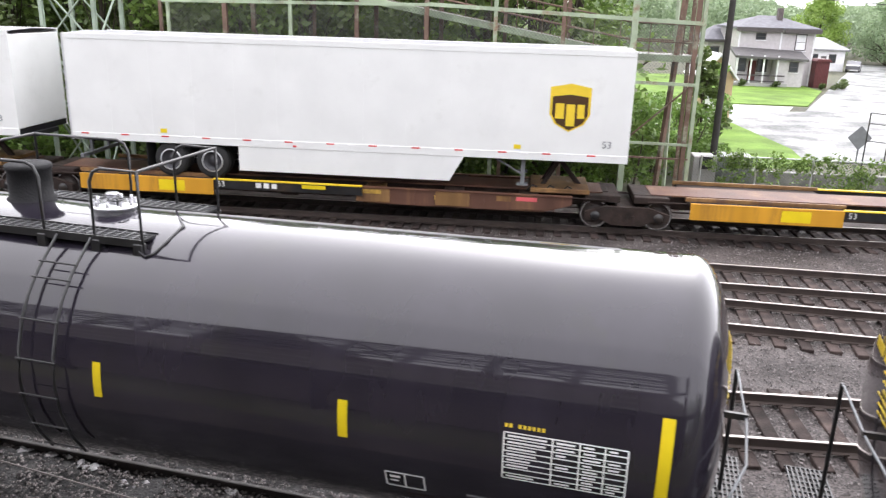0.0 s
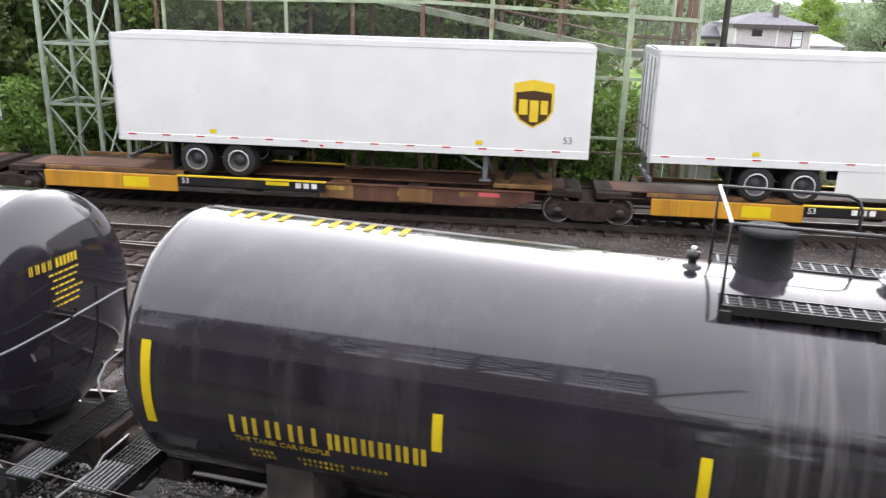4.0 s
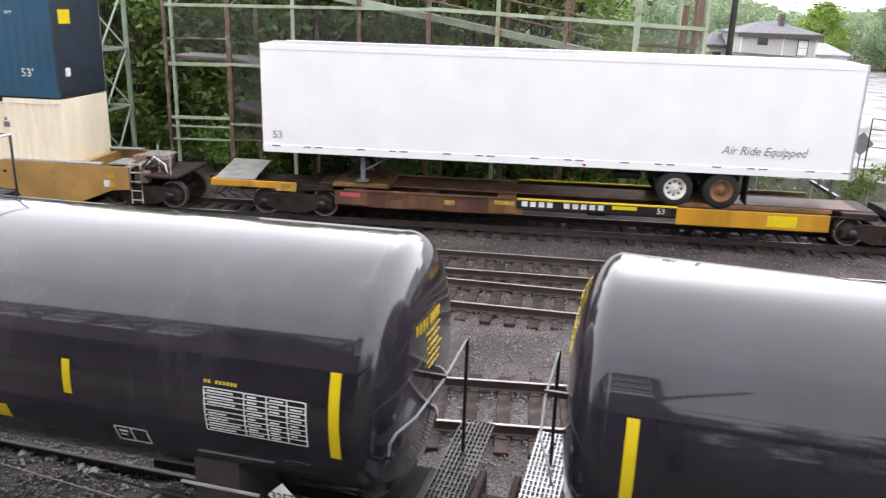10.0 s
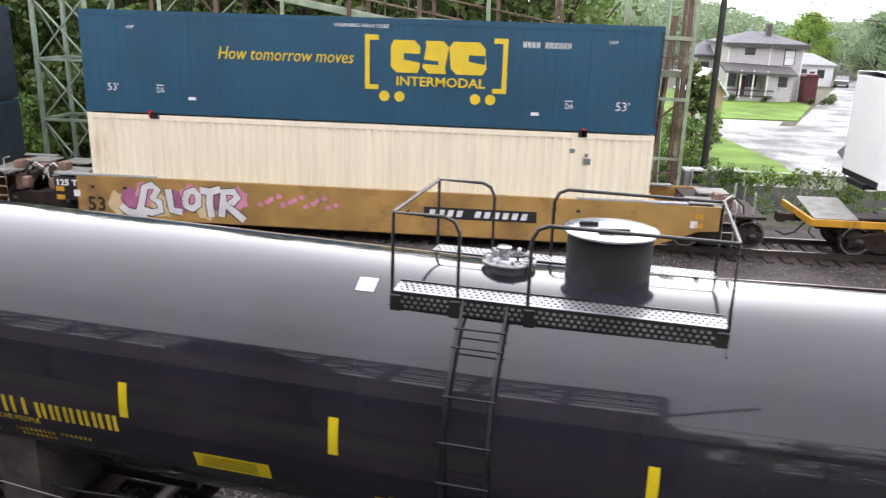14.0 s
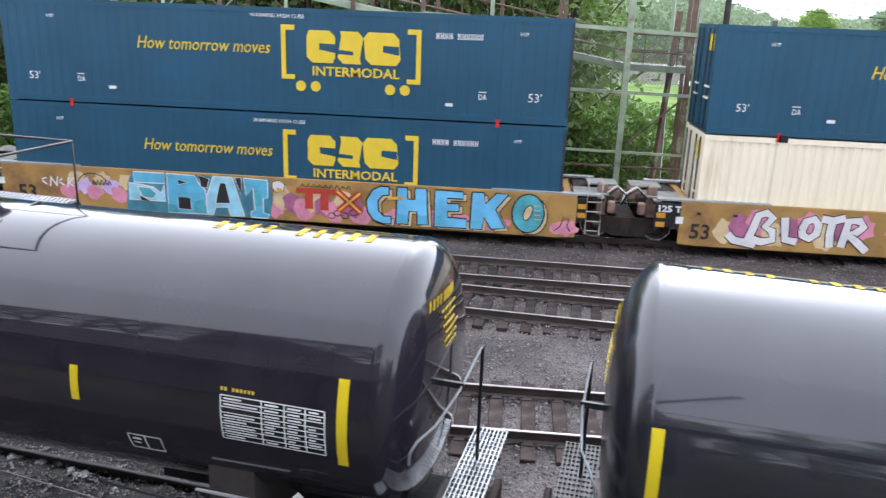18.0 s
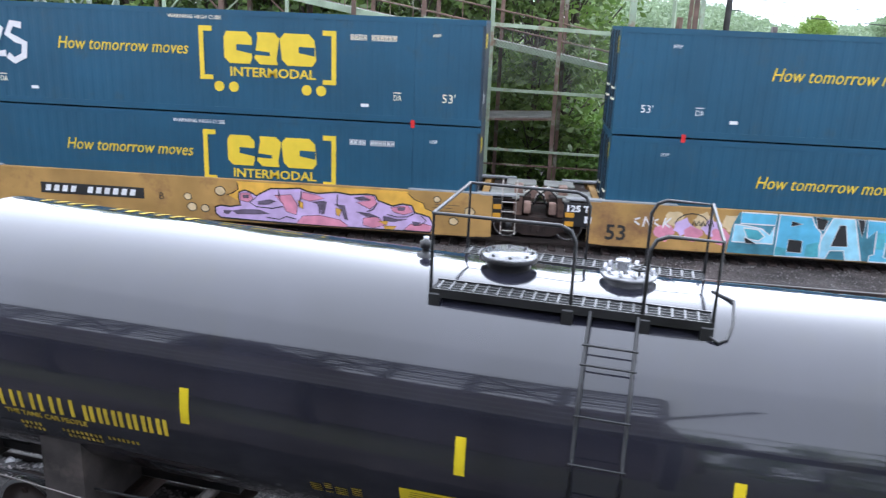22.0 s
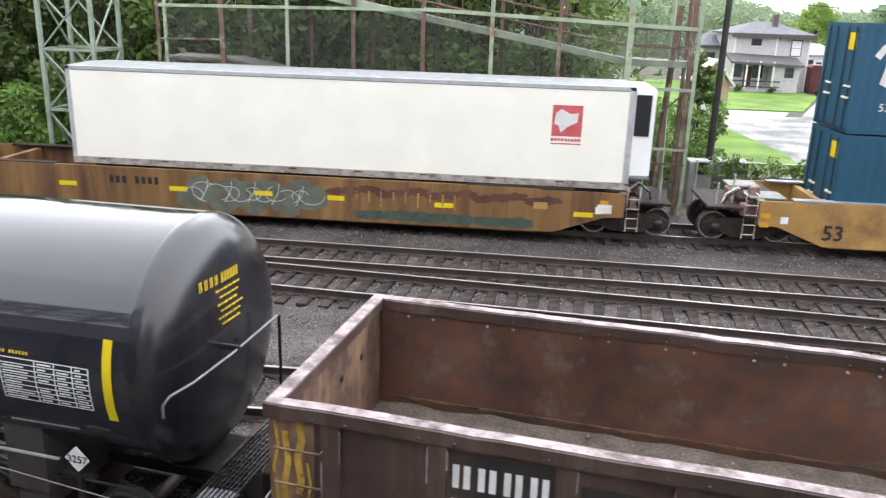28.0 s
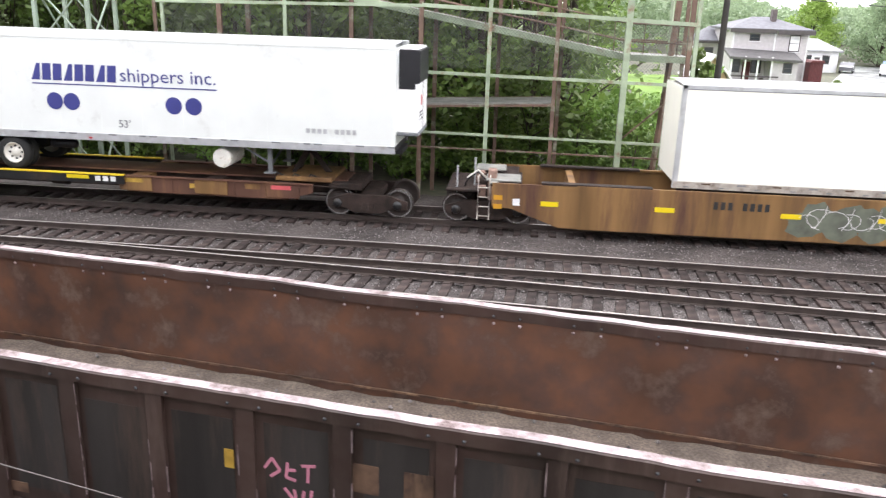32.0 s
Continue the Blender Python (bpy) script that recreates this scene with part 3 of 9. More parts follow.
def build_track(name, y0, slope, bend, x0, x1):
    line = lambda x: y0 + slope * x + bend * x * x
    tr = thing(name, "railway track of steel rails on weathered wooden ties", "railway track", "tracks", "structure")
    xs = [x0 + (x1 - x0) * i / 24 for i in range(25)]
    for side in (-0.7525, 0.7525):
        g, top = Geo(), Geo()
        n = len(RAIL)
        v = [(x, line(x) + side + a, b) for x in xs for a, b in RAIL]
        f = [(i * n + k, i * n + (k + 1) % n, (i + 1) * n + (k + 1) % n, (i + 1) * n + k) for i in range(24) for k in range(n)]
        g.add(v, f)
        rail = part("rail", g, M["raildull" if name == "track_near" else "railsteel"], tr)
        v = [(x, line(x) + side + a, 0.004 if abs(a) < 0.027 else -0.002) for x in xs for a in (-0.032, -0.02, 0.02, 0.032)]
        top.add(v, [(i * 4 + k, i * 4 + k + 1, i * 4 + k + 5, i * 4 + k + 4) for i in range(24) for k in range(3)])
        part("running_surface", top, M["raildull" if name == "track_near" else "railtop"], rail, "rusty top of the rail" if name == "track_near" else "shiny polished top of the rail")
    return tr, line


track_things = {}
for name, y0, slope, bend, pitch, x0, x1 in TRACKS:
    track_things[name] = build_track(name, y0, slope, bend, x0, x1)

# loose stones on the bed, near the open tracks
g = Geo()
rnd = random.Random(4)
OCT = [(1, 0, 0), (-1, 0, 0), (0, 1, 0), (0, -1, 0), (0, 0, 1), (0, 0, -1)]
for i in range(46000):
    x = rnd.uniform(-15, 14)
    y = rnd.uniform(7, 22.6) if i % 4 else rnd.uniform(8.5, 16)
    if i > 38000:
        x = rnd.uniform(-9, 3)
        y = 7.6 - 0.16 * x + rnd.uniform(-0.6, 1.4)
    s = rnd.uniform(0.014, 0.034)
    on_tie = any(abs(y - track_things[nm][1](x)) < 1.25 for nm in track_things)
    z = bed(x, y) + (0.01 if not on_tie else 0.025)
    if -3.2 < y - 7.6 + 0.16 * x < 1.35:
        z = bed(x, y) + 0.145
    j = [rnd.uniform(0.7, 1.2) for _ in range(6)]
    a = rnd.uniform(0, 3)
    ca, sa = math.cos(a), math.sin(a)
    g.add([(x + (ca * p[0] - sa * p[1]) * s * k, y + (sa * p[0] + ca * p[1]) * s * k, z + p[2] * s * 0.7 * k) for p, k in zip(OCT, j)],
          [(0, 2, 4), (2, 1, 4), (1, 3, 4), (3, 0, 4), (2, 0, 5), (1, 2, 5), (3, 1, 5), (0, 3, 5)])
stone_mat = M["stone"]
pale = Geo()
for cx, cy, n, r in ((-6.85, 9.42, 9, 0.1), (-5.7, 9.17, 12, 0.13), (-6.3, 9.4, 7, 0.16), (-3.64, 8.86, 6, 0.09), (-4.9, 8.82, 5, 0.14), (-7.6, 9.0, 6, 0.2)):
    for i in range(n):
        x, y, k = cx + rnd.uniform(-r, r) * 1.4, cy + rnd.uniform(-r, r) * 0.7, rnd.uniform(0.03, 0.075)
        pale.add([(x + p[0] * k * rnd.uniform(0.7, 1.3), y + p[1] * k * rnd.uniform(0.7, 1.2), -0.1 + p[2] * k * 0.6) for p in OCT],
                 [(0, 2, 4), (2, 1, 4), (1, 3, 4), (3, 0, 4), (2, 0, 5), (1, 2, 5), (3, 1, 5), (0, 3, 5)])
tagged(part("pale_stones", pale, M["rock_pale"]), "pale broken stones lying beside the near rails", "stones", kind="stuff")
nt = stone_mat.node_tree
gi = nt.nodes.new("ShaderNodeNewGeometry")
mr = nt.nodes.new("ShaderNodeMapRange")
mr.inputs[3].default_value, mr.inputs[4].default_value = 0.3, 1.5
nt.links.new(gi.outputs["Random Per Island"], mr.inputs[0])
mm = nt.nodes.new("ShaderNodeMix")
mm.data_type, mm.blend_type = "RGBA", "MULTIPLY"
mm.inputs[0].default_value = 1
src = nt.nodes["Principled BSDF"].inputs["Base Color"].links[0].from_socket
nt.links.new(src, mm.inputs[6])
nt.links.new(mr.outputs[0], mm.inputs[7])
nt.links.new(mm.outputs[2], nt.nodes["Principled BSDF"].inputs["Base Color"])
tagged(part("ballast_stones", g, stone_mat), "loose grey crushed stones lying on the track bed", "ballast", kind="stuff")


def plate(name, outline, z, mat, label, category, kind="structure", thick=0.1):
    g = Geo()
    n = len(outline)
    v = [(x, y, z) for x, y in outline] + [(x, y, z - thick) for x, y in outline]
    g.add(v, [tuple(range(n)), tuple(range(2 * n - 1, n - 1, -1))] + [(i, n + i, n + (i + 1) % n, (i + 1) % n) for i in range(n)])
    return tagged(part(name, g, mat), label, category, kind=kind)


plate("street_crossing", [(10.5, 43), (70, 40), (70, 58), (36, 62), (24, 66), (18, 64), (13, 60)], GZ + 0.06, M["asphalt"], "wet shining asphalt street beside the railway", "road")
plate("street", [(20.5, 62), (31, 60), (64, 135), (52, 135)], GZ + 0.065, M["asphalt"], "wet asphalt street running uphill past the houses", "road")
plate("driveway", [(11, 60), (18.5, 60), (22, 68.5), (12, 69)], GZ + 0.055, M["concrete"], "pale wet driveway beside the lawn", "driveway")
plate("lawn", [(12, 69.5), (23.5, 69.5), (29.5, 84), (29, 100), (8, 100)], GZ + 0.08, M["grass"], "bright green mown lawn in front of the house", "lawn")
plate("verge", [(8, 36), (14, 38), (15, 46), (14, 58), (8, 60)], GZ + 0.14, M["grass"], "bright green grass verge beside the street", "lawn")

# ---- trees ----


def leaf_cloud(g, centre, r, count, size, rnd, squash=0.8):
    for _ in range(count):
        while True:
            p = Vector((rnd.uniform(-1, 1), rnd.uniform(-1, 1), rnd.uniform(-1, 1)))
            if 0.2 < p.length < 1:
                break
        p = Vector(centre) + Vector((p.x * r, p.y * r, p.z * r * squash))
        a = Vector((rnd.gauss(0, 1), rnd.gauss(0, 1), rnd.gauss(0, 0.6))).normalized()
        b = a.cross(Vector((rnd.gauss(0, 1), rnd.gauss(0, 1), rnd.gauss(0, 1)))).normalized()
        s = size * rnd.uniform(0.6, 1.3)
        g.add([p - a * s, p - b * s * 0.5, p + a * s, p + b * s * 0.5], [(0, 1, 2, 3)])


def make_tree(seed, height, spread, low, leaf, clumps, per, size, trunk_r, name="tree", label="leafy green tree", category="tree", kind=""):
    rnd = random.Random(seed)
    t = thing(name, label, category, kind=kind)
    tg, cg = Geo(), Geo()
    lean = (rnd.uniform(-0.6, 0.6), rnd.uniform(-0.4, 0.4))
    pts = [(lean[0] * k * k + rnd.uniform(-0.08, 0.08), lean[1] * k * k, height * 0.85 * k) for k in (0, 0.2, 0.4, 0.6, 0.8, 1.0)]
    for i in range(5):
        r0 = trunk_r * (1 - 0.16 * i)
        tg.tube([pts[i], pts[i + 1]], r0, 7)
    for _ in range(clumps):
        k = rnd.uniform(low, 1.0)
        a = rnd.uniform(0, 6.283)
        fall = math.sin(math.pi * min(1, 0.25 + 0.75 * (k - low) / (1 - low + 1e-6))) * 0.7 + 0.3
        d = spread * fall * math.sqrt(rnd.uniform(0.1, 1))
        c = (lean[0] * k * k + d * math.cos(a), lean[1] * k * k + d * math.sin(a), height * k + rnd.uniform(-0.3, 0.3))
        j = min(4, int(k * 5 * 0.8))
        if rnd.random() < 0.45:
            tg.tube([pts[j], ((pts[j][0] + c[0]) / 2, (pts[j][1] + c[1]) / 2, (pts[j][2] + c[2]) / 2 + 0.1), c], trunk_r * 0.16, 4)
        leaf_cloud(cg, c, spread * rnd.uniform(0.22, 0.4), per, size, rnd)
    part("trunk", tg, M["bark"], t)
    part("crown", cg, leaf, t)
    return t


woods = [make_tree(11 + i, 11 + i, 2.6 + 0.25 * i, 0.08 if i % 2 else 0.2, (M["leaf_dark"], M["leaf_mid"])[i % 2], 46, 55, 0.2, 0.16 + 0.02 * i,
                   label="tall leafy tree in the dense wood behind the tracks") for i in range(4)]
shrubs = [make_tree(31 + i, 2.6 + 0.7 * i, 1.5, 0.1, (M["leaf_mid"], M["leaf_light"])[i % 2], 20, 60, 0.12, 0.05, "shrub", "low leafy green shrub at the foot of the wood", "shrub") for i in range(2)]
rnd = random.Random(8)
spots = []
for i in range(78):
    y = 31.8 + 22 * (i / 78) ** 1.3 + rnd.uniform(-0.8, 0.8)
    spots.append((rnd.uniform(-1.05 * y, 0.17 * y - 3.6), y))
for i, (x, y) in enumerate(spots):
    m = pose(x, y, land(x, y) - 0.05, 0, 0, rnd.uniform(0, 360))
    src = woods[i % 4 if x < -3 or i < 4 else 1 + 2 * (i % 2)]
    if i < 4:
        src.matrix_basis = m
        src["group"] = "trees of the wood"
    else:
        copy_thing(src, m)
for i in range(64):
    x, y = rnd.uniform(-30, 4.2), rnd.uniform(29.3, 33)
    if i >= 46:
        x, y = rnd.uniform(2.2, 7.2), rnd.uniform(33, 42)
    if -17.5 < x < -13.5:
        y += 1.5
    m = pose(x, y, land(x, y) - 0.05, 0, 0, rnd.uniform(0, 360))
    if i < 2:
        shrubs[i].matrix_basis = m
        shrubs[i]["group"] = "shrubs at the wood's foot"
    else:
        copy_thing(shrubs[i % 2 if i < 46 else 1], m)
# single trees by the street
t = make_tree(51, 9.4, 4.0, 0.3, M["leaf_spring"], 60, 150, 0.2, 0.2, label="light green broad tree beside the house")
t.matrix_basis = pose(46.0, 136, GZ + 0.3)
t = make_tree(52, 10.0, 4.6, 0.12, M["leaf_haze"], 70, 190, 0.2, 0.3, label="large soft green tree over the street, paled for haze")
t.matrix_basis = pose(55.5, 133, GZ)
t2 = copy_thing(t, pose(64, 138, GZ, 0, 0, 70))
t = make_tree(53, 5.2, 1.1, 0.05, M["leaf_dark"], 40, 60, 0.16, 0.1, label="narrow dark green evergreen bush by the pole")
t.matrix_basis = pose(8.55, 40, -1.1)
t = make_tree(54, 4.0, 1.6, 0.1, M["leaf_light"], 26, 60, 0.16, 0.1, label="light green bush beside the tan garage")
t.matrix_basis = pose(11.4, 54, GZ)

# wooded hill far off
g = Geo()
rnd = random.Random(21)
SKYLINE = ((0.0, 0.06), (0.2, 0.036), (0.26, 0.017), (0.313, 0.006), (0.344, 0.011), (0.414, 0.013), (0.7, 0.02))
for i in range(360):
    y = 142 + 148 * (i / 360) + rnd.uniform(-4, 4)
    q = rnd.uniform(0.08, 0.64)
    x = q * y + rnd.uniform(-6, 6)
    zb = land(x, y)
    rise = float(np.interp(x / y, *zip(*SKYLINE)))
    h = min(rnd.uniform(8, 13), (6.15 + rise * y * 1.05 - zb) / 1.12 - rnd.uniform(0, 1.2))
    r = min(rnd.uniform(3, 5), h * 0.6)
    for k in range(5):
        leaf_cloud(g, (x + rnd.uniform(-2, 2), y + rnd.uniform(-2, 2), zb + h * (0.3 + 0.16 * k)), r * (1.1 - 0.12 * k), 60, 0.45, rnd)
back = Geo()
for i in range(130):
    y = 62 + 70 * i / 130
    x = rnd.uniform(-0.8, 0.1) * y
    h = rnd.uniform(10, 14)
    for k in range(6):
        leaf_cloud(back, (x + rnd.uniform(-1.5, 1.5), y + rnd.uniform(-1.5, 1.5), GZ + h * (0.2 + 0.15 * k)), 3.4 * (1.1 - 0.12 * k), 50, 0.4, rnd)
tagged(part("deep_woods", back, M["leaf_mid"]), "dense green wood deep behind the footbridge ramp", "woods", kind="stuff")
# the hillside's haze is put into its leaf colour
tagged(part("far_woods", g, M["leaf_haze"]), "wooded hillside far behind the houses, green paled for haze", "woods", kind="stuff")

# ---- lattice tower ----


def build_tower():
    t = thing("lattice_tower", "grey-green painted steel lattice tower behind the tracks", "tower")
    X, Y = (-16.75, -14.85), (26.9, 28.8)
    for x in X:
        for y in Y:
            part("leg", Geo().beam((x, y, -0.4), (x, y, 10.5), 0.13), M["tower"], t)
    levels = [-0.1, 2.33, 4.42, 6.5, 8.6, 10.4]
    for z in levels[1:]:
        for p, q in (((X[0], Y[0]), (X[1], Y[0])), ((X[0], Y[1]), (X[1], Y[1])), ((X[0], Y[0]), (X[0], Y[1])), ((X[1], Y[0]), (X[1], Y[1]))):
            part("strut", Geo().beam((*p, z), (*q, z), 0.09), M["tower"], t)
    for a, b in zip(levels, levels[1:]):
        for p, q in (((X[0], Y[0]), (X[1], Y[0])), ((X[1], Y[1]), (X[0], Y[1])), ((X[0], Y[1]), (X[0], Y[0])), ((X[1], Y[0]), (X[1], Y[1]))):
            part("brace", Geo().beam((*p, a), (*q, b), 0.065, 0.045), M["tower"], t)
            if p[1] == Y[0] and q[1] == Y[0]:
                part("brace", Geo().beam((*q, a), (*p, b), 0.065, 0.045), M["tower"], t)
    for x in X:
        for y in Y:
            part("footing", Geo().box(x - 0.3, x + 0.3, y - 0.3, y + 0.3, -0.75, -0.1, 0.04), M["concrete"], t)
    return t


build_tower()

# ---- footbridge ramps behind the tracks ----


def build_ramps():
    t = thing("footbridge_ramp", "steel footbridge ramp with rusty pale green posts and mesh", "footbridge")
    G, R = M["green_steel"], M["rust_steel"]
    posts = [(-12.28, R, 0.1), (-12.02, G, 0.1), (-10.06, R, 0.15), (-7.84, G, 0.11), (-5.62, R, 0.13), (-3.32, R, 0.14), (-1.09, G, 0.13), (1.08, R, 0.13), (3.3, G, 0.19), (5.22, R, 0.12), (5.42, G, 0.12)]
    for x, m, w in posts:
        part("post", Geo().beam((x, 26.5, -0.5), (x, 26.5, 8.6), w), m, t)
        if w >= 0.11:
            part("rear_post", Geo().beam((x + 0.25, 28.6, -0.6), (x + 0.25, 28.6, 8.6), w), R, t)
    for x0, x1, z0, z1, w, m in (
            (-12.2, -3.3, 6.02, 6.12, 0.1, G), (-3.3, 5.4, 6.14, 5.79, 0.12, G), (-12.2, -10.1, 4.95, 4.98, 0.05, R), (-12.2, -10.1, 4.1, 4.13, 0.12, G),
            (-12.2, -10.1, 2.3, 2.33, 0.1, G), (-12.2, -10.1, 2.0, 2.02, 0.06, G), (-12.2, -10.1, 1.55, 1.58, 0.06, G),
            (-10.1, 5.4, 4.15, 3.9, 0.1, G), (-10.1, 5.4, 2.15, 1.97, 0.08, G), (-10.1, 5.4, 1.62, 1.5, 0.05, R)):
        part("rail", Geo().beam((x0, 26.44, z0), (x1, 26.44, z1), 0.06, w), m, t)
    # the three ramp flights: girder, deck, handrails
    for x0, z0, x1, z1 in ((-10.1, 7.05, -3.32, 5.88), (-3.32, 5.88, 3.3, 4.72), (3.3, 4.72, 5.4, 4.68), (-12.2, 4.3, -10.1, 4.25), (-10.1, 4.28, -3.3, 3.05), (-10.1, 2.7, -5.6, 1.9), (1.1, 3.1, -3.3, 2.9)):
        big = z0 > 4.5
        fl = part("girder", Geo().beam((x0, 26.62, z0), (x1, 26.62, z1), 0.1, 0.2 if big else 0.07), M["green_steel"] if big else R, t)
        part("deck", Geo().beam((x0, 27.6, z0 + 0.05), (x1, 27.6, z1 + 0.05), 1.8, 0.06), M["deck"], t)
        part("rear_girder", Geo().beam((x0, 28.5, z0), (x1, 28.5, z1), 0.1, 0.18), R, t)
        if big:
            for dz in (0.5, 1.05):
                part("handrail", Geo().tube([(x0, 26.66, z0 + dz), (x1, 26.66, z1 + dz)], 0.028, 6), R, t)
                part("handrail", Geo().tube([(x0, 28.45, z0 + dz), (x1, 28.45, z1 + dz)], 0.028, 6), R, t)
            n = max(2, int(abs(x1 - x0) / 0.75))
            for i in range(n):
                k = (i + 0.5) / n
                x, z = x0 + (x1 - x0) * k, z0 + (z1 - z0) * k
                part("baluster", Geo().beam((x, 26.66, z), (x, 26.66, z + 1.05), 0.03), R, t)
    # diagonals of the bents
    for i, (x0, x1) in enumerate(((-12.0, -10.1), (-10.1, -7.84))):
        part("brace", Geo().beam((x0, 26.7, 6.0), (x1, 26.7, 8.0), 0.05), G, t)
        part("brace", Geo().beam((x1, 26.7, 6.0), (x0, 26.7, 8.0), 0.05), R, t)
    part("brace", Geo().beam((3.3, 26.6, 2.0), (5.3, 26.6, 3.9), 0.05), R, t)
    part("brace", Geo().beam((4.6, 27.6, -0.4), (4.9, 27.2, 6.5), 0.14), R, t)
    part("brace", Geo().beam((5.0, 27.9, -0.4), (4.7, 27.4, 7.5), 0.1), G, t)
    # mesh panels of fine wires
    for x0, x1, z0, z1 in ((-10.0, -7.9, 1.6, 6.0), (-7.8, -5.7, 1.6, 6.0), (-5.5, -3.4, 1.6, 6.0), (-3.2, -1.2, 4.2, 6.1), (-1.0, 1.0, 4.2, 6.0), (1.2, 3.2, 4.0, 6.0), (3.4, 5.2, 4.2, 5.8), (-12.0, -10.2, 4.2, 6.0)):
        g = Geo()
        n = int((x1 - x0 + z1 - z0) / 0.11)
        for i in range(n):
            s = i * 0.11
            for flip in (0, 1):
                a, b = (x0 + max(0, s - (z1 - z0)), z0 + min(s, z1 - z0)), (x0 + min(s, x1 - x0), z0 + max(0, s - (x1 - x0)))
                p, q = (a, b) if not flip else ((x0 + x1 - a[0], a[1]), (x0 + x1 - b[0], b[1]))
                g.beam((p[0], 26.52 + 0.01 * flip, p[1]), (q[0], 26.52 + 0.01 * flip, q[1]), 0.008)
        part("mesh_panel", g, M["mesh"], t, "chain-link mesh infill")
    return t


build_ramps()

# ---- pole, cables, sign, fence ----
p = thing("utility_pole", "dark creosoted wooden utility pole beside the street", "utility pole")
part("pole", Geo().lathe([(0.14, -1.0), (0.135, 2), (0.12, 6), (0.1, 11), (0.0, 11.02)], 14, at=(7.5, 32, 0)), M["pole"], p)
part("crossarm", Geo().box(6.3, 8.7, 31.85, 31.97, 10.0, 10.12, 0.01), M["pole"], p)
for z0, z1, zr in ((6.9, 6.25, 6.6), (7.35, 6.9, 7.3)):
    n = 24
    pts = [(7.5 + 50 * k / n, 32 + 5 * k / n, z0 + (zr - z0) * k / n - 0.8 * math.sin(math.pi * k / n)) for k in range(n + 1)]
    tagged(part("overhead_cable", Geo().tube(pts, 0.018, 5), M["wire"]), "black overhead cable strung from the pole", "cable")
    pts = [(7.5 - 60 * k / n, 32, z0 + 0.6 * k / n - 0.8 * math.sin(math.pi * k / n) + 0.6) for k in range(n + 1)]
    tagged(part("overhead_cable", Geo().tube(pts, 0.014, 5), M["wire"]), "black overhead cable strung from the pole", "cable")
tagged(part("service_cable", Geo().tube([(-14, 4.5, 5.48), (-4, 4.5, 3.23), (5.5, 4.5, 1.1)], 0.0055, 6), M["wire_pale"]),
       "thin grey service cable in front of the near track", "cable")
for x, z in ((-14, 5.7), (5.5, 1.3)):
    tagged(part("cable_post", Geo().lathe([(0.09, -0.35), (0.08, z), (0.0, z + 0.02)], 10, at=(x, 4.5, 0)), M["pole"]), "dark wooden post holding the service cable", "post")
s = thing("warning_sign", "back of a grey diamond road sign on a post", "road sign")
part("panel", Geo().prism([(16.15, 1.13), (16.72, 0.54), (16.15, -0.05), (15.58, 0.54)], 40.0, 40.02), M["sign_back"], s)
part("post", Geo().beam((16.17, 40.05, -1.4), (16.17, 40.05, 1.0), 0.06), M["sign_back"], s)
b = thing("road_barrier", "thin dark steel railing by the street", "railing")
for z in (1.0, 1.75, 2.2):
    part("rail", Geo().beam((14.8, 36, z), (19, 36.4, z - 0.4), 0.035), M["blacksteel"], b)
for x in (14.8, 15.7, 16.6, 17.5, 18.4):
    part("post", Geo().beam((x, 36, -1.2), (x, 36, 2.2 - (x - 14.8) * 0.1), 0.045), M["blacksteel"], b)

f = thing("fence", "chain-link fence overgrown with green vines along the railway", "fence")
for i in range(12):
    x = 6.3 + 1.9 * i
    part("post", Geo().tube([(x, 28.5, -0.6), (x, 28.5, 1.35)], 0.035, 8), M["alu"], f)
part("top_rail", Geo().tube([(6.2, 28.5, 1.32), (27.5, 28.5, 1.32)], 0.025, 6), M["alu"], f)
g = Geo()
for i in range(200):
    for sgn in (1, -1):
        x = 6.0 + i * 0.11
        g.beam((x, 28.5 + 0.006 * sgn, -0.5), (x + sgn * 1.8, 28.5 + 0.006 * sgn, 1.3), 0.006)
part("mesh", g, M["mesh"], f, "galvanised chain-link wire")
g = Geo()
rnd = random.Random(77)
for i in range(480):
    x = rnd.uniform(7.0, 25)
    top = 1.0 + 0.35 * noise.noise((x * 0.9, 3, 0)) + rnd.uniform(-0.2, 0.35)
    leaf_cloud(g, (x, 28.45 + rnd.uniform(-0.15, 0.15), top if rnd.random() < 0.55 else rnd.uniform(-0.2, top)), rnd.uniform(0.15, 0.34), 26, 0.07, rnd)
for i in range(26):
    leaf_cloud(g, (rnd.uniform(6.3, 8.2), 28.45, rnd.uniform(0.9, 1.5)), 0.2, 22, 0.06, rnd)
tagged(part("vines", g, M["leaf_mid"]), "tangled green vines growing over the fence", "vine", kind="stuff")
c = thing("equipment_cabinet", "pale steel equipment cabinet with a dark louvre behind the fence", "cabinet", at=pose(6.7, 29.6, -0.6))
part("body", Geo().box(-0.5, 0.3, -0.4, 0.5, 0, 1.75, 0.03), M["concrete"], c)
part("louvre", Geo().box(-0.3, 0.15, -0.425, -0.395, 1.3, 1.75), M["unit_black"], c)
part("base", Geo().box(-0.6, 0.5, -0.45, 0.55, -0.3, 0.0), M["concrete"], c)
c = thing("equipment_cabinet", "grey steel equipment cabinet with a dark door behind the fence", "cabinet", at=pose(7.75, 29.7, -0.6))
part("body", Geo().box(-0.5, 0.55, -0.4, 0.5, 0, 1.8, 0.03), M["sign_back"], c)
part("door", Geo().box(-0.38, 0.42, -0.43, -0.395, 0.2, 1.75, 0.01), M["sign_back"], c)
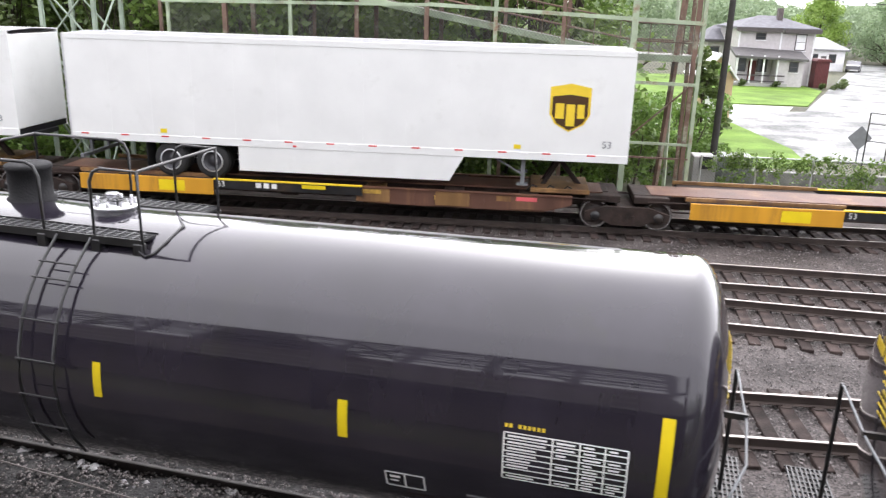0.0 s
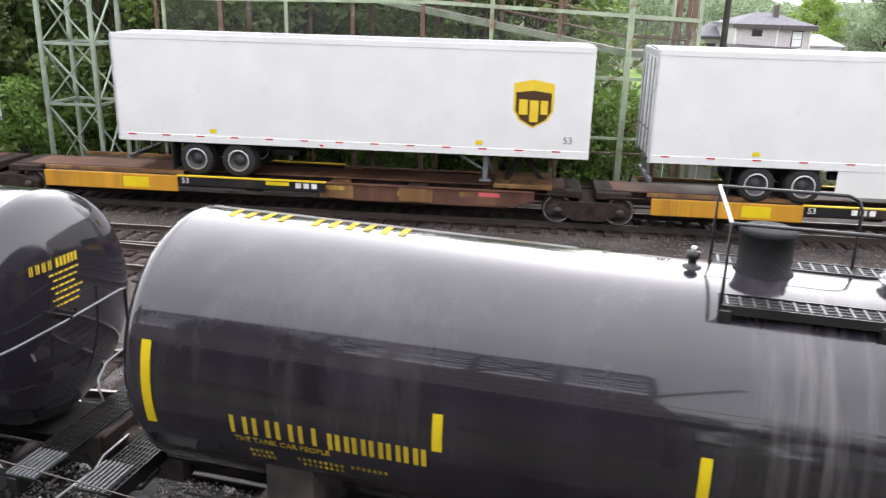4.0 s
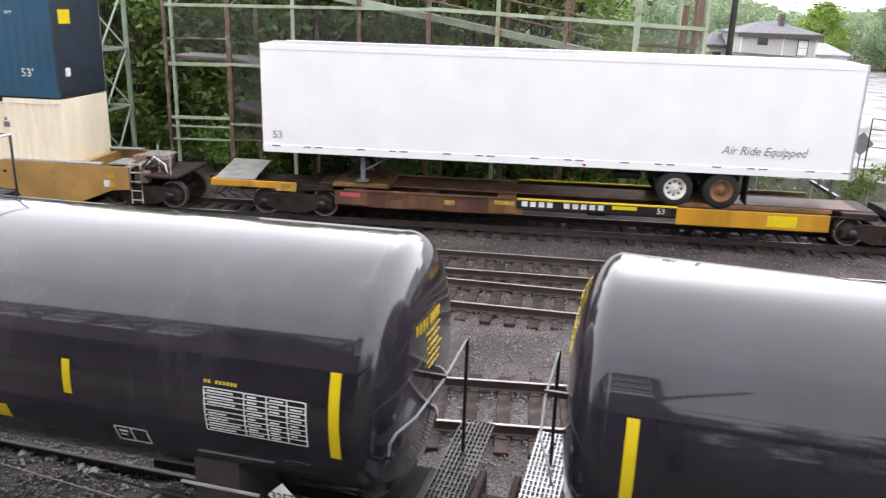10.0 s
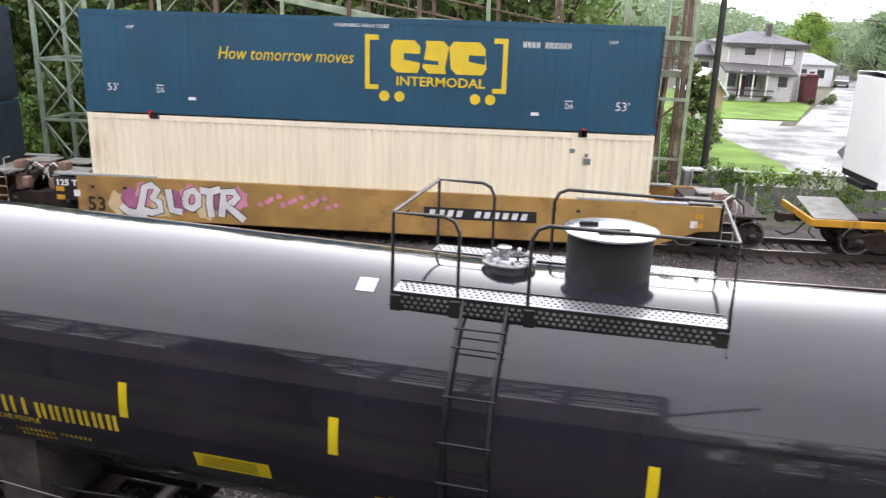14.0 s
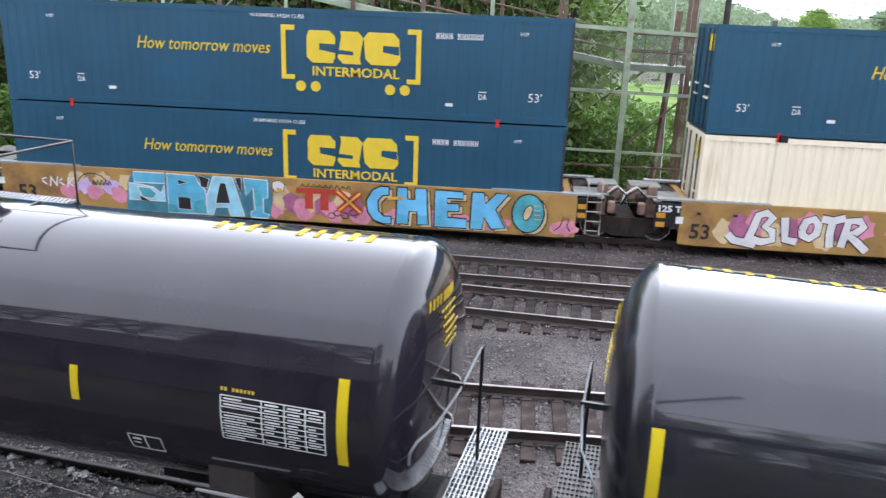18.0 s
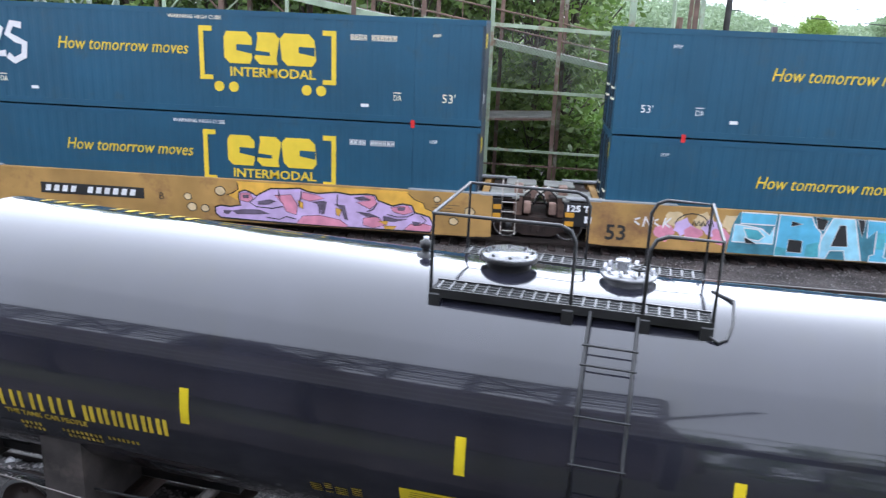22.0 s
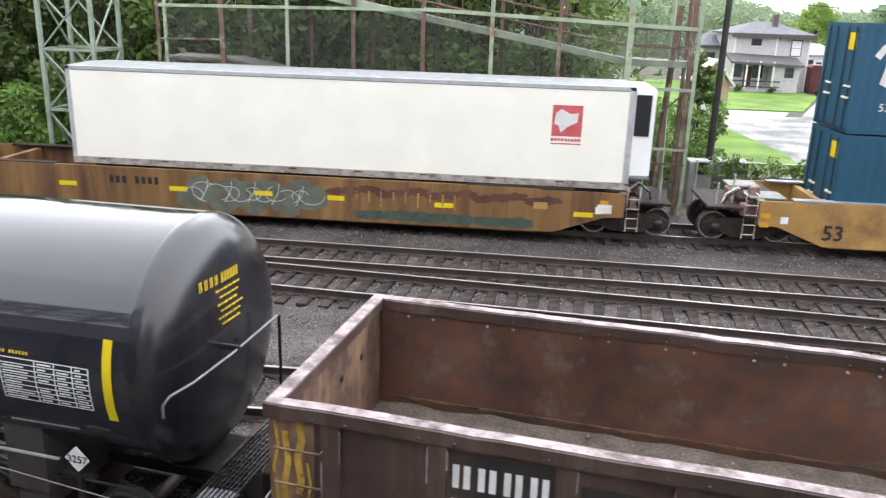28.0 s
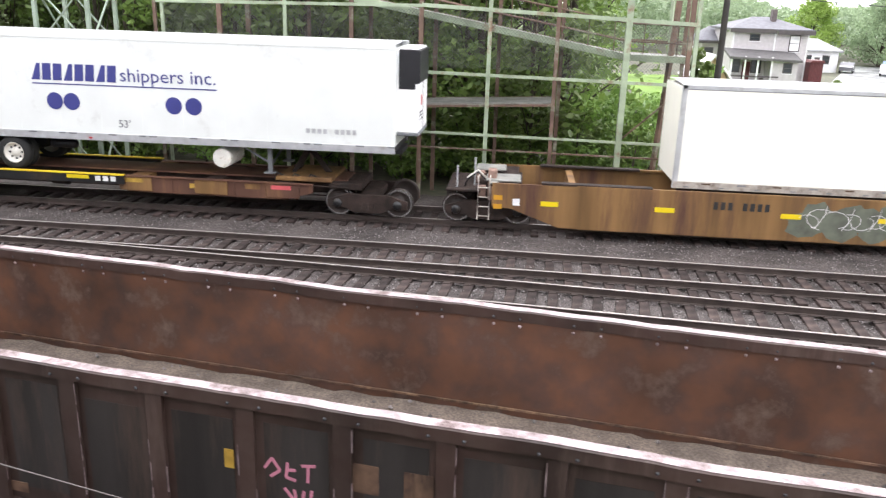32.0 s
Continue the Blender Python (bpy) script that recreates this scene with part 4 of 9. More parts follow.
w = tagged(part("retaining_wall", Geo().box(6.0, 30, 30.6, 30.9, -1.4, 0.45, 0.03), M["deck"]), "low grey concrete wall behind the fence", "wall", kind="structure")

# ---- houses ----


def window(parent, x, y, z, w, h, m=None, pane=None):
    wd = part("window", Geo().box(x - w / 2 - 0.09, x + w / 2 + 0.09, y - 0.06, y + 0.04, z - 0.09, z + h + 0.09), m or M["trim_dark"], parent)
    for k in (0, 1):
        part("pane", Geo().box(x - w / 2, x + w / 2, y - 0.075, y - 0.05, z + h * k / 2 + 0.02, z + h * (k + 1) / 2 - 0.02), pane or M["glass_dark"], wd)
    part("sill", Geo().box(x - w / 2 - 0.14, x + w / 2 + 0.14, y - 0.14, y - 0.04, z - 0.16, z - 0.09), M["siding2"], wd)


def hip(x0, x1, y0, y1, z, peak, run, over=0.45):
    g = Geo()
    a, b, c, d = x0 - over, x1 + over, y0 - over, y1 + over
    ym = (y0 + y1) / 2
    v = [(a, c, z), (b, c, z), (b, d, z), (a, d, z), (a + run, ym, peak), (b - run, ym, peak), (a, c, z - 0.22), (b, c, z - 0.22), (b, d, z - 0.22), (a, d, z - 0.22)]
    return g.add(v, [(0, 1, 5, 4), (1, 2, 5), (2, 3, 4, 5), (3, 0, 4), (0, 6, 7, 1), (1, 7, 8, 2), (2, 8, 9, 3), (3, 9, 6, 0), (6, 9, 8, 7)])


def siding_wall(parent, x0, x1, y0, y1, z0, z1, m):
    w = part("wall", Geo().box(x0, x1, y0, y1, z0, z1), m, parent)
    g = Geo()
    z = z0 + 0.2
    while z < z1 - 0.1:
        g.add([(x0 - 0.01, y0 - 0.025, z), (x1 + 0.01, y0 - 0.025, z), (x1 + 0.01, y0 - 0.002, z + 0.17), (x0 - 0.01, y0 - 0.002, z + 0.17)], [(0, 1, 2, 3)])
        z += 0.18
    tagged(part("cladding", g, m, w), kind="stuff")
    return w


h = thing("house", "grey-white two-storey house with a hip roof and porch", "house")
siding_wall(h, 22.3, 30.0, 90, 99, -1.3, 4.75, M["siding"])
siding_wall(h, 25.95, 28.5, 87.4, 90, -1.3, 1.75, M["siding"])
roof = part("roof", hip(22.3, 30.0, 90, 99, 4.75, 5.95, 3.4), M["shingle"], h)
part("chimney", Geo().box(26.7, 27.2, 92.5, 93.2, 5.2, 6.75, 0.03), M["brick"], roof)
pr = part("porch_roof", Geo().add([(21.4, 86.8, 1.95), (28.75, 86.8, 1.75), (28.75, 90, 2.45), (21.4, 90, 2.7), (21.4, 86.8, 1.72), (28.75, 86.8, 1.52), (28.75, 90, 2.2), (21.4, 90, 2.45)],
                               [(0, 1, 2, 3), (0, 4, 5, 1), (1, 5, 6, 2), (3, 7, 4, 0), (7, 6, 5, 4)]), M["porch_shingle"], h)
for x in (21.7, 23.1, 24.4, 25.8):
    part("porch_post", Geo().box(x - 0.08, x + 0.08, 87.0, 87.16, -0.8, 2.0), M["siding2"], h)
part("porch_floor", Geo().box(21.4, 26.9, 86.8, 90, -1.3, -0.8), M["concrete"], h)
part("porch_railing", Geo().box(21.6, 26.6, 87.0, 87.1, -0.1, 0.05).box(21.6, 26.6, 87.0, 87.1, -0.65, -0.55), M["trim_dark"], h)
part("eave_trim", Geo().box(21.8, 26.55, 89.48, 89.6, 4.3, 4.72).box(26.75, 30.5, 89.4, 89.55, 4.22, 4.66), M["trim_dark"], h)
window(h, 24.5, 90, 3.55, 0.9, 0.55)
window(h, 28.65, 90, 2.55, 0.95, 1.55, None, M["siding2"])
window(h, 22.9, 90, 0.2, 0.7, 1.4)
window(h, 25.0, 90, 0.2, 0.9, 1.4)
window(h, 27.5, 87.4, 0.45, 0.75, 0.9)
part("door", Geo().box(23.6, 24.4, 89.93, 90.0, -0.8, 1.3), M["maroon"], h)
for x in (22.3, 26.6, 30.0):
    part("corner_board", Geo().box(x - 0.08, x + 0.08, 89.95, 89.99, -1.2, 4.5), M["siding2"], h)
h = thing("house", "low pale house with a grey roof behind the pole", "house")
siding_wall(h, 20.6, 24.4, 97, 104, -1.3, 3.2, M["siding"])
part("roof", hip(20.6, 24.4, 97, 104, 3.2, 4.7, 1.7), M["shingle"], h)
part("eave_trim", Geo().box(20.1, 24.8, 96.45, 96.55, 2.85, 3.1), M["trim_dark"], h)
window(h, 21.4, 97, 1.0, 0.9, 1.3)
h = thing("house", "small white house further along the street", "house")
siding_wall(h, 37.6, 43, 116, 122, -1.3, 1.7, M["siding2"])
part("roof", hip(37.6, 43, 116, 122, 1.75, 3.2, 2.5), M["roof"], h)
window(h, 39, 116, 0.0, 0.8, 1.0)
window(h, 41.4, 116, 0.0, 0.8, 1.0)
part("door", Geo().box(39.9, 40.6, 115.93, 116.0, -1.2, 0.8), M["trim_dark"], h)
h = thing("garage", "small tan garage with white gable trim", "garage")
part("wall", Geo().prism([(11.9, -1.3), (14.1, -1.3), (14.1, 1.8), (13.0, 3.35), (11.9, 1.8)], 57, 62), M["tan"], h)
part("roof_slope", Geo().beam((13.0, 59.3, 3.44), (14.35, 59.3, 1.75), 5.6, 0.12, (0, 0, 1)), M["siding2"], h)
part("roof_slope", Geo().beam((13.0, 59.3, 3.44), (11.65, 59.3, 1.75), 5.6, 0.12, (0, 0, 1)), M["siding2"], h)
part("door", Geo().box(12.3, 13.5, 56.93, 57.0, -1.2, 1.0), M["siding2"], h)
b = thing("garden_shed", "small maroon board shed against the house wall", "shed")
for i in range(9):
    part("board", Geo().box(30.15 + 0.15 * i, 30.29 + 0.15 * i, 88.6, 88.64, -1.25, 1.5, 0.01), M["maroon"], b)
part("side_wall", Geo().box(30.15, 30.2, 88.66, 90.4, -1.25, 1.5).box(31.44, 31.5, 88.66, 90.4, -1.25, 1.5), M["maroon"], b)
part("roof", Geo().prism([(30.0, 1.5), (31.65, 1.5), (31.4, 1.75), (30.3, 1.75)], 88.4, 90.6), M["maroon"], b)
rnd = random.Random(5)
for i, (x, y, r) in enumerate(((31.5, 86, 0.5), (32.3, 86.4, 0.6), (30.2, 86.5, 0.4), (22.1, 86.2, 0.55), (25.6, 86.3, 0.45), (33.2, 88, 0.7))):
    b = thing("garden_bush", "small dark green garden bush by the house", "bush", "bushes by the house", at=pose(x, y, GZ))
    g = Geo()
    for k in range(7):
        leaf_cloud(g, (rnd.uniform(-r, r) * 0.6, rnd.uniform(-r, r) * 0.6, r * rnd.uniform(0.4, 1.2)), r * 0.6, 30, 0.13, rnd)
    part("foliage", g, M["leaf_dark"], b)
    part("stem", Geo().tube([(0, 0, 0), (0, 0, r)], 0.04, 6), M["bark"], b)


def build_car(at, paint, label):
    c = thing("car", label, "car", "parked cars", at=at)
    prof = [(-2.2, 0.35), (2.2, 0.35), (2.25, 0.75), (1.4, 0.95), (0.8, 1.42), (-1.2, 1.45), (-1.9, 0.98), (-2.25, 0.85)]
    part("body", Geo().prism(prof, -0.88, 0.88), paint, c)
    part("windows", Geo().prism([(1.2, 0.98), (0.75, 1.36), (-1.12, 1.38), (-1.65, 1.0)], -0.89, 0.89), M["glass_dark"], c)
    part("windscreen", Geo().beam((1.36, 0, 0.98), (0.84, 0, 1.4), 1.5, 0.02, (0, 0, 1)), M["glass_dark"], c)
    for x in (-1.4, 1.4):
        for y in (-0.8, 0.8):
            wh = part("wheel", Geo().lathe([(0.0, -0.1), (0.32, -0.1), (0.34, 0), (0.32, 0.1), (0, 0.1)], 16, "y", (x, y, 0.33)), M["tyre"], c)
            part("rim", Geo().lathe([(0.0, -0.115), (0.19, -0.115), (0.2, 0.115), (0, 0.115)], 12, "y", (x, y, 0.33)), M["alu"], wh)


build_car(pose(48.5, 113, GZ + 0.07, 0, 0, 66), M["car_white"], "white car parked on the wet street")
build_car(pose(52.5, 122, GZ + 0.07, 0, 0, 66), M["car_blue"], "blue car parked along the street")
build_car(pose(44.6, 116.5, GZ + 0.07, 0, 0, 66), M["car_grey"], "dark grey car parked by the small white house")

# ---- behind the viewer: unseen railed block and trees, added for the tank reflections ----
bd = thing("brick_building", "unseen dark railed block standing in for the mirrored structure", "building")
part("wall", Geo().box(-44, 0.35, -12, -2.2, -0.4, 7.3, 0.05), M["brick"], bd)
part("parapet", Geo().box(-44.1, 0.45, -2.35, -2.1, 7.1, 7.5, 0.03), M["brick"], bd)
for z, r in ((7.9, 0.09), (8.35, 0.14), (8.8, 0.08), (9.25, 0.16), (9.7, 0.08), (10.1, 0.12), (10.55, 0.17)):
    part("railing", Geo().tube([(-44, -2.2, z), (0.4, -2.2, z + 0.1)], r, 6), M["blacksteel"], bd)
for i in range(24):
    x = -44 + 1.93 * i
    part("railing_post", Geo().beam((x, -2.2, 7.4), (x, -2.2, 10.55), 0.2), M["blacksteel"], bd)
    part("railing_brace", Geo().beam((x, -2.2, 7.5), (x + (1.93 if i % 2 else -1.93), -2.2, 10.5), 0.16), M["blacksteel"], bd)
# block added to shape the dark outline mirrored in the tanks
part("stair_cover", Geo().box(-12.2, -9.9, -8, -3, 7.3, 11.1, 0.05), M["brick"], bd)
dk = thing("viewing_deck", "steel walkway deck under the viewer with a handrail", "walkway")
part("deck", Geo().box(-44, 9, -2.0, 0.35, 4.35, 4.5), M["deck"], dk)
for i in range(8):
    part("column", Geo().beam((-40 + 6.8 * i, -0.6, -0.4), (-40 + 6.8 * i, -0.6, 4.35), 0.25), M["blacksteel"], dk)
for z in (4.95, 5.45):
    part("handrail", Geo().tube([(-44, 0.33, z), (9, 0.33, z)], 0.03, 6), M["green_steel"], dk)
# unseen trees added to darken the lower right of the reflections
rnd = random.Random(9)
for i in range(16):
    copy_thing(woods[i % 4], pose(0 + 3.6 * i + rnd.uniform(-1, 1), -20 + rnd.uniform(-2.5, 2.5), -0.4, 0, 0, rnd.uniform(0, 360)) @ Matrix.Scale(1.2, 4))

# ---- rolling stock: shared parts ----
far_things, near_things = [], []   # (thing, place along its train)


far_wheels, near_wheels = [], []


def wheelset(parent, x, turning, r=0.42):
    """Axle with two wheels, its own middle at the axle so that it can turn."""
    ws = part("wheelset", Geo().tube([(0, -0.85, 0), (0, 0.85, 0)], 0.08, 10), M["wheel"], parent)
    ws.matrix_basis = pose(x, 0, r)
    for s in (-1, 1):
        prof = [(0.09, -0.07), (0.17, -0.075), (0.19, -0.02), (0.33, -0.015), (0.36, -0.06), (r, -0.06), (r + 0.003, 0.05), (r + 0.028, 0.06), (r + 0.028, 0.085), (0.35, 0.085), (0.33, 0.03), (0.1, 0.06)]
        part("wheel", Geo().lathe([(a, -s * b) for a, b in prof], 28, "y", (0, 0.7525 * s, 0)), M["wheel"], ws)
        part("tread", Geo().lathe([(r + 0.002, s * 0.058), (r + 0.005, -s * 0.045)], 28, "y", (0, 0.7525 * s, 0)), M["tread"], ws, "polished steel tread")
        part("rim_edge", Geo().lathe([(r - 0.05, s * 0.0625), (r - 0.005, s * 0.0635)], 28, "y", (0, 0.7525 * s, 0)), M["tread"], ws, "thin worn bright edge")
        g = Geo()
        for k in range(5):
            a = 2 * math.pi * k / 5
            g.box(0.25 * math.cos(a) - 0.03, 0.25 * math.cos(a) + 0.03, 0.7525 * s + s * 0.03 - 0.012, 0.7525 * s + s * 0.03 + 0.012, 0.25 * math.sin(a) - 0.03, 0.25 * math.sin(a) + 0.03)
        tagged(part("web_mark", g, M["rust"], ws), kind="stuff")
    turning.append((ws, x))
    return ws


def stroke(t, m, pts, w, y, label=""):
    """A thin sprayed line through points of the side."""
    v = []
    for i, p in enumerate(pts):
        a, b = pts[max(0, i - 1)], pts[min(len(pts) - 1, i + 1)]
        dx, dz = b[0] - a[0], b[1] - a[1]
        k = w / 2 / max(1e-6, math.hypot(dx, dz))
        v += [(p[0] - dz * k, y, p[1] + dx * k), (p[0] + dz * k, y, p[1] - dx * k)]
    v += [(a, b + 0.0015, c) for a, b, c in v]
    n = 2 * len(pts)
    f = []
    for i in range(0, n - 2, 2):
        f += [(i, i + 1, i + 3, i + 2), (n + i, n + i + 2, n + i + 3, n + i + 1), (i, i + 2, n + i + 2, n + i), (i + 1, n + i + 1, n + i + 3, i + 3)]
    part("spray_stroke", Geo().add(v, f), m, t, label)


def truck(parent, x, mat, turning):
    """Two-axle truck centred at x."""
    t = part("truck", Geo().box(x - 0.28, x + 0.28, -1.0, 1.0, 0.42, 0.66, 0.03), mat, parent)
    for s in (-1, 1):
        y = 1.0 * s
        out = [(x - 1.2, 0.52), (x - 1.2, 0.3), (x - 0.7, 0.3), (x - 0.42, 0.16), (x + 0.42, 0.16), (x + 0.7, 0.3), (x + 1.2, 0.3), (x + 1.2, 0.52), (x + 0.62, 0.7), (x - 0.62, 0.7)]
        part("side_frame", Geo().prism(out, y - 0.07, y + 0.07), mat, t)
        for dx in (-0.9, 0.9):
            part("bearing_cap", Geo().lathe([(0.0, -0.03), (0.12, -0.03), (0.13, 0.0), (0.15, 0.05)], 14, "y", (x + dx, y + 0.09 * s, 0.42)) if s < 0 else Geo().lathe([(0.15, -0.05), (0.13, 0), (0.12, 0.03), (0, 0.03)], 14, "y", (x + dx, y + 0.09 * s, 0.42)), M["blacksteel"], t)
        for dx in (-0.18, 0, 0.18):
            coil = [(x + dx + 0.068 * math.cos(1.05 * k), y - 0.01 + 0.068 * math.sin(1.05 * k), 0.23 + 0.0072 * k) for k in range(31)]
            part("spring", Geo().tube(coil, 0.017, 5), mat, t)
    for dx in (-0.9, 0.9):
        wheelset(parent, x + dx, turning)
    return t


def coupler(parent, x, sgn, mat):
    c = part("coupler", Geo().beam((x, 0, 0.86), (x + sgn * 0.55, 0, 0.86), 0.18, 0.2).box(min(x + sgn * 0.5, x + sgn * 0.72), max(x + sgn * 0.5, x + sgn * 0.72), -0.16, 0.16, 0.72, 1.0, 0.03), mat, parent)
    part("air_hose", Geo().tube([(x, -0.35, 0.8), (x + sgn * 0.25, -0.38, 0.5), (x + sgn * 0.5, -0.3, 0.38), (x + sgn * 0.7, -0.1, 0.45)], 0.025, 6), M["tyre"], c)


# ---- near train: tank cars ----
TR = 1.42


def tank_z(x):
    return 2.41 + 0.016 * abs(x)


def on_tank(x, z, off):
    """Point on the near flank of a tank at height z."""
    s = max(-0.999, min(0.999, (z - tank_z(x)) / TR))
    a = math.asin(s)
    return (x, -(TR + off) * math.cos(a), tank_z(x) + (TR + off) * math.sin(a))


def flank(g, x0, x1, z0, z1, off=0.004, n=5, skew=0.0):
    """A thin film bent on the near flank."""
    rows = []
    for i in range(n + 1):
        z = z0 + (z1 - z0) * i / n
        rows += [on_tank(x0, z, off), on_tank(x1, z + skew, off)]
    return g.add(rows, [(2 * i, 2 * i + 1, 2 * i + 3, 2 * i + 2) for i in range(n)], True)


def tank_writing(name, text, size, mat, parent, x, z, width):
    """Lettering laid on the near flank of a tank."""
    ob = writing(name, text, size, mat, parent, (0, 0, 0), width)
    for v in ob.data.vertices:
        v.co = on_tank(x + v.co.x, z + v.co.z, 0.004 - v.co.y)
    return ob


def build_tank(u, kind, label):
    t = thing("tank_car", label, "tank car", "tank cars")
    # shell
    g = Geo()
    prof = []
    K = 16
    for i in range(K + 1):
        a = math.pi / 2 * i / K
        prof.append((-6.62 - 0.41 * math.cos(a), TR * (math.sin(a) ** 0.72 if i else 0.0) if i else 0.02))
    prof += [(-6.0 + 1.0 * i, TR) for i in range(13)]
    prof += [(-x, r) for x, r in prof[K::-1]]
    n = 64

    def skin(rows):
        v = []
        for x, r in rows:
            zc = tank_z(x)
            for k in range(n):
                a = 2 * math.pi * k / n
                v.append((x, -r * math.cos(a), zc + r * math.sin(a)))
        f = [(i * n + k, i * n + (k + 1) % n, (i + 1) * n + (k + 1) % n, (i + 1) * n + k) for i in range(len(rows) - 1) for k in range(n)]
        return Geo().add(v, f, True)

    paint = M[{"second": "tank_old", "fourth": "tank_new"}.get(kind, "tank")]
    g = skin(prof[K:-K])
    for rows in (prof[:K + 1], prof[-K - 1:]):
        part("tank_head", skin(rows), M["tank_head"] if kind == "fourth" else paint, t, "black domed tank head")
    shell = part("tank_shell", g, paint, t, "glossy black wet tank shell")
    for x in (-6.62, 6.62):
        ring = []
        for k in range(n):
            a = 2 * math.pi * k / n
            ring += [(x + d, -(TR + h) * math.cos(a), tank_z(x) + (TR + h) * math.sin(a)) for d, h in ((-0.03, 0.0005), (-0.012, 0.003), (0.012, 0.003), (0.03, -0.002))]
        part("jacket_seam", Geo().add(ring, [(4 * k + j, 4 * k + j + 1, (4 * ((k + 1) % n)) + j + 1, (4 * ((k + 1) % n)) + j) for k in range(n) for j in range(3)], True), paint, shell)
    # reflective stripes
    mid = {"first": (-3.55, -1.27, 1.06, 3.66), "second": (-3.55, -1.29, 1.23, 3.6), "third": (-3.55, -1.37, 1.44, 3.54), "fourth": (-3.44, -0.74, 1.56, 3.73)}[kind]
    ends = {"first": (-6.45, 6.49), "second": (-6.47, 6.48), "third": (-6.38, 6.37), "fourth": (-6.55, 6.42)}[kind]
    for x, a, b in ((ends[0], 2.12, 2.98), (mid[0], 2.33, 2.7), (mid[1], 2.31, 2.68), (mid[2], 2.32, 2.69), (mid[3], 2.34, 2.71), (ends[1], 2.12, 2.98)):
        w = 0.052 if abs(x) > 6 else 0.047
        part("reflective_stripe", flank(Geo(), x - w, x + w, a, b, 0.014 if abs(x) > 6 else 0.004), M["yellow"], t, "yellow reflective stripe")
    # data panel
    g = Geo()
    x0, x1, z0, z1 = 5.15, 6.2, 2.2, 2.66
    for i in range(9):
        z = z0 + (z1 - z0) * i / 8
        flank(g, x0, x1, z - 0.006, z + 0.006, n=1, skew=0)
    for k in (0, 0.4, 0.62, 0.82, 1):
        x = x0 + (x1 - x0) * k
        flank(g, x - 0.007, x + 0.007, z0, z1, n=4)
    rnd = random.Random(int(u * 10))
    for i in range(8):
        z = z0 + (z1 - z0) * (i + 0.5) / 8
        for a, b in ((0.03, 0.37), (0.43, 0.59), (0.65, 0.79), (0.85, 0.97)):
            if rnd.random() < 0.85:
                flank(g, x0 + (x1 - x0) * a, x0 + (x1 - x0) * (a + (b - a) * rnd.uniform(0.5, 1)), z - 0.01, z + 0.008, n=1)
    part("data_panel", g, M["white_mark"], t, "white stencilled data table")
    for i in range(9):
        if i != 2:
            part("stencil_bar", flank(Geo(), x0 + 0.04 * i, x0 + 0.04 * i + 0.027, z1 + 0.045, z1 + 0.08, n=1), M["yellow_mark"], t)
    g = Geo()
    a, b, c, d = 4.05, 4.42, 1.83, 2.02
    for x in (a, (a + b) / 2, b):
        flank(g, x - 0.008, x + 0.008, c, d, n=2)
    for z in (c, d):
        flank(g, a, b, z - 0.009, z + 0.009, n=1)
    flank(g, a + 0.04, a + 0.14, d - 0.07, d - 0.04, n=1)
    flank(g, a + 0.04, a + 0.12, d - 0.12, d - 0.1, n=1)
    part("test_stencil", g, M["white_mark"], t)
    # owner's marks as bars
    for i in range(10):
        a, w = (-5.6 + 0.236 * i, 0.18) if i < 4 else (-4.6 + 0.166 * (i - 4), 0.12)
        za, zb = (2.155, 2.36) if i < 4 else (2.14, 2.33)
        for xa, xb in ((a, a + 0.045), (a + w - 0.045, a + w)):
            part("painted_mark", flank(Geo(), xa, xb, za, zb, n=3), M["yellow_mark"], t)
    tank_writing("slogan", "THE TANK CAR PEOPLE", 0.085, M["roof_mark"], t, -5.58, 2.06, 0.98)
    g = Geo()
    for i, (xa, xb) in enumerate(((-5.45, -5.2), (-5.44, -5.2), (-4.95, -4.5), (-4.4, -4.05), (-4.9, -4.5))):
        z = (1.95, 1.88, 1.94, 1.95, 1.87)[i]
        k = 0
        x = xa
        while x < xb:
            flank(g, x, x + 0.03, z - 0.022, z + 0.022, n=1)
            x += 0.055
    tagged(part("small_stencil", g, M["roof_mark"], t), kind="stuff")
    g = Geo()
    sx = -2.2 if kind == "fourth" else -1.0
    for i in range(9):
        for dx, w in ((0.0, 0.11), (0.14, 0.08), (0.25, 0.12), (0.42, 0.1)):
            if (i * 7 + int(dx * 100)) % 5:
                flank(g, sx + dx, sx + dx + w, 1.9 - 0.03 * i, 1.912 - 0.03 * i, n=1)
        if i > 3:
            break
    tagged(part("small_stencil", g, M["roof_mark"], t), kind="stuff")
    if kind != "first":
        nx = {"second": 1.95, "third": -2.85, "fourth": -1.3}[kind]
        part("notice", flank(Geo(), nx, nx + 0.8, 1.86, 2.05, n=3), M["yellow"], t, "yellow notice plate")
        g = Geo()
        for i in range(5):
            flank(g, nx + 0.07 + 0.01 * i, nx + 0.67, 1.9 + 0.028 * i, 1.908 + 0.028 * i, 0.007, 1)
        tagged(part("notice_print", g, M["black_mark"], t), kind="stuff")
    # marks on the head and top
    hz = {"first": 3.12, "second": 3.08, "third": 3.4, "fourth": 3.26}[kind]

    def on_head(y, z):
        r = min(0.98, math.hypot(y, z - 2.52) / TR)
        return 6.62 + 0.41 * math.sqrt(1 - r ** 2.78) + 0.012

    for sgn in (-1, 1):
        for i in range(10):
            y = (-0.58 + 0.088 * i if i < 4 else -0.2 + 0.06 * (i - 4)) * sgn
            x = on_head(y, hz + 0.06)
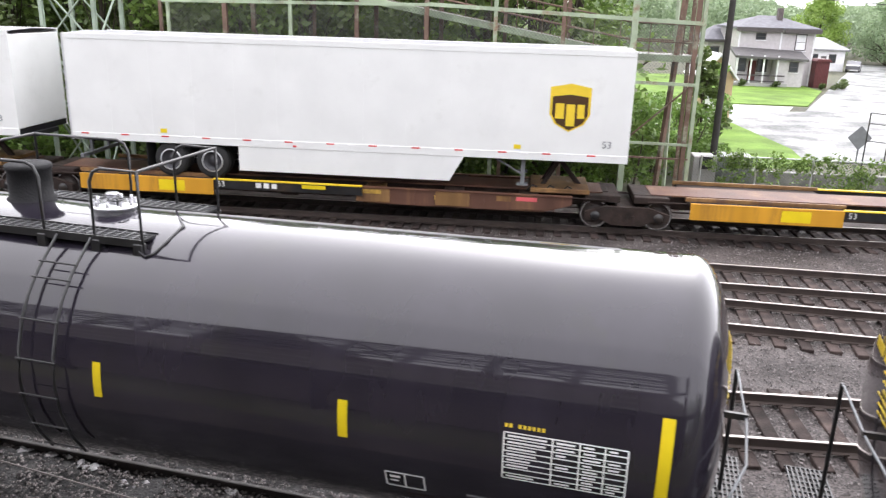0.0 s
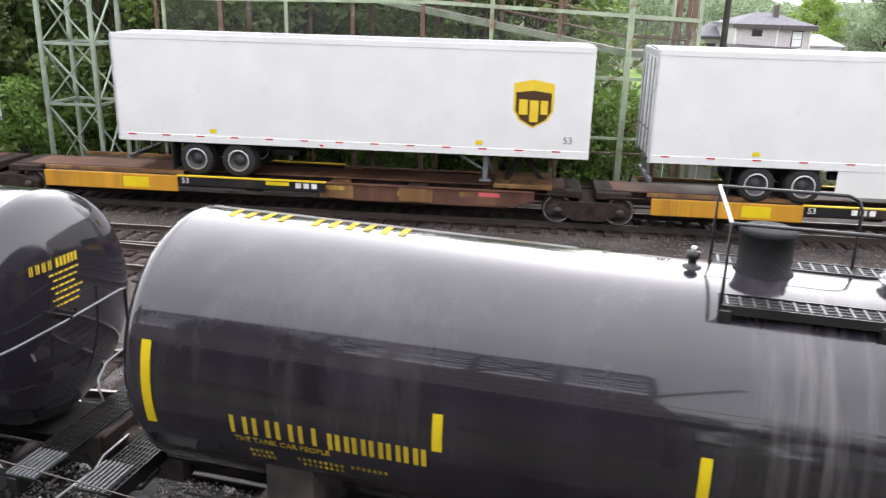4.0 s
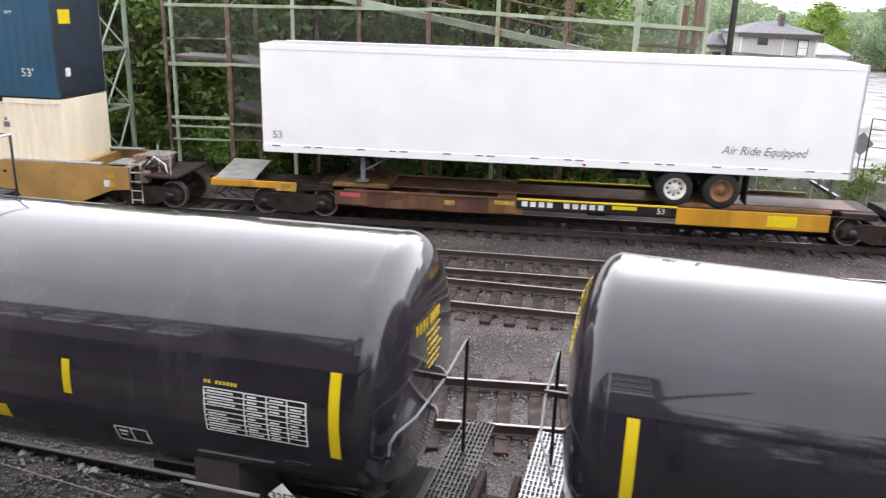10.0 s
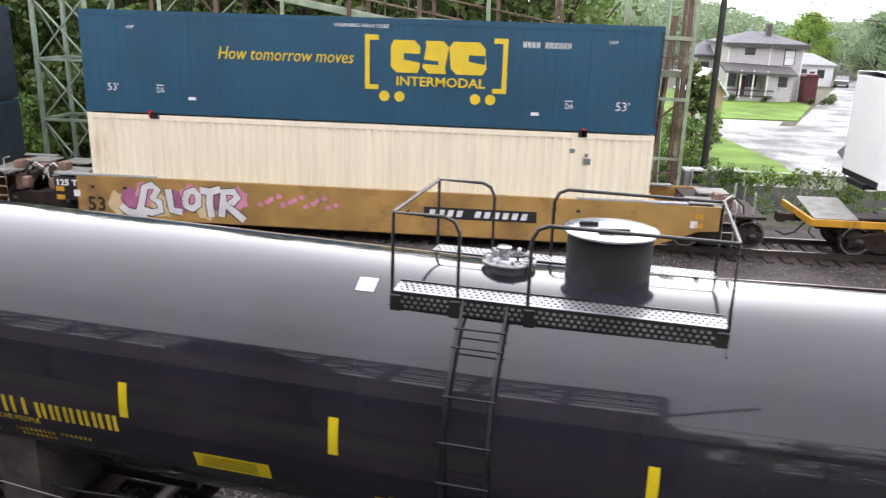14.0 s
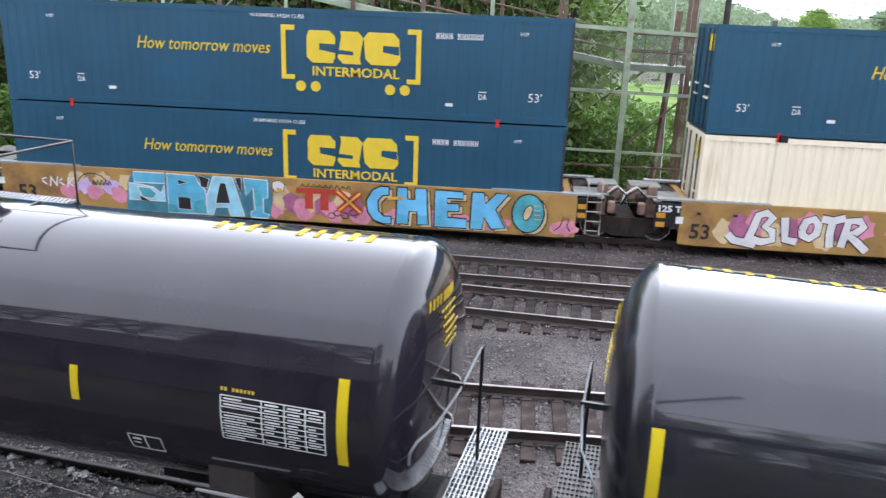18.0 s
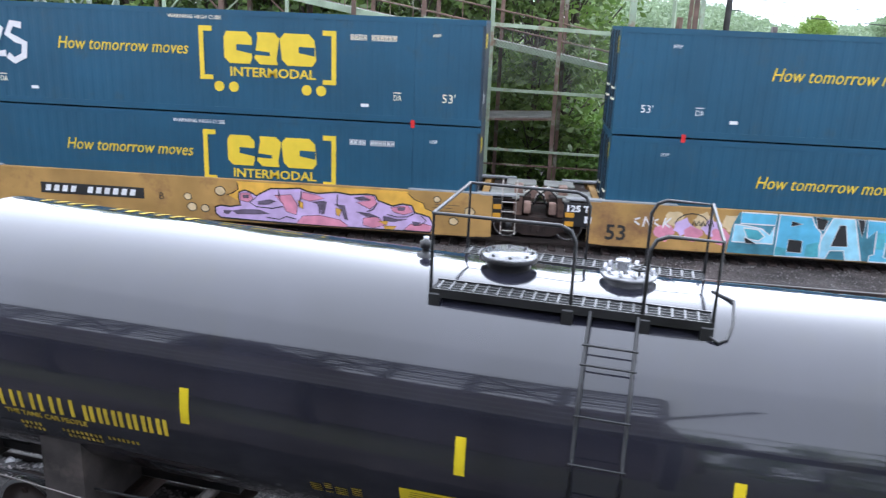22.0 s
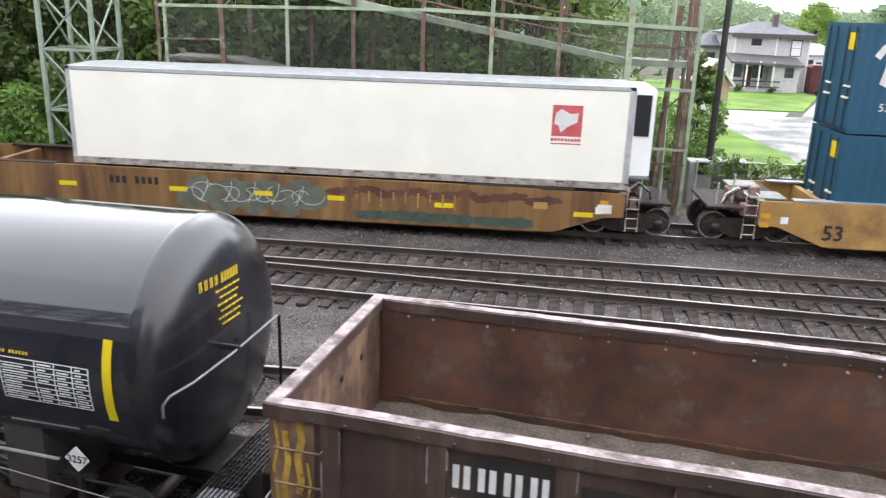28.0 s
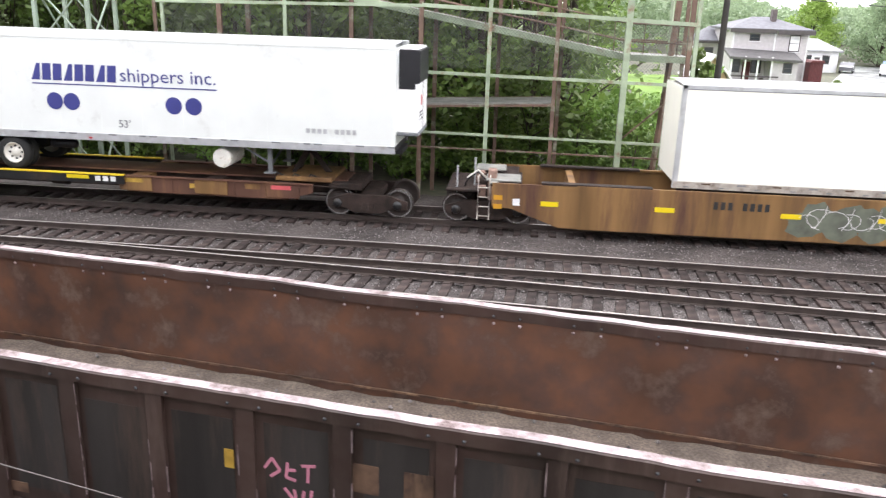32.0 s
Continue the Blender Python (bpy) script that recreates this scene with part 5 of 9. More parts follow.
            for dy in (0.0, 0.034 if i < 4 else 0.022):
                part("head_mark", Geo().box(min(sgn * x, sgn * (x + 0.008)), max(sgn * x, sgn * (x + 0.008)), y + dy, y + dy + 0.014, hz, hz + 0.11), M["yellow_mark"], t)
        g = Geo()
        for r in range(6):
            z = hz - 0.075 - 0.075 * r
            y = -0.34 + 0.05 * (r % 2)
            while y < 0.12 - 0.05 * (r % 3):
                x = on_head(y, z)
                w = 0.03 + 0.02 * ((int(y * 100) + r) % 3)
                g.box(min(sgn * x, sgn * (x + 0.008)), max(sgn * x, sgn * (x + 0.008)), y, y + w, z, z + 0.02)
                y += w + 0.022
        tagged(part("head_stencil", g, M["yellow_mark"], t), kind="stuff")
    if kind in ("second", "fourth"):
        for i in range(11):
            if i == 4:
                continue
            g = Geo()
            a0, a1 = (math.radians(95), math.radians(84)) if kind == "second" else (math.radians(85), math.radians(75))
            x = -6.25 + 0.19 * i
            pts = []
            for j in range(3):
                a = a0 + (a1 - a0) * j / 2
                for xx in (x, x + 0.075):
                    pts.append((xx, (TR + 0.004) * math.cos(a), tank_z(x) + (TR + 0.004) * math.sin(a)))
            g.add(pts, [(0, 1, 3, 2), (2, 3, 5, 4)], True)
            part("roof_mark", g, M["roof_mark"], t)
    # top platform: two walkways with a loop of handrail each side of the ladder gap
    xl, xr = {"first": (-1.28, 1.22), "second": (-1.28, 1.22), "third": (-1.02, 1.93), "fourth": (-1.24, 1.24)}[kind]
    gap0, gap1 = (-0.4, 0.24) if kind == "third" else (0.04, 0.66)
    bright = kind == "third"
    zp, zt = (3.745, 4.48) if bright else (3.765, 4.48)
    yi, yo = (0.54, 0.82) if bright else (0.48, 0.75)
    for s in (-1, 1):
        pl = part("walkway", Geo().box(xl, xr, min(s * yi, s * yo), max(s * yi, s * yo), zp - 0.03, zp, 0.004), M["wetsteel"] if bright else M["walk"], t, "bright wet tread plate" if bright else "")
        if bright:
            g = Geo()
            for i in range(int((xr - xl) / 0.06)):
                for j in range(4):
                    x, y = xl + 0.04 + 0.06 * i + 0.03 * (j % 2), s * (yi + 0.03 + 0.066 * j)
                    g.box(x, x + 0.022, y - 0.012, y + 0.012, zp, zp + 0.006)
            tagged(part("tread_stud", g, M["unit_black"], pl), kind="stuff")
        else:
            g = Geo()
            for i in range(int((xr - xl - 0.05) / 0.11)):
                x = xl + 0.05 + 0.11 * i
                g.box(x, x + 0.02, min(s * (yi + 0.02), s * (yo - 0.02)), max(s * (yi + 0.02), s * (yo - 0.02)), zp - 0.002, zp + 0.012)
            for k in range(3):
                y = s * (yi + 0.07 + 0.07 * k)
                g.box(xl + 0.03, xr - 0.03, y - 0.004, y + 0.004, zp - 0.002, zp + 0.008)
            tagged(part("tread_bar", g, M["tread_plate"], pl), kind="stuff")
        part("inner_edge", Geo().box(xl, xr, s * (yi - 0.01) - 0.008, s * (yi - 0.01) + 0.008, zp - 0.05, zp + 0.015), M["blacksteel"], pl)
        part("toe_board", Geo().box(xl, xr, s * (yo + 0.01) - 0.006, s * (yo + 0.01) + 0.006, zp - (0.17 if bright else 0.07), zp + (0.0 if bright else 0.012)), M["blacksteel"], pl)
        if bright and s < 0:
            # pale dots paint the bright tank showing through the board's holes
            g = Geo()
            for i in range(int((xr - xl - 0.12) / 0.062)):
                for j in range(3):
                    x = xl + 0.06 + 0.062 * i + 0.031 * (j % 2)
                    g.box(x, x + 0.03, -yo - 0.022, -yo - 0.016, zp - 0.15 + 0.045 * j, zp - 0.126 + 0.045 * j)
            tagged(part("punched_hole", g, M["wetsteel"], pl, "rows of pale dots painted as glints through punched holes"), kind="stuff")
        for x in (xl + 0.04, gap0 - 0.02, gap1 + 0.02, xr - 0.04):
            zs = 2.41 + math.sqrt(TR * TR - (yo + 0.04) ** 2)
            part("bracket", Geo().box(x - 0.05, x + 0.05, min(s * (yo - 0.06), s * (yo + 0.03)), max(s * (yo - 0.06), s * (yo + 0.03)), zs - 0.05, zp - 0.03, 0.01), M["blacksteel"], t)
            part("inner_bracket", Geo().beam((x, s * yi, zp - 0.03), (x, s * yi, zp - 0.2), 0.05), M["blacksteel"], t)
        yr = s * (yo - 0.01)
        for xa, xb, bend in ((xl, gap0, 1), (gap1, xr, -1)):
            lo, hi = (xa, xb) if bend > 0 else (xb, xa)
            pts = [(lo, zp - 0.12), (lo, zt)]
            pts += [(hi - bend * 0.14, zt), (hi - bend * 0.05, zt - 0.04), (hi, zt - 0.14), (hi, zp - 0.12)]
            part("handrail", Geo().tube([(x, yr, z) for x, z in pts], 0.019, 8), M["blacksteel"], t)
    for x in (xl, xr):
        part("end_rail", Geo().tube([(x, -yo + 0.01, zt), (x, yo - 0.01, zt)], 0.018, 6), M["alu"] if kind == "second" else M["blacksteel"], t)
    # fittings
    top = tank_z(0) + TR
    mx = {"first": -0.86, "second": -0.86, "third": 0.87, "fourth": -0.65}[kind]
    my = {"first": 0.12, "second": 0.12, "third": 0.07, "fourth": 0.0}[kind]
    if kind in ("first", "second"):
        vent = part("manway", Geo().lathe([(0.27, top - 0.12), (0.27, top + 0.02), (0.24, top + 0.04), (0.24, top + 0.36), (0.255, top + 0.37), (0.255, top + 0.41), (0.22, top + 0.43), (0, top + 0.43)], 32, "z", (mx, my, 0)), M["walk"], t, "tall black manway drum")
    elif kind == "third":
        vent = part("manway", Geo().lathe([(0.435, top - 0.12), (0.435, top - 0.02), (0.405, top + 0.0), (0.405, top + 0.42), (0.39, top + 0.44)], 36, "z", (mx, my, 0)), M["walk"], t, "wide black manway drum")
        part("lid", Geo().lathe([(0.405, top + 0.42), (0.455, top + 0.43), (0.455, top + 0.455), (0.34, top + 0.475), (0, top + 0.49)], 36, "z", (mx, my, 0)), M["lid"], vent, "bright domed lid")
        part("lid_bar", Geo().beam((mx - 0.1, -0.2, top + 0.5), (mx + 0.18, -0.12, top + 0.5), 0.06, 0.03).beam((mx - 0.3, 0.02, top + 0.5), (mx - 0.12, 0.06, top + 0.5), 0.04, 0.03), M["walk"], vent)
    else:
        vent = part("manway", Geo().lathe([(0.22, top - 0.1), (0.22, top + 0.06), (0.28, top + 0.08), (0.28, top + 0.12), (0.265, top + 0.135), (0, top + 0.137)], 28, "z", (mx, my, 0)), M["blacksteel"], t, "low black manway rim")
        part("cover", Geo().lathe([(0.275, top + 0.12), (0.275, top + 0.142), (0.0, top + 0.145)], 28, "z", (mx, my, 0)), M["wetsteel_dull"], vent, "wet grey flat manway cover")
    if kind == "fourth":
        for k in range(8):
            a = k * math.pi / 4 + 0.2
            part("bolt", Geo().lathe([(0.018, top + 0.12), (0.018, top + 0.16), (0, top + 0.164)], 8, "z", (mx + 0.23 * math.cos(a), 0.23 * math.sin(a), 0)), M["blacksteel"], vent)
    vx = {"first": 0.36, "second": 0.36, "third": -0.08, "fourth": 0.5}[kind]
    vb = part("valve_plate", Geo().lathe([(0.24, top - 0.06), (0.24, top + 0.04), (0.27, top + 0.05), (0.27, top + 0.08), (0, top + 0.085)], 24, "z", (vx, 0, 0)), M["wetsteel_dull"] if kind in ("third", "fourth") else M["lid"], t, "wet bolted valve plate")
    for k in range(10):
        a = k * math.pi / 5
        part("stud", Geo().lathe([(0.02, top + 0.06), (0.02, top + 0.14), (0, top + 0.145)], 7, "z", (vx + 0.22 * math.cos(a), 0.22 * math.sin(a), 0)), M["valve"], vb)
    part("valve", Geo().lathe([(0.05, top + 0.08), (0.05, top + 0.15), (0.075, top + 0.16), (0.075, top + 0.19), (0, top + 0.19)], 12, "z", (vx - 0.06, 0.05, 0)), M["valve"], vb)
    part("valve_wheel", Geo().tube([(vx + 0.1 + 0.07 * math.cos(k * math.pi / 6), -0.08 + 0.07 * math.sin(k * math.pi / 6), top + 0.15) for k in range(13)], 0.012, 5).tube([(vx + 0.1, -0.08, top + 0.06), (vx + 0.1, -0.08, top + 0.16)], 0.014, 6), M["blacksteel"], vb)
    if kind in ("second", "fourth", "first"):
        sv = part("relief_valve", Geo().lathe([(0.09, top - 0.05), (0.09, top + 0.03), (0.04, top + 0.04), (0.04, top + 0.1), (0.065, top + 0.11), (0.065, top + 0.17), (0.0, top + 0.19)], 14, "z", (-1.5, -0.02, 0)), M["blacksteel"], t, "small black relief valve")
        part("valve_cap", Geo().lathe([(0.03, top + 0.18), (0.03, top + 0.22), (0, top + 0.225)], 10, "z", (-1.5, -0.02, 0)), M["valve"], sv)
    # side ladder
    lx0, lx1 = (-0.34, 0.06) if kind == "third" else (0.22, 0.63)
    for x in (lx0, lx1):
        pts = [(x, -yo - 0.02, zp - 0.02)] + [on_tank(x, z, 0.09) for z in (3.56, 3.4, 3.2, 3.0, 2.7, 2.4, 2.1, 1.8, 1.55)]
        part("ladder_rail", Geo().tube(pts, 0.016, 6), M["blacksteel"], t)
    for z in (3.46, 3.34, 3.0, 2.64, 2.28, 1.92, 1.62):
        part("rung", Geo().tube([on_tank(lx0 - 0.03, z, 0.1), on_tank(lx1 + 0.03, z, 0.1)], 0.01, 6), M["blacksteel"], t)
    part("grab_loop", Geo().tube([(xr + 0.02, -0.1, top + 0.02), (xr + 0.2, -0.3, 3.84), (xr + 0.18, -0.6, 3.73), (xr + 0.13, -0.76, 3.645), (xr + 0.06, -0.8, 3.62), (xr - 0.02, -0.78, 3.66)] if not bright else [(xr + 0.02, 0.6, 3.66), (xr + 0.05, 0.1, 3.88), (xr + 0.03, -0.5, 3.77), (xr + 0.0, -0.92, 3.52)], 0.013, 6), M["blacksteel"], t)
    if kind == "third":
        part("reflective_patch", flank(Geo(), -1.42, -1.24, 3.66, 3.74, 0.006, 3), M["white_mark"], t, "small white patch near the crown")
    if kind == "third":
        for i in range(10):
            if i == 4:
                continue
            a0, a1 = math.radians(97), math.radians(87)
            x = 4.4 + 0.19 * i
            pts = []
            for j in range(3):
                a = a0 + (a1 - a0) * j / 2
                for xx in (x, x + 0.075):
                    pts.append((xx, (TR + 0.004) * math.cos(a), tank_z(x) + (TR + 0.004) * math.sin(a)))
            part("roof_mark", Geo().add(pts, [(0, 1, 3, 2), (2, 3, 5, 4)], True), M["roof_mark"], t)
    # underframe
    for s in (-1, 1):
        part("stub_sill", Geo().box(min(s * 3.6, s * 7.35), max(s * 3.6, s * 7.35), -0.18, 0.18, 0.72, 1.02, 0.02), M["blacksteel"], t)
        part("bolster", Geo().prism([(s * 5.1 - 0.2, 0.72), (s * 5.1 + 0.2, 0.72), (s * 5.1 + 0.2, 1.35), (s * 5.1 - 0.2, 1.35)], -1.15, 1.15), M["frame_dust"], t)
        for y in (-1.05, 1.05):
            part("saddle", Geo().box(s * 5.1 - 0.25, s * 5.1 + 0.25, y - 0.15, y + 0.15, 0.95, 1.75), M["frame_dust"], t)
        truck(t, s * 5.1, M["rust"], near_wheels)
        coupler(t, s * 7.2, s, M["rust"])
        part("end_sill", Geo().box(min(s * 7.1, s * 7.22), max(s * 7.1, s * 7.22), -1.4, 1.4, 0.92, 1.12, 0.01), M["blacksteel"], t)
        # crossover walk of open grating
        gm = M["wetsteel"] if kind == "third" else M["blacksteel"]
        g = Geo()
        for i in range(9):
            x = s * (7.05 + 0.05 * i)
            g.box(x - 0.008, x + 0.008, -1.4, 1.4, 1.14, 1.17)
        for i in range(29):
            y = -1.4 + 0.1 * i
            g.box(min(s * 7.04, s * 7.47), max(s * 7.04, s * 7.47), y - 0.006, y + 0.006, 1.14, 1.165)
        part("crossover_grating", g, gm, t, "open steel grating step")
        part("step", Geo().box(min(s * 6.55, s * 7.05), max(s * 6.55, s * 7.05), -1.45, -1.1, 0.95, 0.98).box(min(s * 6.55, s * 7.05), max(s * 6.55, s * 7.05), -1.45, -1.1, 0.42, 0.45).beam((s * 6.56, -1.44, 0.42), (s * 6.56, -1.44, 0.98), 0.03).beam((s * 7.04, -1.44, 0.42), (s * 7.04, -1.44, 0.98), 0.03), gm, t)
        part("end_handrail", Geo().tube([(s * 7.0, -1.4, 2.26), (s * 7.02, -1.42, 2.4), (s * 7.06, -1.36, 2.48), (s * 7.16, -1.1, 2.52), (s * 7.22, -0.4, 2.56), (s * 7.22, 0.6, 2.6), (s * 7.22, 0.68, 2.58)], 0.013, 7), M["sign_back"], t)
        part("rail_post", Geo().tube([(s * 7.22, 0.68, 1.15), (s * 7.22, 0.68, 2.6)], 0.022, 6), M["blacksteel"], t)
        part("rail_clip", Geo().box(min(s * 7.0, s * 7.24), max(s * 7.0, s * 7.24), -0.33, -0.29, 2.54, 2.6), M["blacksteel"], t)
        part("draft_gear", Geo().box(min(s * 6.9, s * 7.5), max(s * 6.9, s * 7.5), -0.33, 0.33, 0.62, 1.08, 0.04), M["frame_dust"], t)
        part("striker", Geo().box(min(s * 7.5, s * 7.58), max(s * 7.5, s * 7.58), -0.4, 0.4, 0.66, 1.14, 0.02), M["rust"], t)
        part("uncoupling_lever", Geo().tube([(s * 7.5, -1.4, 0.95), (s * 7.5, -1.35, 0.8), (s * 7.55, -0.6, 0.8), (s * 7.62, -0.5, 0.95), (s * 7.68, -0.1, 1.02)], 0.015, 6), M["alu"], t)
        part("step_grating", Geo().box(min(s * 7.1, s * 7.5), max(s * 7.1, s * 7.5), -1.42, -0.9, 1.172, 1.178), M["blacksteel"], t)
        for k in range(7):
            part("grating_bar", Geo().box(min(s * (7.12 + 0.055 * k), s * (7.14 + 0.055 * k)), max(s * (7.12 + 0.055 * k), s * (7.14 + 0.055 * k)), -1.42, -0.9, 1.178, 1.2), M["wetsteel"] if kind == "third" else M["sign_back"], t)
        part("air_pipe", Geo().tube([(s * 6.3, 0.4, 0.7), (s * 7.0, 0.45, 0.68), (s * 7.4, 0.42, 0.6), (s * 7.6, 0.38, 0.42)], 0.03, 6), M["rust"], t)
        part("angle_cock", Geo().box(min(s * 7.35, s * 7.5), max(s * 7.35, s * 7.5), 0.36, 0.5, 0.58, 0.72, 0.02), M["alu"], t)
        part("end_sheet", Geo().box(min(s * 6.3, s * 7.05), max(s * 6.3, s * 7.05), -0.4, 0.4, 1.0, 1.03), M["walk"], t)
        part("brake_pipe", Geo().tube([(s * 3.4, -1.0, 1.12), (s * 4.4, -1.05, 1.1), (s * 6.4, -1.05, 1.1)], 0.016, 6), M["blacksteel"], t)
    part("running_board_edge", Geo().box(4.75, 5.62, -1.31, -1.28, 1.475, 1.495), M["alu"], t, "thin bright steel edge")
    pl = part("placard", Geo().prism([(5.75 + 0.15, 1.42), (5.75 + 0.3, 1.57), (5.75 + 0.15, 1.72), (5.75, 1.57)], -1.36, -1.35), M["white_mark"], t, "white diamond hazard placard")
    writing("placard_number", "3257", 0.12, M["black_mark"], pl, (5.78, -1.364, 1.53), 0.24)
    part("placard_bracket", Geo().box(5.7, 6.1, -1.35, -1.3, 1.36, 1.4).beam((5.9, -1.33, 1.0), (5.9, -1.33, 1.4), 0.05), M["blacksteel"], t)
    part("bottom_outlet", Geo().lathe([(0.14, 0.72), (0.18, 0.8), (0.2, 1.0)], 14, "z", (0.1, 0, 0)), M["blacksteel"], t)
    near_things.append((t, u))
    return t


build_tank(-21.45, "first", "glossy black tank car with tall black manway drum, wet with rain")
build_tank(-6.0, "second", "glossy black tank car with yellow marks and black walkway treads")
build_tank(9.48, "third", "glossy black tank car with bright steel walkway and lidded manway")
build_tank(25.13, "fourth", "glossy black tank car with low manway cover and black walkway")


def build_gondola(u0, length=16.6):
    """An open gondola; u0 is its leading end."""
    t = thing("gondola_car", "rust-brown open gondola car with a worn wet rim", "gondola car")
    L, H0, H1 = length, 0.98, 2.68
    posts = [0.62, 1.62] + [2.75 + 0.965 * i for i in range(14)]
    for s, m in ((-1, M["gond_out"]), (1, M["gond_out"])):
        w = part("side_wall", Geo().box(0.05, L - 0.05, min(s * 1.47, s * 1.53), max(s * 1.47, s * 1.53), H0, H1 - 0.05), m, t)
        part("inner_lining", Geo().box(0.1, L - 0.1, min(s * 1.46, s * 1.466), max(s * 1.46, s * 1.466), H0 + 0.12, H1 - 0.06), M["gond"], w, "rust-brown inner plate")
        # rim with dents along it
        g = Geo()
        n = 60
        prev = None
        v, f = [], []
        for i in range(n + 1):
            x = L * i / n
            dz = 0.02 * noise.noise((x * 0.7, s * 3, 1)) + 0.012 * noise.noise((x * 2.3, s * 5, 2))
            dy = 0.02 * noise.noise((x * 0.5, s * 7, 4))
            a, b = sorted((s * 1.44 + dy, s * 1.60 + dy))
            v += [(x, a, H1 - 0.14 + dz), (x, b, H1 - 0.14 + dz), (x, b, H1 - 0.015 + dz), (x, b - 0.02, H1 + dz), (x, a + 0.02, H1 + dz), (x, a, H1 - 0.015 + dz)]
            if i:
                for k in range(6):
                    f.append((6 * (i - 1) + k, 6 * (i - 1) + (k + 1) % 6, 6 * i + (k + 1) % 6, 6 * i + k))
        f += [(0, 1, 2, 3, 4, 5), tuple(6 * n + k for k in (5, 4, 3, 2, 1, 0))]
        g.add(v, f)
        rim = part("top_chord", g, M["gond_out"], w)
        v2 = [(x, y + (0.006 if j else -0.006), z + 0.004) for i in range(n + 1) for j, (x, y, z) in enumerate((v[6 * i + 4], v[6 * i + 3]))]
        part("worn_edge", Geo().add(v2, [(2 * i, 2 * i + 1, 2 * i + 3, 2 * i + 2) for i in range(n)]), M["rim"], rim, "pale wet worn metal on the rim")
        # side posts and plate panels
        for x in posts:
            part("side_post", Geo().prism([(x - 0.09, H1 - 0.14), (x + 0.09, H1 - 0.14), (x + 0.07, H0 - 0.05), (x - 0.07, H0 - 0.05)], s * 1.53, s * 1.585), m, w)
            for dx in (-0.16, 0.16):
                part("rivet", Geo().lathe([(0.018, 0), (0.014, -0.012), (0, -0.016)], 6, "y", (x + dx, s * 1.602 if s < 0 else 1.438, H1 - 0.1)), M["hub_dark"], w)
                if s > 0:
                    part("rivet", Geo().lathe([(0.022, 0), (0.018, -0.012), (0, -0.016)], 6, "y", (x + dx, 1.458, H1 - 0.2)), M["rim"], w)
        if s < 0:
            rnd = random.Random(17)
            for i, x in enumerate(posts[:-1]):
                if i > 1:
                    part("bay_panel", Geo().box(x + 0.13 + rnd.uniform(0, 0.06), x + 0.84 - rnd.uniform(0, 0.06), -1.5335, -1.5305, 1.12 + rnd.uniform(0, 0.15), 2.42 - rnd.uniform(0, 0.1)), M["panel_black"], w, "grimy black bay panel")
                for dx in (-0.092, 0.088):
                    z = 2.5
                    while z > 1.3:
                        n_ = rnd.uniform(0.1, 0.4)
                        if rnd.random() < 0.5:
                            part("worn_streak", Geo().box(x + dx, x + dx + rnd.uniform(0.006, 0.016), -1.589, -1.5855, z - n_, z), M["rim"], w)
                        z -= n_ + 0.08
        part("bottom_chord", Geo().box(0.0, L, min(s * 1.5, s * 1.57), max(s * 1.5, s * 1.57), H0 - 0.18, H0 + 0.02), m, w)
    for x, sgn in ((0.0, -1), (L, 1)):
        w = part("end_wall", Geo().box(min(x, x - sgn * 0.06), max(x, x - sgn * 0.06), -1.5, 1.5, H0, H1 - 0.04), M["gond"], t)
        part("end_lining", Geo().box(min(x - sgn * 0.061, x - sgn * 0.09), max(x - sgn * 0.061, x - sgn * 0.09), -1.44, 1.44, H0, H1 - 0.1), M["gond_end"], w, "rust-streaked inner end plate")
        ch = part("end_chord", Geo().box(min(x + sgn * 0.03, x - sgn * 0.13), max(x + sgn * 0.03, x - sgn * 0.13), -1.6, 1.6, H1 - 0.14, H1 + 0.003, 0.01), M["gond_out"], w)
        part("worn_edge", Geo().box(min(x + sgn * 0.02, x - sgn * 0.12), max(x + sgn * 0.02, x - sgn * 0.12), -1.58, 1.58, H1 + 0.002, H1 + 0.008), M["rim"], ch, "pale wet worn metal on the rim")
        for y in (-0.95, -0.32, 0.32, 0.95):
            part("end_post", Geo().box(min(x, x + sgn * 0.1), max(x, x + sgn * 0.1), y - 0.09, y + 0.09, H0 - 0.1, H1 - 0.14, 0.01), M["gond_end"], w)
        for y in (-0.6, 0.1, 0.75):
            part("lift_hole", Geo().lathe([(0.0, -0.002), (0.05, -0.002), (0.05, 0.002), (0.0, 0.002)], 12, "x", (x - sgn * 0.093, y, H1 - 0.5)), M["unit_black"], w)
        g = Geo()
        for s in (-1, 1):
            for i in range(4):
                g.tube([(x + sgn * 0.12, s * 1.05, 1.1 + 0.38 * i), (x + sgn * 0.12, s * 1.5, 1.1 + 0.38 * i)], 0.014, 6)
        part("grab_irons", g, M["rust"], w)
        for i in range(4):
            xx = abs(x - 0.12), abs(x - 0.55)
            part("side_grab", Geo().tube([(x - sgn * 0.1, -1.6, 1.2 + 0.36 * i), (x - sgn * 0.1, -1.66, 1.2 + 0.36 * i), (x - sgn * 0.55, -1.66, 1.2 + 0.36 * i), (x - sgn * 0.55, -1.6, 1.2 + 0.36 * i)], 0.012, 6), M["gond_end"], w)
        part("corner_plate", Geo().box(min(x, x - sgn * 0.45), max(x, x - sgn * 0.45), -1.545, -1.53, H0, H1 - 0.14), M["gond_end"], w, "rust and yellow streaked corner plate")
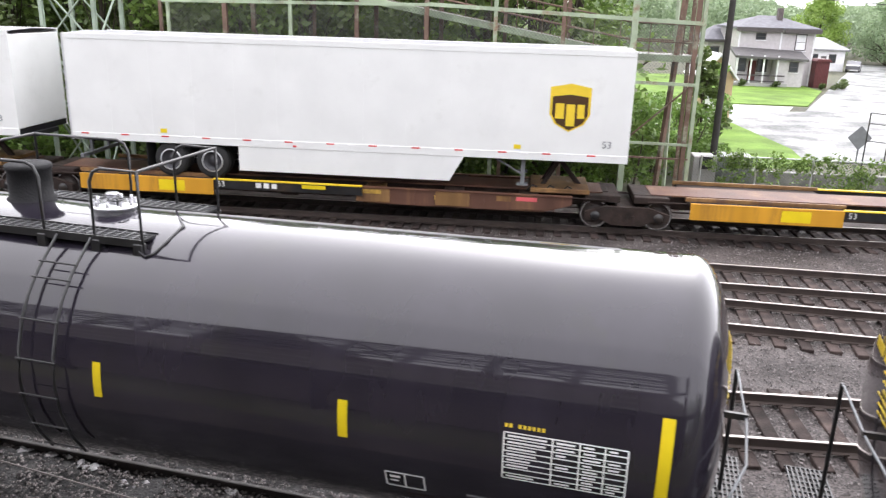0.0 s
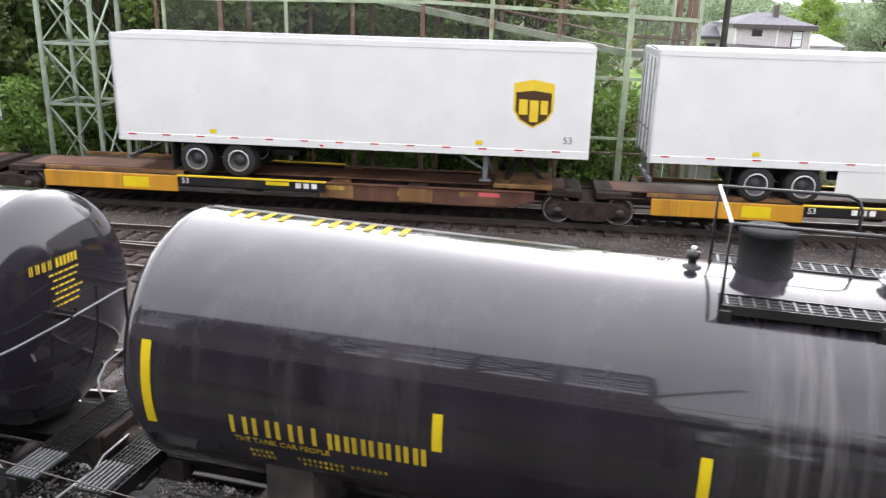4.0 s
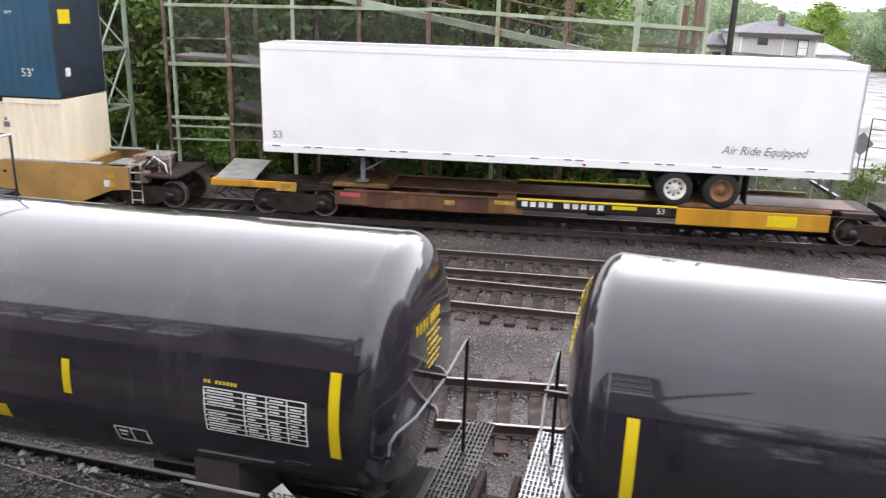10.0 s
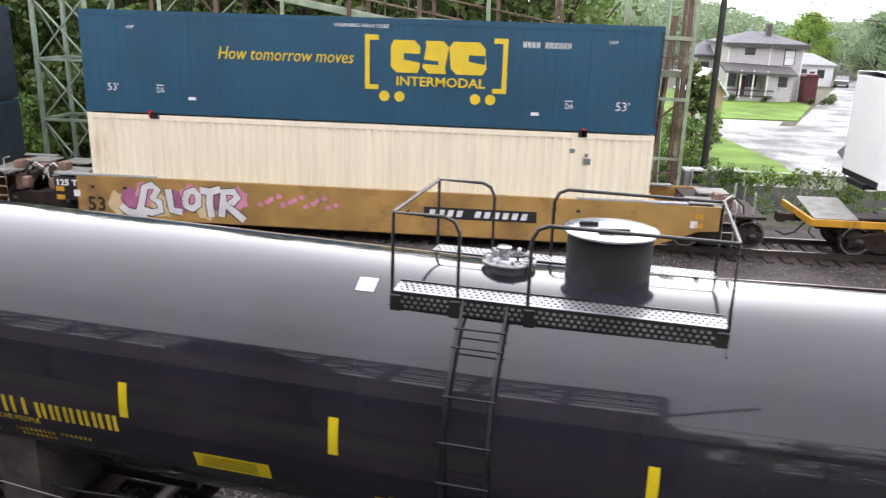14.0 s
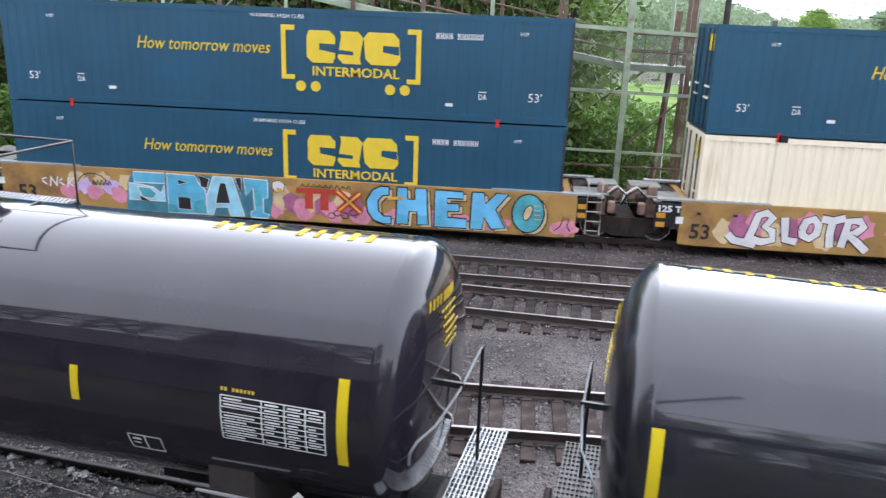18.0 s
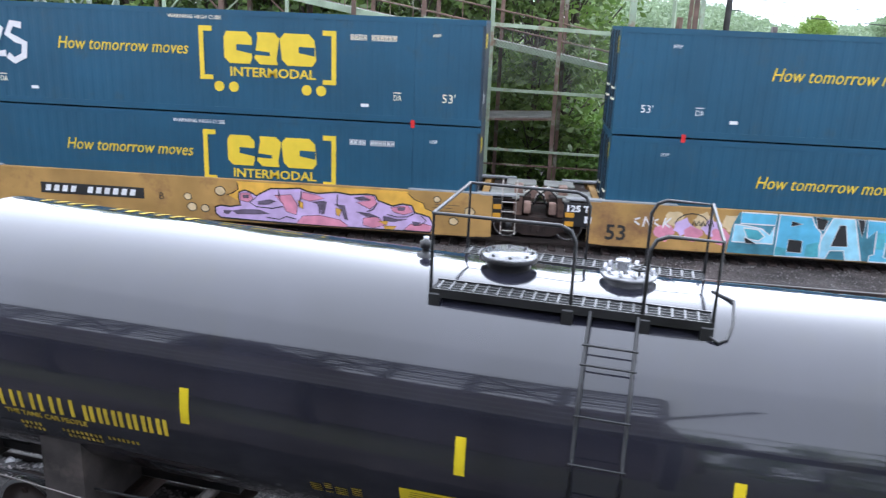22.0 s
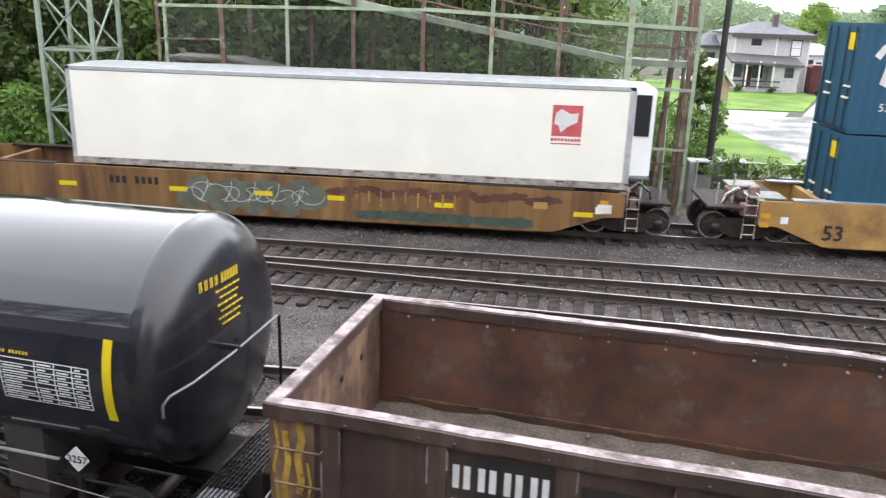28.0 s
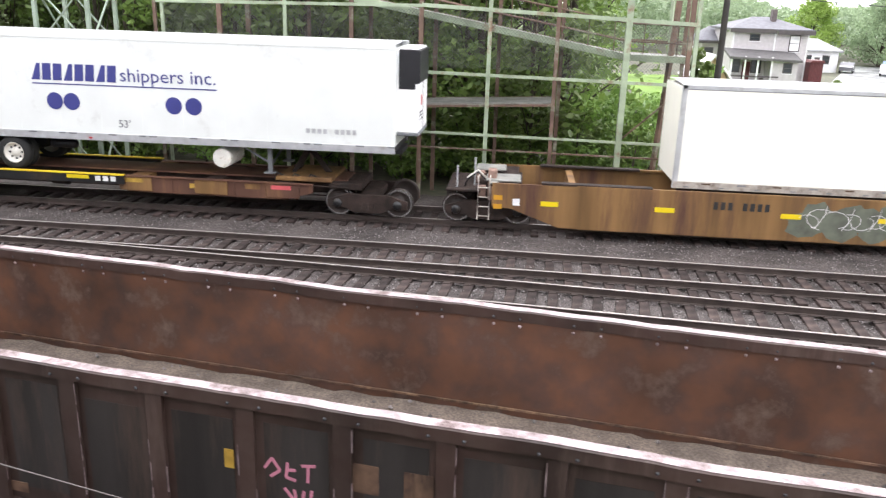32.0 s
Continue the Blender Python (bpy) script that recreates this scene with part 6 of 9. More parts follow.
        for i, (dx, za, zb, ww) in enumerate(((0.06, 2.5, 1.5, 0.05), (0.16, 2.4, 1.2, 0.07), (0.3, 2.52, 1.75, 0.06), (0.38, 2.1, 1.15, 0.04), (0.24, 1.6, 1.05, 0.05))):
            xx = x - sgn * dx
            stroke(w, M["old_yellow"], [(xx, za), (xx + 0.03, za * 0.75 + zb * 0.25), (xx - 0.02, (za + zb) / 2), (xx + 0.015, za * 0.2 + zb * 0.8), (xx - 0.01, zb)], ww * (0.6 + 0.3 * (i % 3)), -1.548, "old yellow paint streak")
        coupler(t, x + sgn * 0.05, sgn, M["rust"])
        g = Geo()
        for i in range(8):
            g.box(min(x + sgn * 0.02, x + sgn * 0.34), max(x + sgn * 0.02, x + sgn * 0.34), -0.9 + 0.25 * i, -0.75 + 0.25 * i, 1.0, 1.02)
        part("end_step", g, M["blacksteel"], w)
    # floor with dirt and gravel
    fl = part("floor", Geo().box(0.06, L - 0.06, -1.47, 1.47, H0 - 0.04, H0 + 0.06), M["gond"], t)
    n, k = 90, 14
    v = [(0.1 + (L - 0.2) * i / n, -1.45 + 2.9 * j / k, H0 + 0.27 + 0.05 * noise.noise((i * 0.31, j * 0.5, 2)) + 0.03 * noise.noise((i * 1.1, j * 1.3, 6)) + 0.05 * abs(j / k - 0.5)) for i in range(n + 1) for j in range(k + 1)]
    part("dirt_layer", Geo().add(v, [(i * (k + 1) + j, (i + 1) * (k + 1) + j, (i + 1) * (k + 1) + j + 1, i * (k + 1) + j + 1) for i in range(n) for j in range(k)], True), M["gravel"], fl, "wet gravelly dirt on the floor")
    rnd = random.Random(3)
    g = Geo()
    for i in range(420):
        x, y, s = rnd.uniform(0.3, L - 0.3), rnd.uniform(-1.3, 1.4), rnd.uniform(0.012, 0.04)
        g.add([(x + p[0] * s, y + p[1] * s * rnd.uniform(0.6, 1.2), H0 + 0.31 + p[2] * s) for p in OCT], [(0, 2, 4), (2, 1, 4), (1, 3, 4), (3, 0, 4), (2, 0, 5), (1, 2, 5), (3, 1, 5), (0, 3, 5)])
    tagged(part("rubble", g, M["stone"], fl), kind="stuff")
    part("inner_seam", Geo().box(0.3, L - 0.3, 1.44, 1.455, H0 + 0.37, H0 + 0.4), M["gond_end"], fl)
    # marks
    nm = M["white_mark"]
    part("stencil_panel", Geo().box(1.74, 2.64, -1.534, -1.5305, 1.1, 2.45), M["panel_black"], t, "black panel behind the marks")
    for i in range(4):
        for z in (2.12, 1.78):
            for dx in (0.0, 0.1):
                part("stencil_bar", Geo().box(1.76 + 0.23 * i + dx, 1.82 + 0.23 * i + dx, -1.541, -1.535, z, z + 0.23), nm, t)
    writing("marks_length", "39", 0.3, nm, t, (2.92, -1.538, 1.62))
    part("reflective_patch", Geo().box(0.72, 1.1, -1.593, -1.587, 1.28, 1.45), M["yellow"], t, "yellow reflective patch")
    for i in range(5):
        part("small_stencil", Geo().box(1.9, 2.6 - 0.1 * (i % 2), -1.541, -1.535, 1.5 - 0.06 * i, 1.52 - 0.06 * i), M["rim"], t)
    for x, z, w, h, m in ((6.35, 2.05, 0.1, 0.2, "old_yellow"), (7.65, 2.14, 0.26, 0.3, "gond_end"), (8.15, 2.14, 0.28, 0.3, "gond_end"), (7.6, 1.62, 0.75, 0.05, "g_white"), (7.6, 1.4, 0.75, 0.05, "g_white"), (3.3, 1.2, 0.7, 0.12, "gond_end")):
        part("paint_patch", Geo().box(x, x + w, -1.54, -1.534, z - h, z), M[m], t)
    g = Geo()
    for x0, z0, x1, z1 in ((7.42, 1.78, 7.5, 1.9), (7.5, 1.9, 7.58, 1.78), (7.58, 1.78, 7.48, 1.7), (7.66, 1.88, 7.64, 1.72), (7.64, 1.72, 7.74, 1.7), (7.66, 1.8, 7.74, 1.81), (7.8, 1.87, 7.94, 1.89), (7.87, 1.88, 7.86, 1.7), (7.62, 1.6, 7.72, 1.48), (7.72, 1.6, 7.74, 1.48), (7.82, 1.6, 7.8, 1.48), (7.9, 1.62, 7.88, 1.48)):
        g.beam((x0 - 0.65, -1.539, z0 + 0.14), (x1 - 0.65, -1.539, z1 + 0.14), 0.006, 0.03)
    tagged(part("chalk_scrawl", g, M["g_pink"], t, "pink chalk scrawl"), kind="stuff")
    part("centre_sill", Geo().box(0.1, L - 0.1, -0.35, 0.35, 0.6, 0.95), M["rust"], t)
    for ob in t.children_recursive:
        ob.data.transform(Matrix.Diagonal((1, 0.955, 1, 1)))
    for x in (2.1, L - 2.1):
        truck(t, x, M["rust"], near_wheels)
    near_things.append((t, u0))
    return t


build_gondola(33.3)

# ---- far train: highway trailers on spine cars ----


def road_wheel(parent, x, y, z, hub):
    w = part("wheel", Geo().lathe([(0.3, -0.12), (0.44, -0.14), (0.5, -0.09), (0.505, 0.09), (0.44, 0.14), (0.3, 0.12)], 30, "y", (x, y, z)), M["tyre"], parent)
    if hub is M["hub_white"] and y < -1:
        for k in range(8):
            a = k * math.pi / 4
            part("hand_hole", Geo().lathe([(0.0, -0.004), (0.035, -0.004), (0.035, 0.01)], 8, "y", (x + 0.19 * math.cos(a), y - 0.02, z + 0.19 * math.sin(a))), M["tyre"], w)
    if hub is M["hub_dark"]:
        part("rim_ring", Geo().lathe([(0.285, -0.135), (0.318, -0.142), (0.325, -0.12)], 28, "y", (x, y, z)), M["alu"], w, "bright rim ring")
    part("rim", Geo().lathe([(0.0, -0.05), (0.1, -0.06), (0.12, -0.02), (0.24, -0.01), (0.28, -0.1), (0.31, -0.13), (0.32, -0.11), (0.3, 0.0)], 24, "y", (x, y, z)), hub, w)


def build_trailer(u, length, side, logo, front, hubs, skirt=False, reefer=False, label=""):
    """front = +1 where the nose points along +x."""
    t = thing("trailer", label, "semi-trailer", "trailers")
    L, z0, z1, w = length / 2, 2.0, 5.08, 1.295
    body = part("body", Geo().box(-L, L, -w, w, z0 + 0.2, z1 - 0.12, 0.015), side, t)
    n = int(length / 1.22)
    for i in range(1, n):
        x = -L + length * i / n
        part("panel_seam", Geo().box(x - 0.012, x + 0.012, -w - 0.003, -w + 0.001, z0 + 0.2, z1 - 0.14), side, body)
    part("top_rail", Geo().box(-L, L, -w - 0.012, -w + 0.03, z1 - 0.16, z1, 0.006).box(-L, L, w - 0.03, w + 0.012, z1 - 0.16, z1, 0.006), side, body)
    part("roof", Geo().add([(-L, -w, z1 - 0.02), (L, -w, z1 - 0.02), (L, 0, z1 + 0.03), (-L, 0, z1 + 0.03), (L, w, z1 - 0.02), (-L, w, z1 - 0.02)], [(0, 1, 2, 3), (3, 2, 4, 5)]), M["roof"], body)
    part("bottom_rail", Geo().box(-L, L, -w - 0.015, -w + 0.03, z0, z0 + 0.22, 0.006).box(-L, L, w - 0.03, w + 0.015, z0, z0 + 0.22, 0.006), side if not reefer else M["alu"], body)
    part("floor", Geo().box(-L + 0.02, L - 0.02, -w + 0.04, w - 0.04, z0 + 0.02, z0 + 0.18), M["unit_black"], body)
    k = 26
    for i in range(k):
        x = -L + 0.4 + (length - 0.8) * i / (k - 1)
        if i % 2 == 0:
            part("reflector", Geo().box(x - 0.12, x + 0.12, -w - 0.02, -w - 0.014, z0 + 0.17, z0 + 0.21), M["red"] if logo == "shield" else M["sign_back"], body)
        elif logo == "shield":
            part("reflector", Geo().box(x - 0.12, x + 0.12, -w - 0.02, -w - 0.014, z0 + 0.17, z0 + 0.21), M["white_mark"], body)
        elif i % 4 == 1:
            part("reflector", Geo().box(x + 0.2, x + 0.4, -w - 0.02, -w - 0.014, z0 + 0.17, z0 + 0.21), M["sign_back"], body)
    r = -front
    # rear doors
    for y in (-0.64, 0.64):
        d = part("rear_door", Geo().box(min(r * L, r * (L + 0.05)), max(r * L, r * (L + 0.05)), y - 0.62, y + 0.62, z0 + 0.12, z1 - 0.2, 0.01), side, t)
        for yy in (-0.3, 0.25):
            part("lock_bar", Geo().tube([(r * (L + 0.075), y + yy, z0 + 0.1), (r * (L + 0.075), y + yy, z1 - 0.22)], 0.018, 6), M["sign_back"], d)
            part("lock_handle", Geo().box(min(r * (L + 0.07), r * (L + 0.1)), max(r * (L + 0.07), r * (L + 0.1)), y + yy, y + yy + 0.35, z0 + 0.85, z0 + 0.9), M["sign_back"], d)
        for z in (z0 + 0.5, z0 + 1.2, z0 + 1.9, z0 + 2.6):
            part("hinge", Geo().box(min(r * (L + 0.02), r * (L + 0.08)), max(r * (L + 0.02), r * (L + 0.08)), (1.2 if y > 0 else -1.28), (1.28 if y > 0 else -1.2), z, z + 0.12), M["alu"], d)
    part("door_frame", Geo().box(min(r * L, r * (L + 0.06)), max(r * L, r * (L + 0.06)), -1.3, -1.24, z0, z1 - 0.02).box(min(r * L, r * (L + 0.06)), max(r * L, r * (L + 0.06)), 1.24, 1.3, z0, z1 - 0.02).box(min(r * L, r * (L + 0.06)), max(r * L, r * (L + 0.06)), -1.24, 1.24, z1 - 0.2, z1 - 0.02), M["alu"], t)
    part("rear_guard", Geo().beam((r * (L - 0.1), -1.1, 1.45), (r * (L - 0.1), 1.1, 1.45), 0.1).beam((r * (L - 0.1), -0.5, 1.45), (r * (L - 0.1), -0.5, z0), 0.08).beam((r * (L - 0.1), 0.5, 1.45), (r * (L - 0.1), 0.5, z0), 0.08), M["sign_back"], t)
    # running gear
    bx = r * (L - (2.9 if length < 15 else 3.6 if skirt else 3.95))
    part("bogie_frame", Geo().box(bx - 1.3, bx + 1.3, -0.5, 0.5, 1.65, 1.98).box(bx - 0.7, bx - 0.55, -1.0, 1.0, 1.4, 1.55).box(bx + 0.55, bx + 0.7, -1.0, 1.0, 1.4, 1.55), M["unit_black"], t)
    for j, dx in enumerate((-0.62, 0.66)):
        for y in (-1.12, -0.8, 0.8, 1.12):
            road_wheel(t, bx + dx, y, 1.5, hubs[j])
    part("air_tank", Geo().lathe([(0, -0.42), (0.11, -0.4), (0.13, -0.34), (0.13, 0.34), (0.11, 0.4), (0, 0.42)], 14, "x", (bx - r * 1.9, -0.55, 1.72)), M["unit_black"], t)
    part("side_lamp", Geo().box(bx - r * 3.2 - 0.05, bx - r * 3.2 + 0.05, -w - 0.03, -w - 0.014, z0 + 0.05, z0 + 0.1), M["red"], body)
    part("mud_flap", Geo().box(bx + r * 1.35 - 0.01, bx + r * 1.35 + 0.01, -1.25, -0.65, 1.15, 1.98), M["tyre"], t)
    gx = -r * (L - (3.8 if reefer else 2.9))
    for y in (-0.95, 0.95):
        part("landing_leg", Geo().box(gx - 0.06, gx + 0.06, y - 0.06, y + 0.06, 1.25, z0).box(gx - 0.16, gx + 0.16, y - 0.14, y + 0.14, 1.2, 1.25), M["sign_back"], t)
    part("leg_brace", Geo().beam((gx, -0.95, 1.4), (gx, 0.95, 1.9), 0.05).beam((gx, -0.95, 1.5), (gx + r * 0.9, -0.95, z0), 0.05), M["sign_back"], t)
    part("king_pin_plate", Geo().box(-r * (L - 0.4) - 0.5, -r * (L - 0.4) + 0.5, -0.6, 0.6, z0 - 0.12, z0 + 0.02), M["unit_black"], t)
    if skirt:
        part("side_skirt", Geo().prism([(bx - r * 1.5, z0), (-r * (L - 4.6), z0), (-r * (L - 5.0), 1.28), (bx - r * 1.5, 1.28)], -w - 0.0, -w + 0.03), side, t)
    if reefer:
        f = -r
        u_ = part("refrigeration_unit", Geo().box(min(f * L, f * (L + 0.62)), max(f * L, f * (L + 0.62)), -1.0, 1.0, z0 + 0.55, z1 - 0.1, 0.06), M["trail_white"], t, "white nose refrigeration unit")
        part("grille", Geo().box(min(f * (L + 0.05), f * (L + 0.52)), max(f * (L + 0.05), f * (L + 0.52)), -1.03, -0.97, z1 - 1.25, z1 - 0.14, 0.02).box(min(f * (L + 0.4), f * (L + 0.65)), max(f * (L + 0.4), f * (L + 0.65)), -1.035, 1.0, z1 - 1.1, z1 - 0.14, 0.04), M["unit_black"], u_)
        part("base_band", Geo().box(min(f * L, f * (L + 0.64)), max(f * L, f * (L + 0.64)), -1.02, 1.02, z0 + 0.5, z0 + 0.58, 0.01), M["sign_back"], u_)
        part("door_seam", Geo().box(min(f * (L + 0.615), f * (L + 0.624)), max(f * (L + 0.615), f * (L + 0.624)), -0.02, 0.02, z0 + 0.62, z1 - 0.2), M["unit_black"], u_)
        part("maker_mark", Geo().box(min(f * (L + 0.615), f * (L + 0.626)), max(f * (L + 0.615), f * (L + 0.626)), -0.45, -0.2, z1 - 1.75, z1 - 1.45), M["red"], u_)
        for k in range(3):
            part("stencil_bar", Geo().box(min(f * (L + 0.615), f * (L + 0.626)), max(f * (L + 0.615), f * (L + 0.626)), -0.75, -0.15, z1 - 1.95 - 0.1 * k, z1 - 1.91 - 0.1 * k), M["unit_black"], u_)
        part("fuel_tank", Geo().lathe([(0, -0.6), (0.28, -0.58), (0.3, -0.5), (0.3, 0.5), (0.28, 0.58), (0, 0.6)], 20, "y", (2.95, -0.6, 1.62), False), M["hub_white"], t, "round white fuel tank")
    y = -w - 0.008
    if logo == "shield":
        lx = L - (1.62 if length < 15 else 1.7)
        out = [(-0.56, 0.62), (0.0, 0.74), (0.56, 0.62), (0.56, -0.2), (0.4, -0.5), (0.0, -0.74), (-0.4, -0.5), (-0.56, -0.2)]
        part("emblem_edge", Geo().prism([(lx + a, 3.5 + b * 0.9) for a, b in out], y - 0.002, y + 0.006), M["gold"], body, "gold shield emblem")
        part("emblem_field", Geo().prism([(lx + a * 0.88, 3.47 + b * (0.8 if b < 0.3 else 0.54)) for a, b in out], y - 0.006, y - 0.002), M["logo_brown"], body)
        part("emblem_mark", Geo().box(lx - 0.4, lx - 0.16, y - 0.01, y - 0.006, 3.2, 3.62).box(lx - 0.1, lx + 0.14, y - 0.01, y - 0.006, 3.0, 3.6).box(lx + 0.2, lx + 0.4, y - 0.01, y - 0.006, 3.22, 3.6), M["gold"], body)
        writing("length_mark", "53", 0.28, M["sign_back"], body, (L - 0.75, y, 2.42))
        part("yellow_tag", Geo().box(-L + 2.75, -L + 2.95, y, y + 0.004, 2.3, 2.42).box(L - 3.2, L - 3.0, y, y + 0.004, 2.3, 2.42), M["yellow"], body)
    elif logo == "plain":
        writing("lettering", "Air Ride Equipped", 0.34, M["sign_back"], body, (L - 3.45, y, 2.56), 2.3, slant=0.3)
        writing("length_mark", "53", 0.3, M["sign_back"], body, (-L + 0.3, y, 2.42))
    elif logo == "shipper":
        x = -2.65
        for i in range(8):
            part("name_block", Geo().prism([(x + 0.33 * i, 3.72), (x + 0.33 * i + 0.27, 3.72), (x + 0.33 * i + 0.31, 4.2), (x + 0.33 * i + (0.05 if i % 3 else 0.2), 4.2)], y, y + 0.006), M["navy"], body)
        writing("lettering", "shippers inc.", 0.55, M["navy"], body, (0.05, y, 3.76), 2.85)
        part("underline", Geo().box(-2.65, 2.95, y, y + 0.006, 3.6, 3.635), M["navy"], body)
        for xx in (-2.0, -1.48, 1.63, 2.23):
            part("dot", Geo().lathe([(0.0, -0.002), (0.25, -0.002), (0.25, 0.004)], 24, "y", (xx, y, 3.12), False), M["navy"], body)
        writing("length_mark", "53'", 0.32, M["sign_back"], body, (-0.1, y, 2.42))
        for k in range(9):
            if k != 4:
                part("number_bar", Geo().box(L - 2.6 + 0.17 * k, L - 2.49 + 0.17 * k, y, y + 0.004, 2.5, 2.64), M["alu"], body)
    far_things.append((t, u))
    return t


build_trailer(33.62, 16.35, M["trail_grey"], "shield", 1, (M["hub_dark"], M["hub_dark"]), skirt=True, label="pale grey box trailer with gold shield emblem on the rail car")
build_trailer(16.87, 13.75, M["trail_grey"], "shield", 1, (M["hub_dark"], M["hub_dark"]), skirt=False, label="shorter pale grey box trailer with gold shield emblem")
build_trailer(-3.75, 16.45, M["trail_white"], "plain", -1, (M["hub_white"], M["hub_rust"]), label="plain white box trailer with grey lettering, rear doors shut")
build_trailer(-112.8, 16.3, M["trail_pale"], "shipper", 1, (M["hub_white"], M["hub_white"]), reefer=True, label="white refrigerated trailer with navy lettering and dots")


def build_spine(x0, x1, wheel_end, u_label, shade="deck_yellow", left_truck=True, nose=False):
    """A skeleton rail car between truck centres x0 and x1; the wheel deck lies at wheel_end."""
    uc = (x0 + x1) / 2
    h = (x1 - x0) / 2
    t = thing("spine_car", u_label, "rail car", "spine cars")
    Y = M[shade]
    part("centre_sill", Geo().box(-h + 0.5, h - 0.5, -0.42, 0.42, 0.55, 1.0, 0.03), M["rust"], t)
    part("sill_flange", Geo().box(-h + 0.7, h - 0.7, -0.62, 0.62, 0.98, 1.02), M["spine_brown"], t)
    w = wheel_end
    a, b = sorted((w * (h - 1.7), w * (h - 5.85)))
    dk = part("wheel_deck", Geo().box(a, b, -1.38, 1.38, 0.86, 0.99, 0.02), M["rust"], t)
    for s in (-1, 1):
        part("deck_side", Geo().box(a, b, s * 1.4 - 0.03, s * 1.4 + 0.03, 0.52, 1.0, 0.01), Y, dk, "yellow wheel deck side")
        part("bright_patch", Geo().box((a + b) / 2 + 0.4, (a + b) / 2 + 1.2, s * 1.434 - 0.003, s * 1.434 + 0.003, 0.6, 0.92), M["yellow"], dk)
        part("deck_rim", Geo().box(a - 0.1, b + 0.1, s * 1.15 - 0.04, s * 1.15 + 0.04, 1.0, 1.1), M["well_brown"], dk)
        sl0, sl1 = sorted((w * (h - 5.85), w * (h - 10.35)))
        part("side_sill", Geo().box(sl0, sl1, s * 1.36 - 0.02, s * 1.36 + 0.02, 0.72, 0.98), M["blacksteel"], t)
        part("sill_cap", Geo().box(sl0, sl1, s * 1.36 - 0.05, s * 1.36 + 0.05, 0.98, 1.02), M["gold"], t)
        part("yellow_tab", Geo().box(sl0 + 2.7, sl0 + 3.4, s * 1.385 - 0.003, s * 1.385 + 0.003, 0.84, 0.95), M["yellow"], t)
        if s < 0:
            first, count = (sl0 + 0.15, 10) if w > 0 else (sl0 + (3.6 if x0 < 10 else 1.3), 3)
            for i in range(count):
                if i != 4:
                    part("mark_bar", Geo().box(first + 0.24 * i, first + 0.16 + 0.24 * i, -1.386, -1.38, 0.79, 0.94), M["white_mark"], t)
            writing("length_mark", "53", 0.24, M["white_mark"], t, (sl1 - 0.55 if w > 0 else sl0 + 0.12, -1.386, 0.78))
    for i, x in enumerate((w * (h - 10.65), w * (h - 13.0), w * (h - 15.2))):
        part("outrigger", Geo().box(x - 0.28, x + 0.28, -1.2, 1.2, 0.72, 0.95, 0.02), M["rust"] if i else M["well_brown"], t)
        part("outrigger_face", Geo().box(x - 0.5, x + 0.5, -1.29, -1.255, 0.52, 0.94, 0.02), M["well_brown"] if i < 2 else M["spine_brown"], t)
        part("patch", Geo().box(x - 0.35, x + 0.25, -1.296, -1.29, 0.78, 0.9), (M["old_yellow"], M["well_brown"], M["logo_red"])[i], t)
    for s in (-1, 1):
        b0, b1 = sorted((w * (h - 10.35), -w * (h - 1.6)))
        part("side_beam", Geo().prism([(b0, 0.95), (b1, 0.95), (b1, 0.72 if w < 0 else 0.5), (b1 - 0.8, 0.48), (b0 + 0.8, 0.48), (b0, 0.5 if w < 0 else 0.72)], s * 1.22 - 0.03, s * 1.22 + 0.03), M["spine_brown"], t, "rusty brown side beam")
        part("beam_flange", Geo().box(b0, b1, s * 1.22 - 0.09, s * 1.22 + 0.09, 0.95, 0.975), M["spine_brown"], t)
        for i in range(6):
            x = b0 + (b1 - b0) * (i + 0.5) / 6
            part("stiffener", Geo().box(x - 0.02, x + 0.02, s * 1.25 - 0.03, s * 1.25 + 0.03, 0.5, 0.95), M["spine_brown"], t)
        if s < 0:
            for i, k in enumerate((0.08, 0.4, 0.68)):
                x = b0 + (b1 - b0) * (k if w < 0 else 1 - k)
                part("paint_patch", Geo().box(x - 0.22 - 0.1 * (i % 2), x + 0.24, -1.259, -1.254, 0.62 + 0.12 * (i % 3) / 2, 0.74 + 0.16 * (i % 3) / 2), (M["well_brown"], M["old_yellow"], M["well_brown"])[i], t)
    hx = -w * (h - 2.0)
    hs = part("hitch_stand", Geo().beam((hx - 0.5, -0.3, 1.0), (hx, -0.25, 1.86), 0.12).beam((hx - 0.5, 0.3, 1.0), (hx, 0.25, 1.86), 0.12).beam((hx + 0.7, 0, 1.0), (hx, 0, 1.86), 0.14).box(hx - 0.45, hx + 0.45, -0.5, 0.5, 1.82, 1.9, 0.02), M["rust"], t)
    part("hitch_foot", Geo().box(hx - 0.8, hx + 0.9, -0.95, 0.95, 0.98, 1.12, 0.02), M["well_brown"], hs)
    for i in range(3):
        part("hose", Geo().tube([(hx - 0.9 + 0.5 * i, -0.8, 1.0), (hx - 0.75 + 0.5 * i, -0.9, 1.2), (hx - 0.5 + 0.5 * i, -0.7, 1.05)], 0.025, 6), M["tyre"], t)
    part("end_beam", Geo().box(-h + 0.2, -h + 1.2, -0.9, 0.9, 0.78, 0.98, 0.02), M["rust"], t)
    part("end_beam", Geo().box(h - 1.2, h - 0.2, -0.9, 0.9, 0.78, 0.98, 0.02), M["rust"], t)
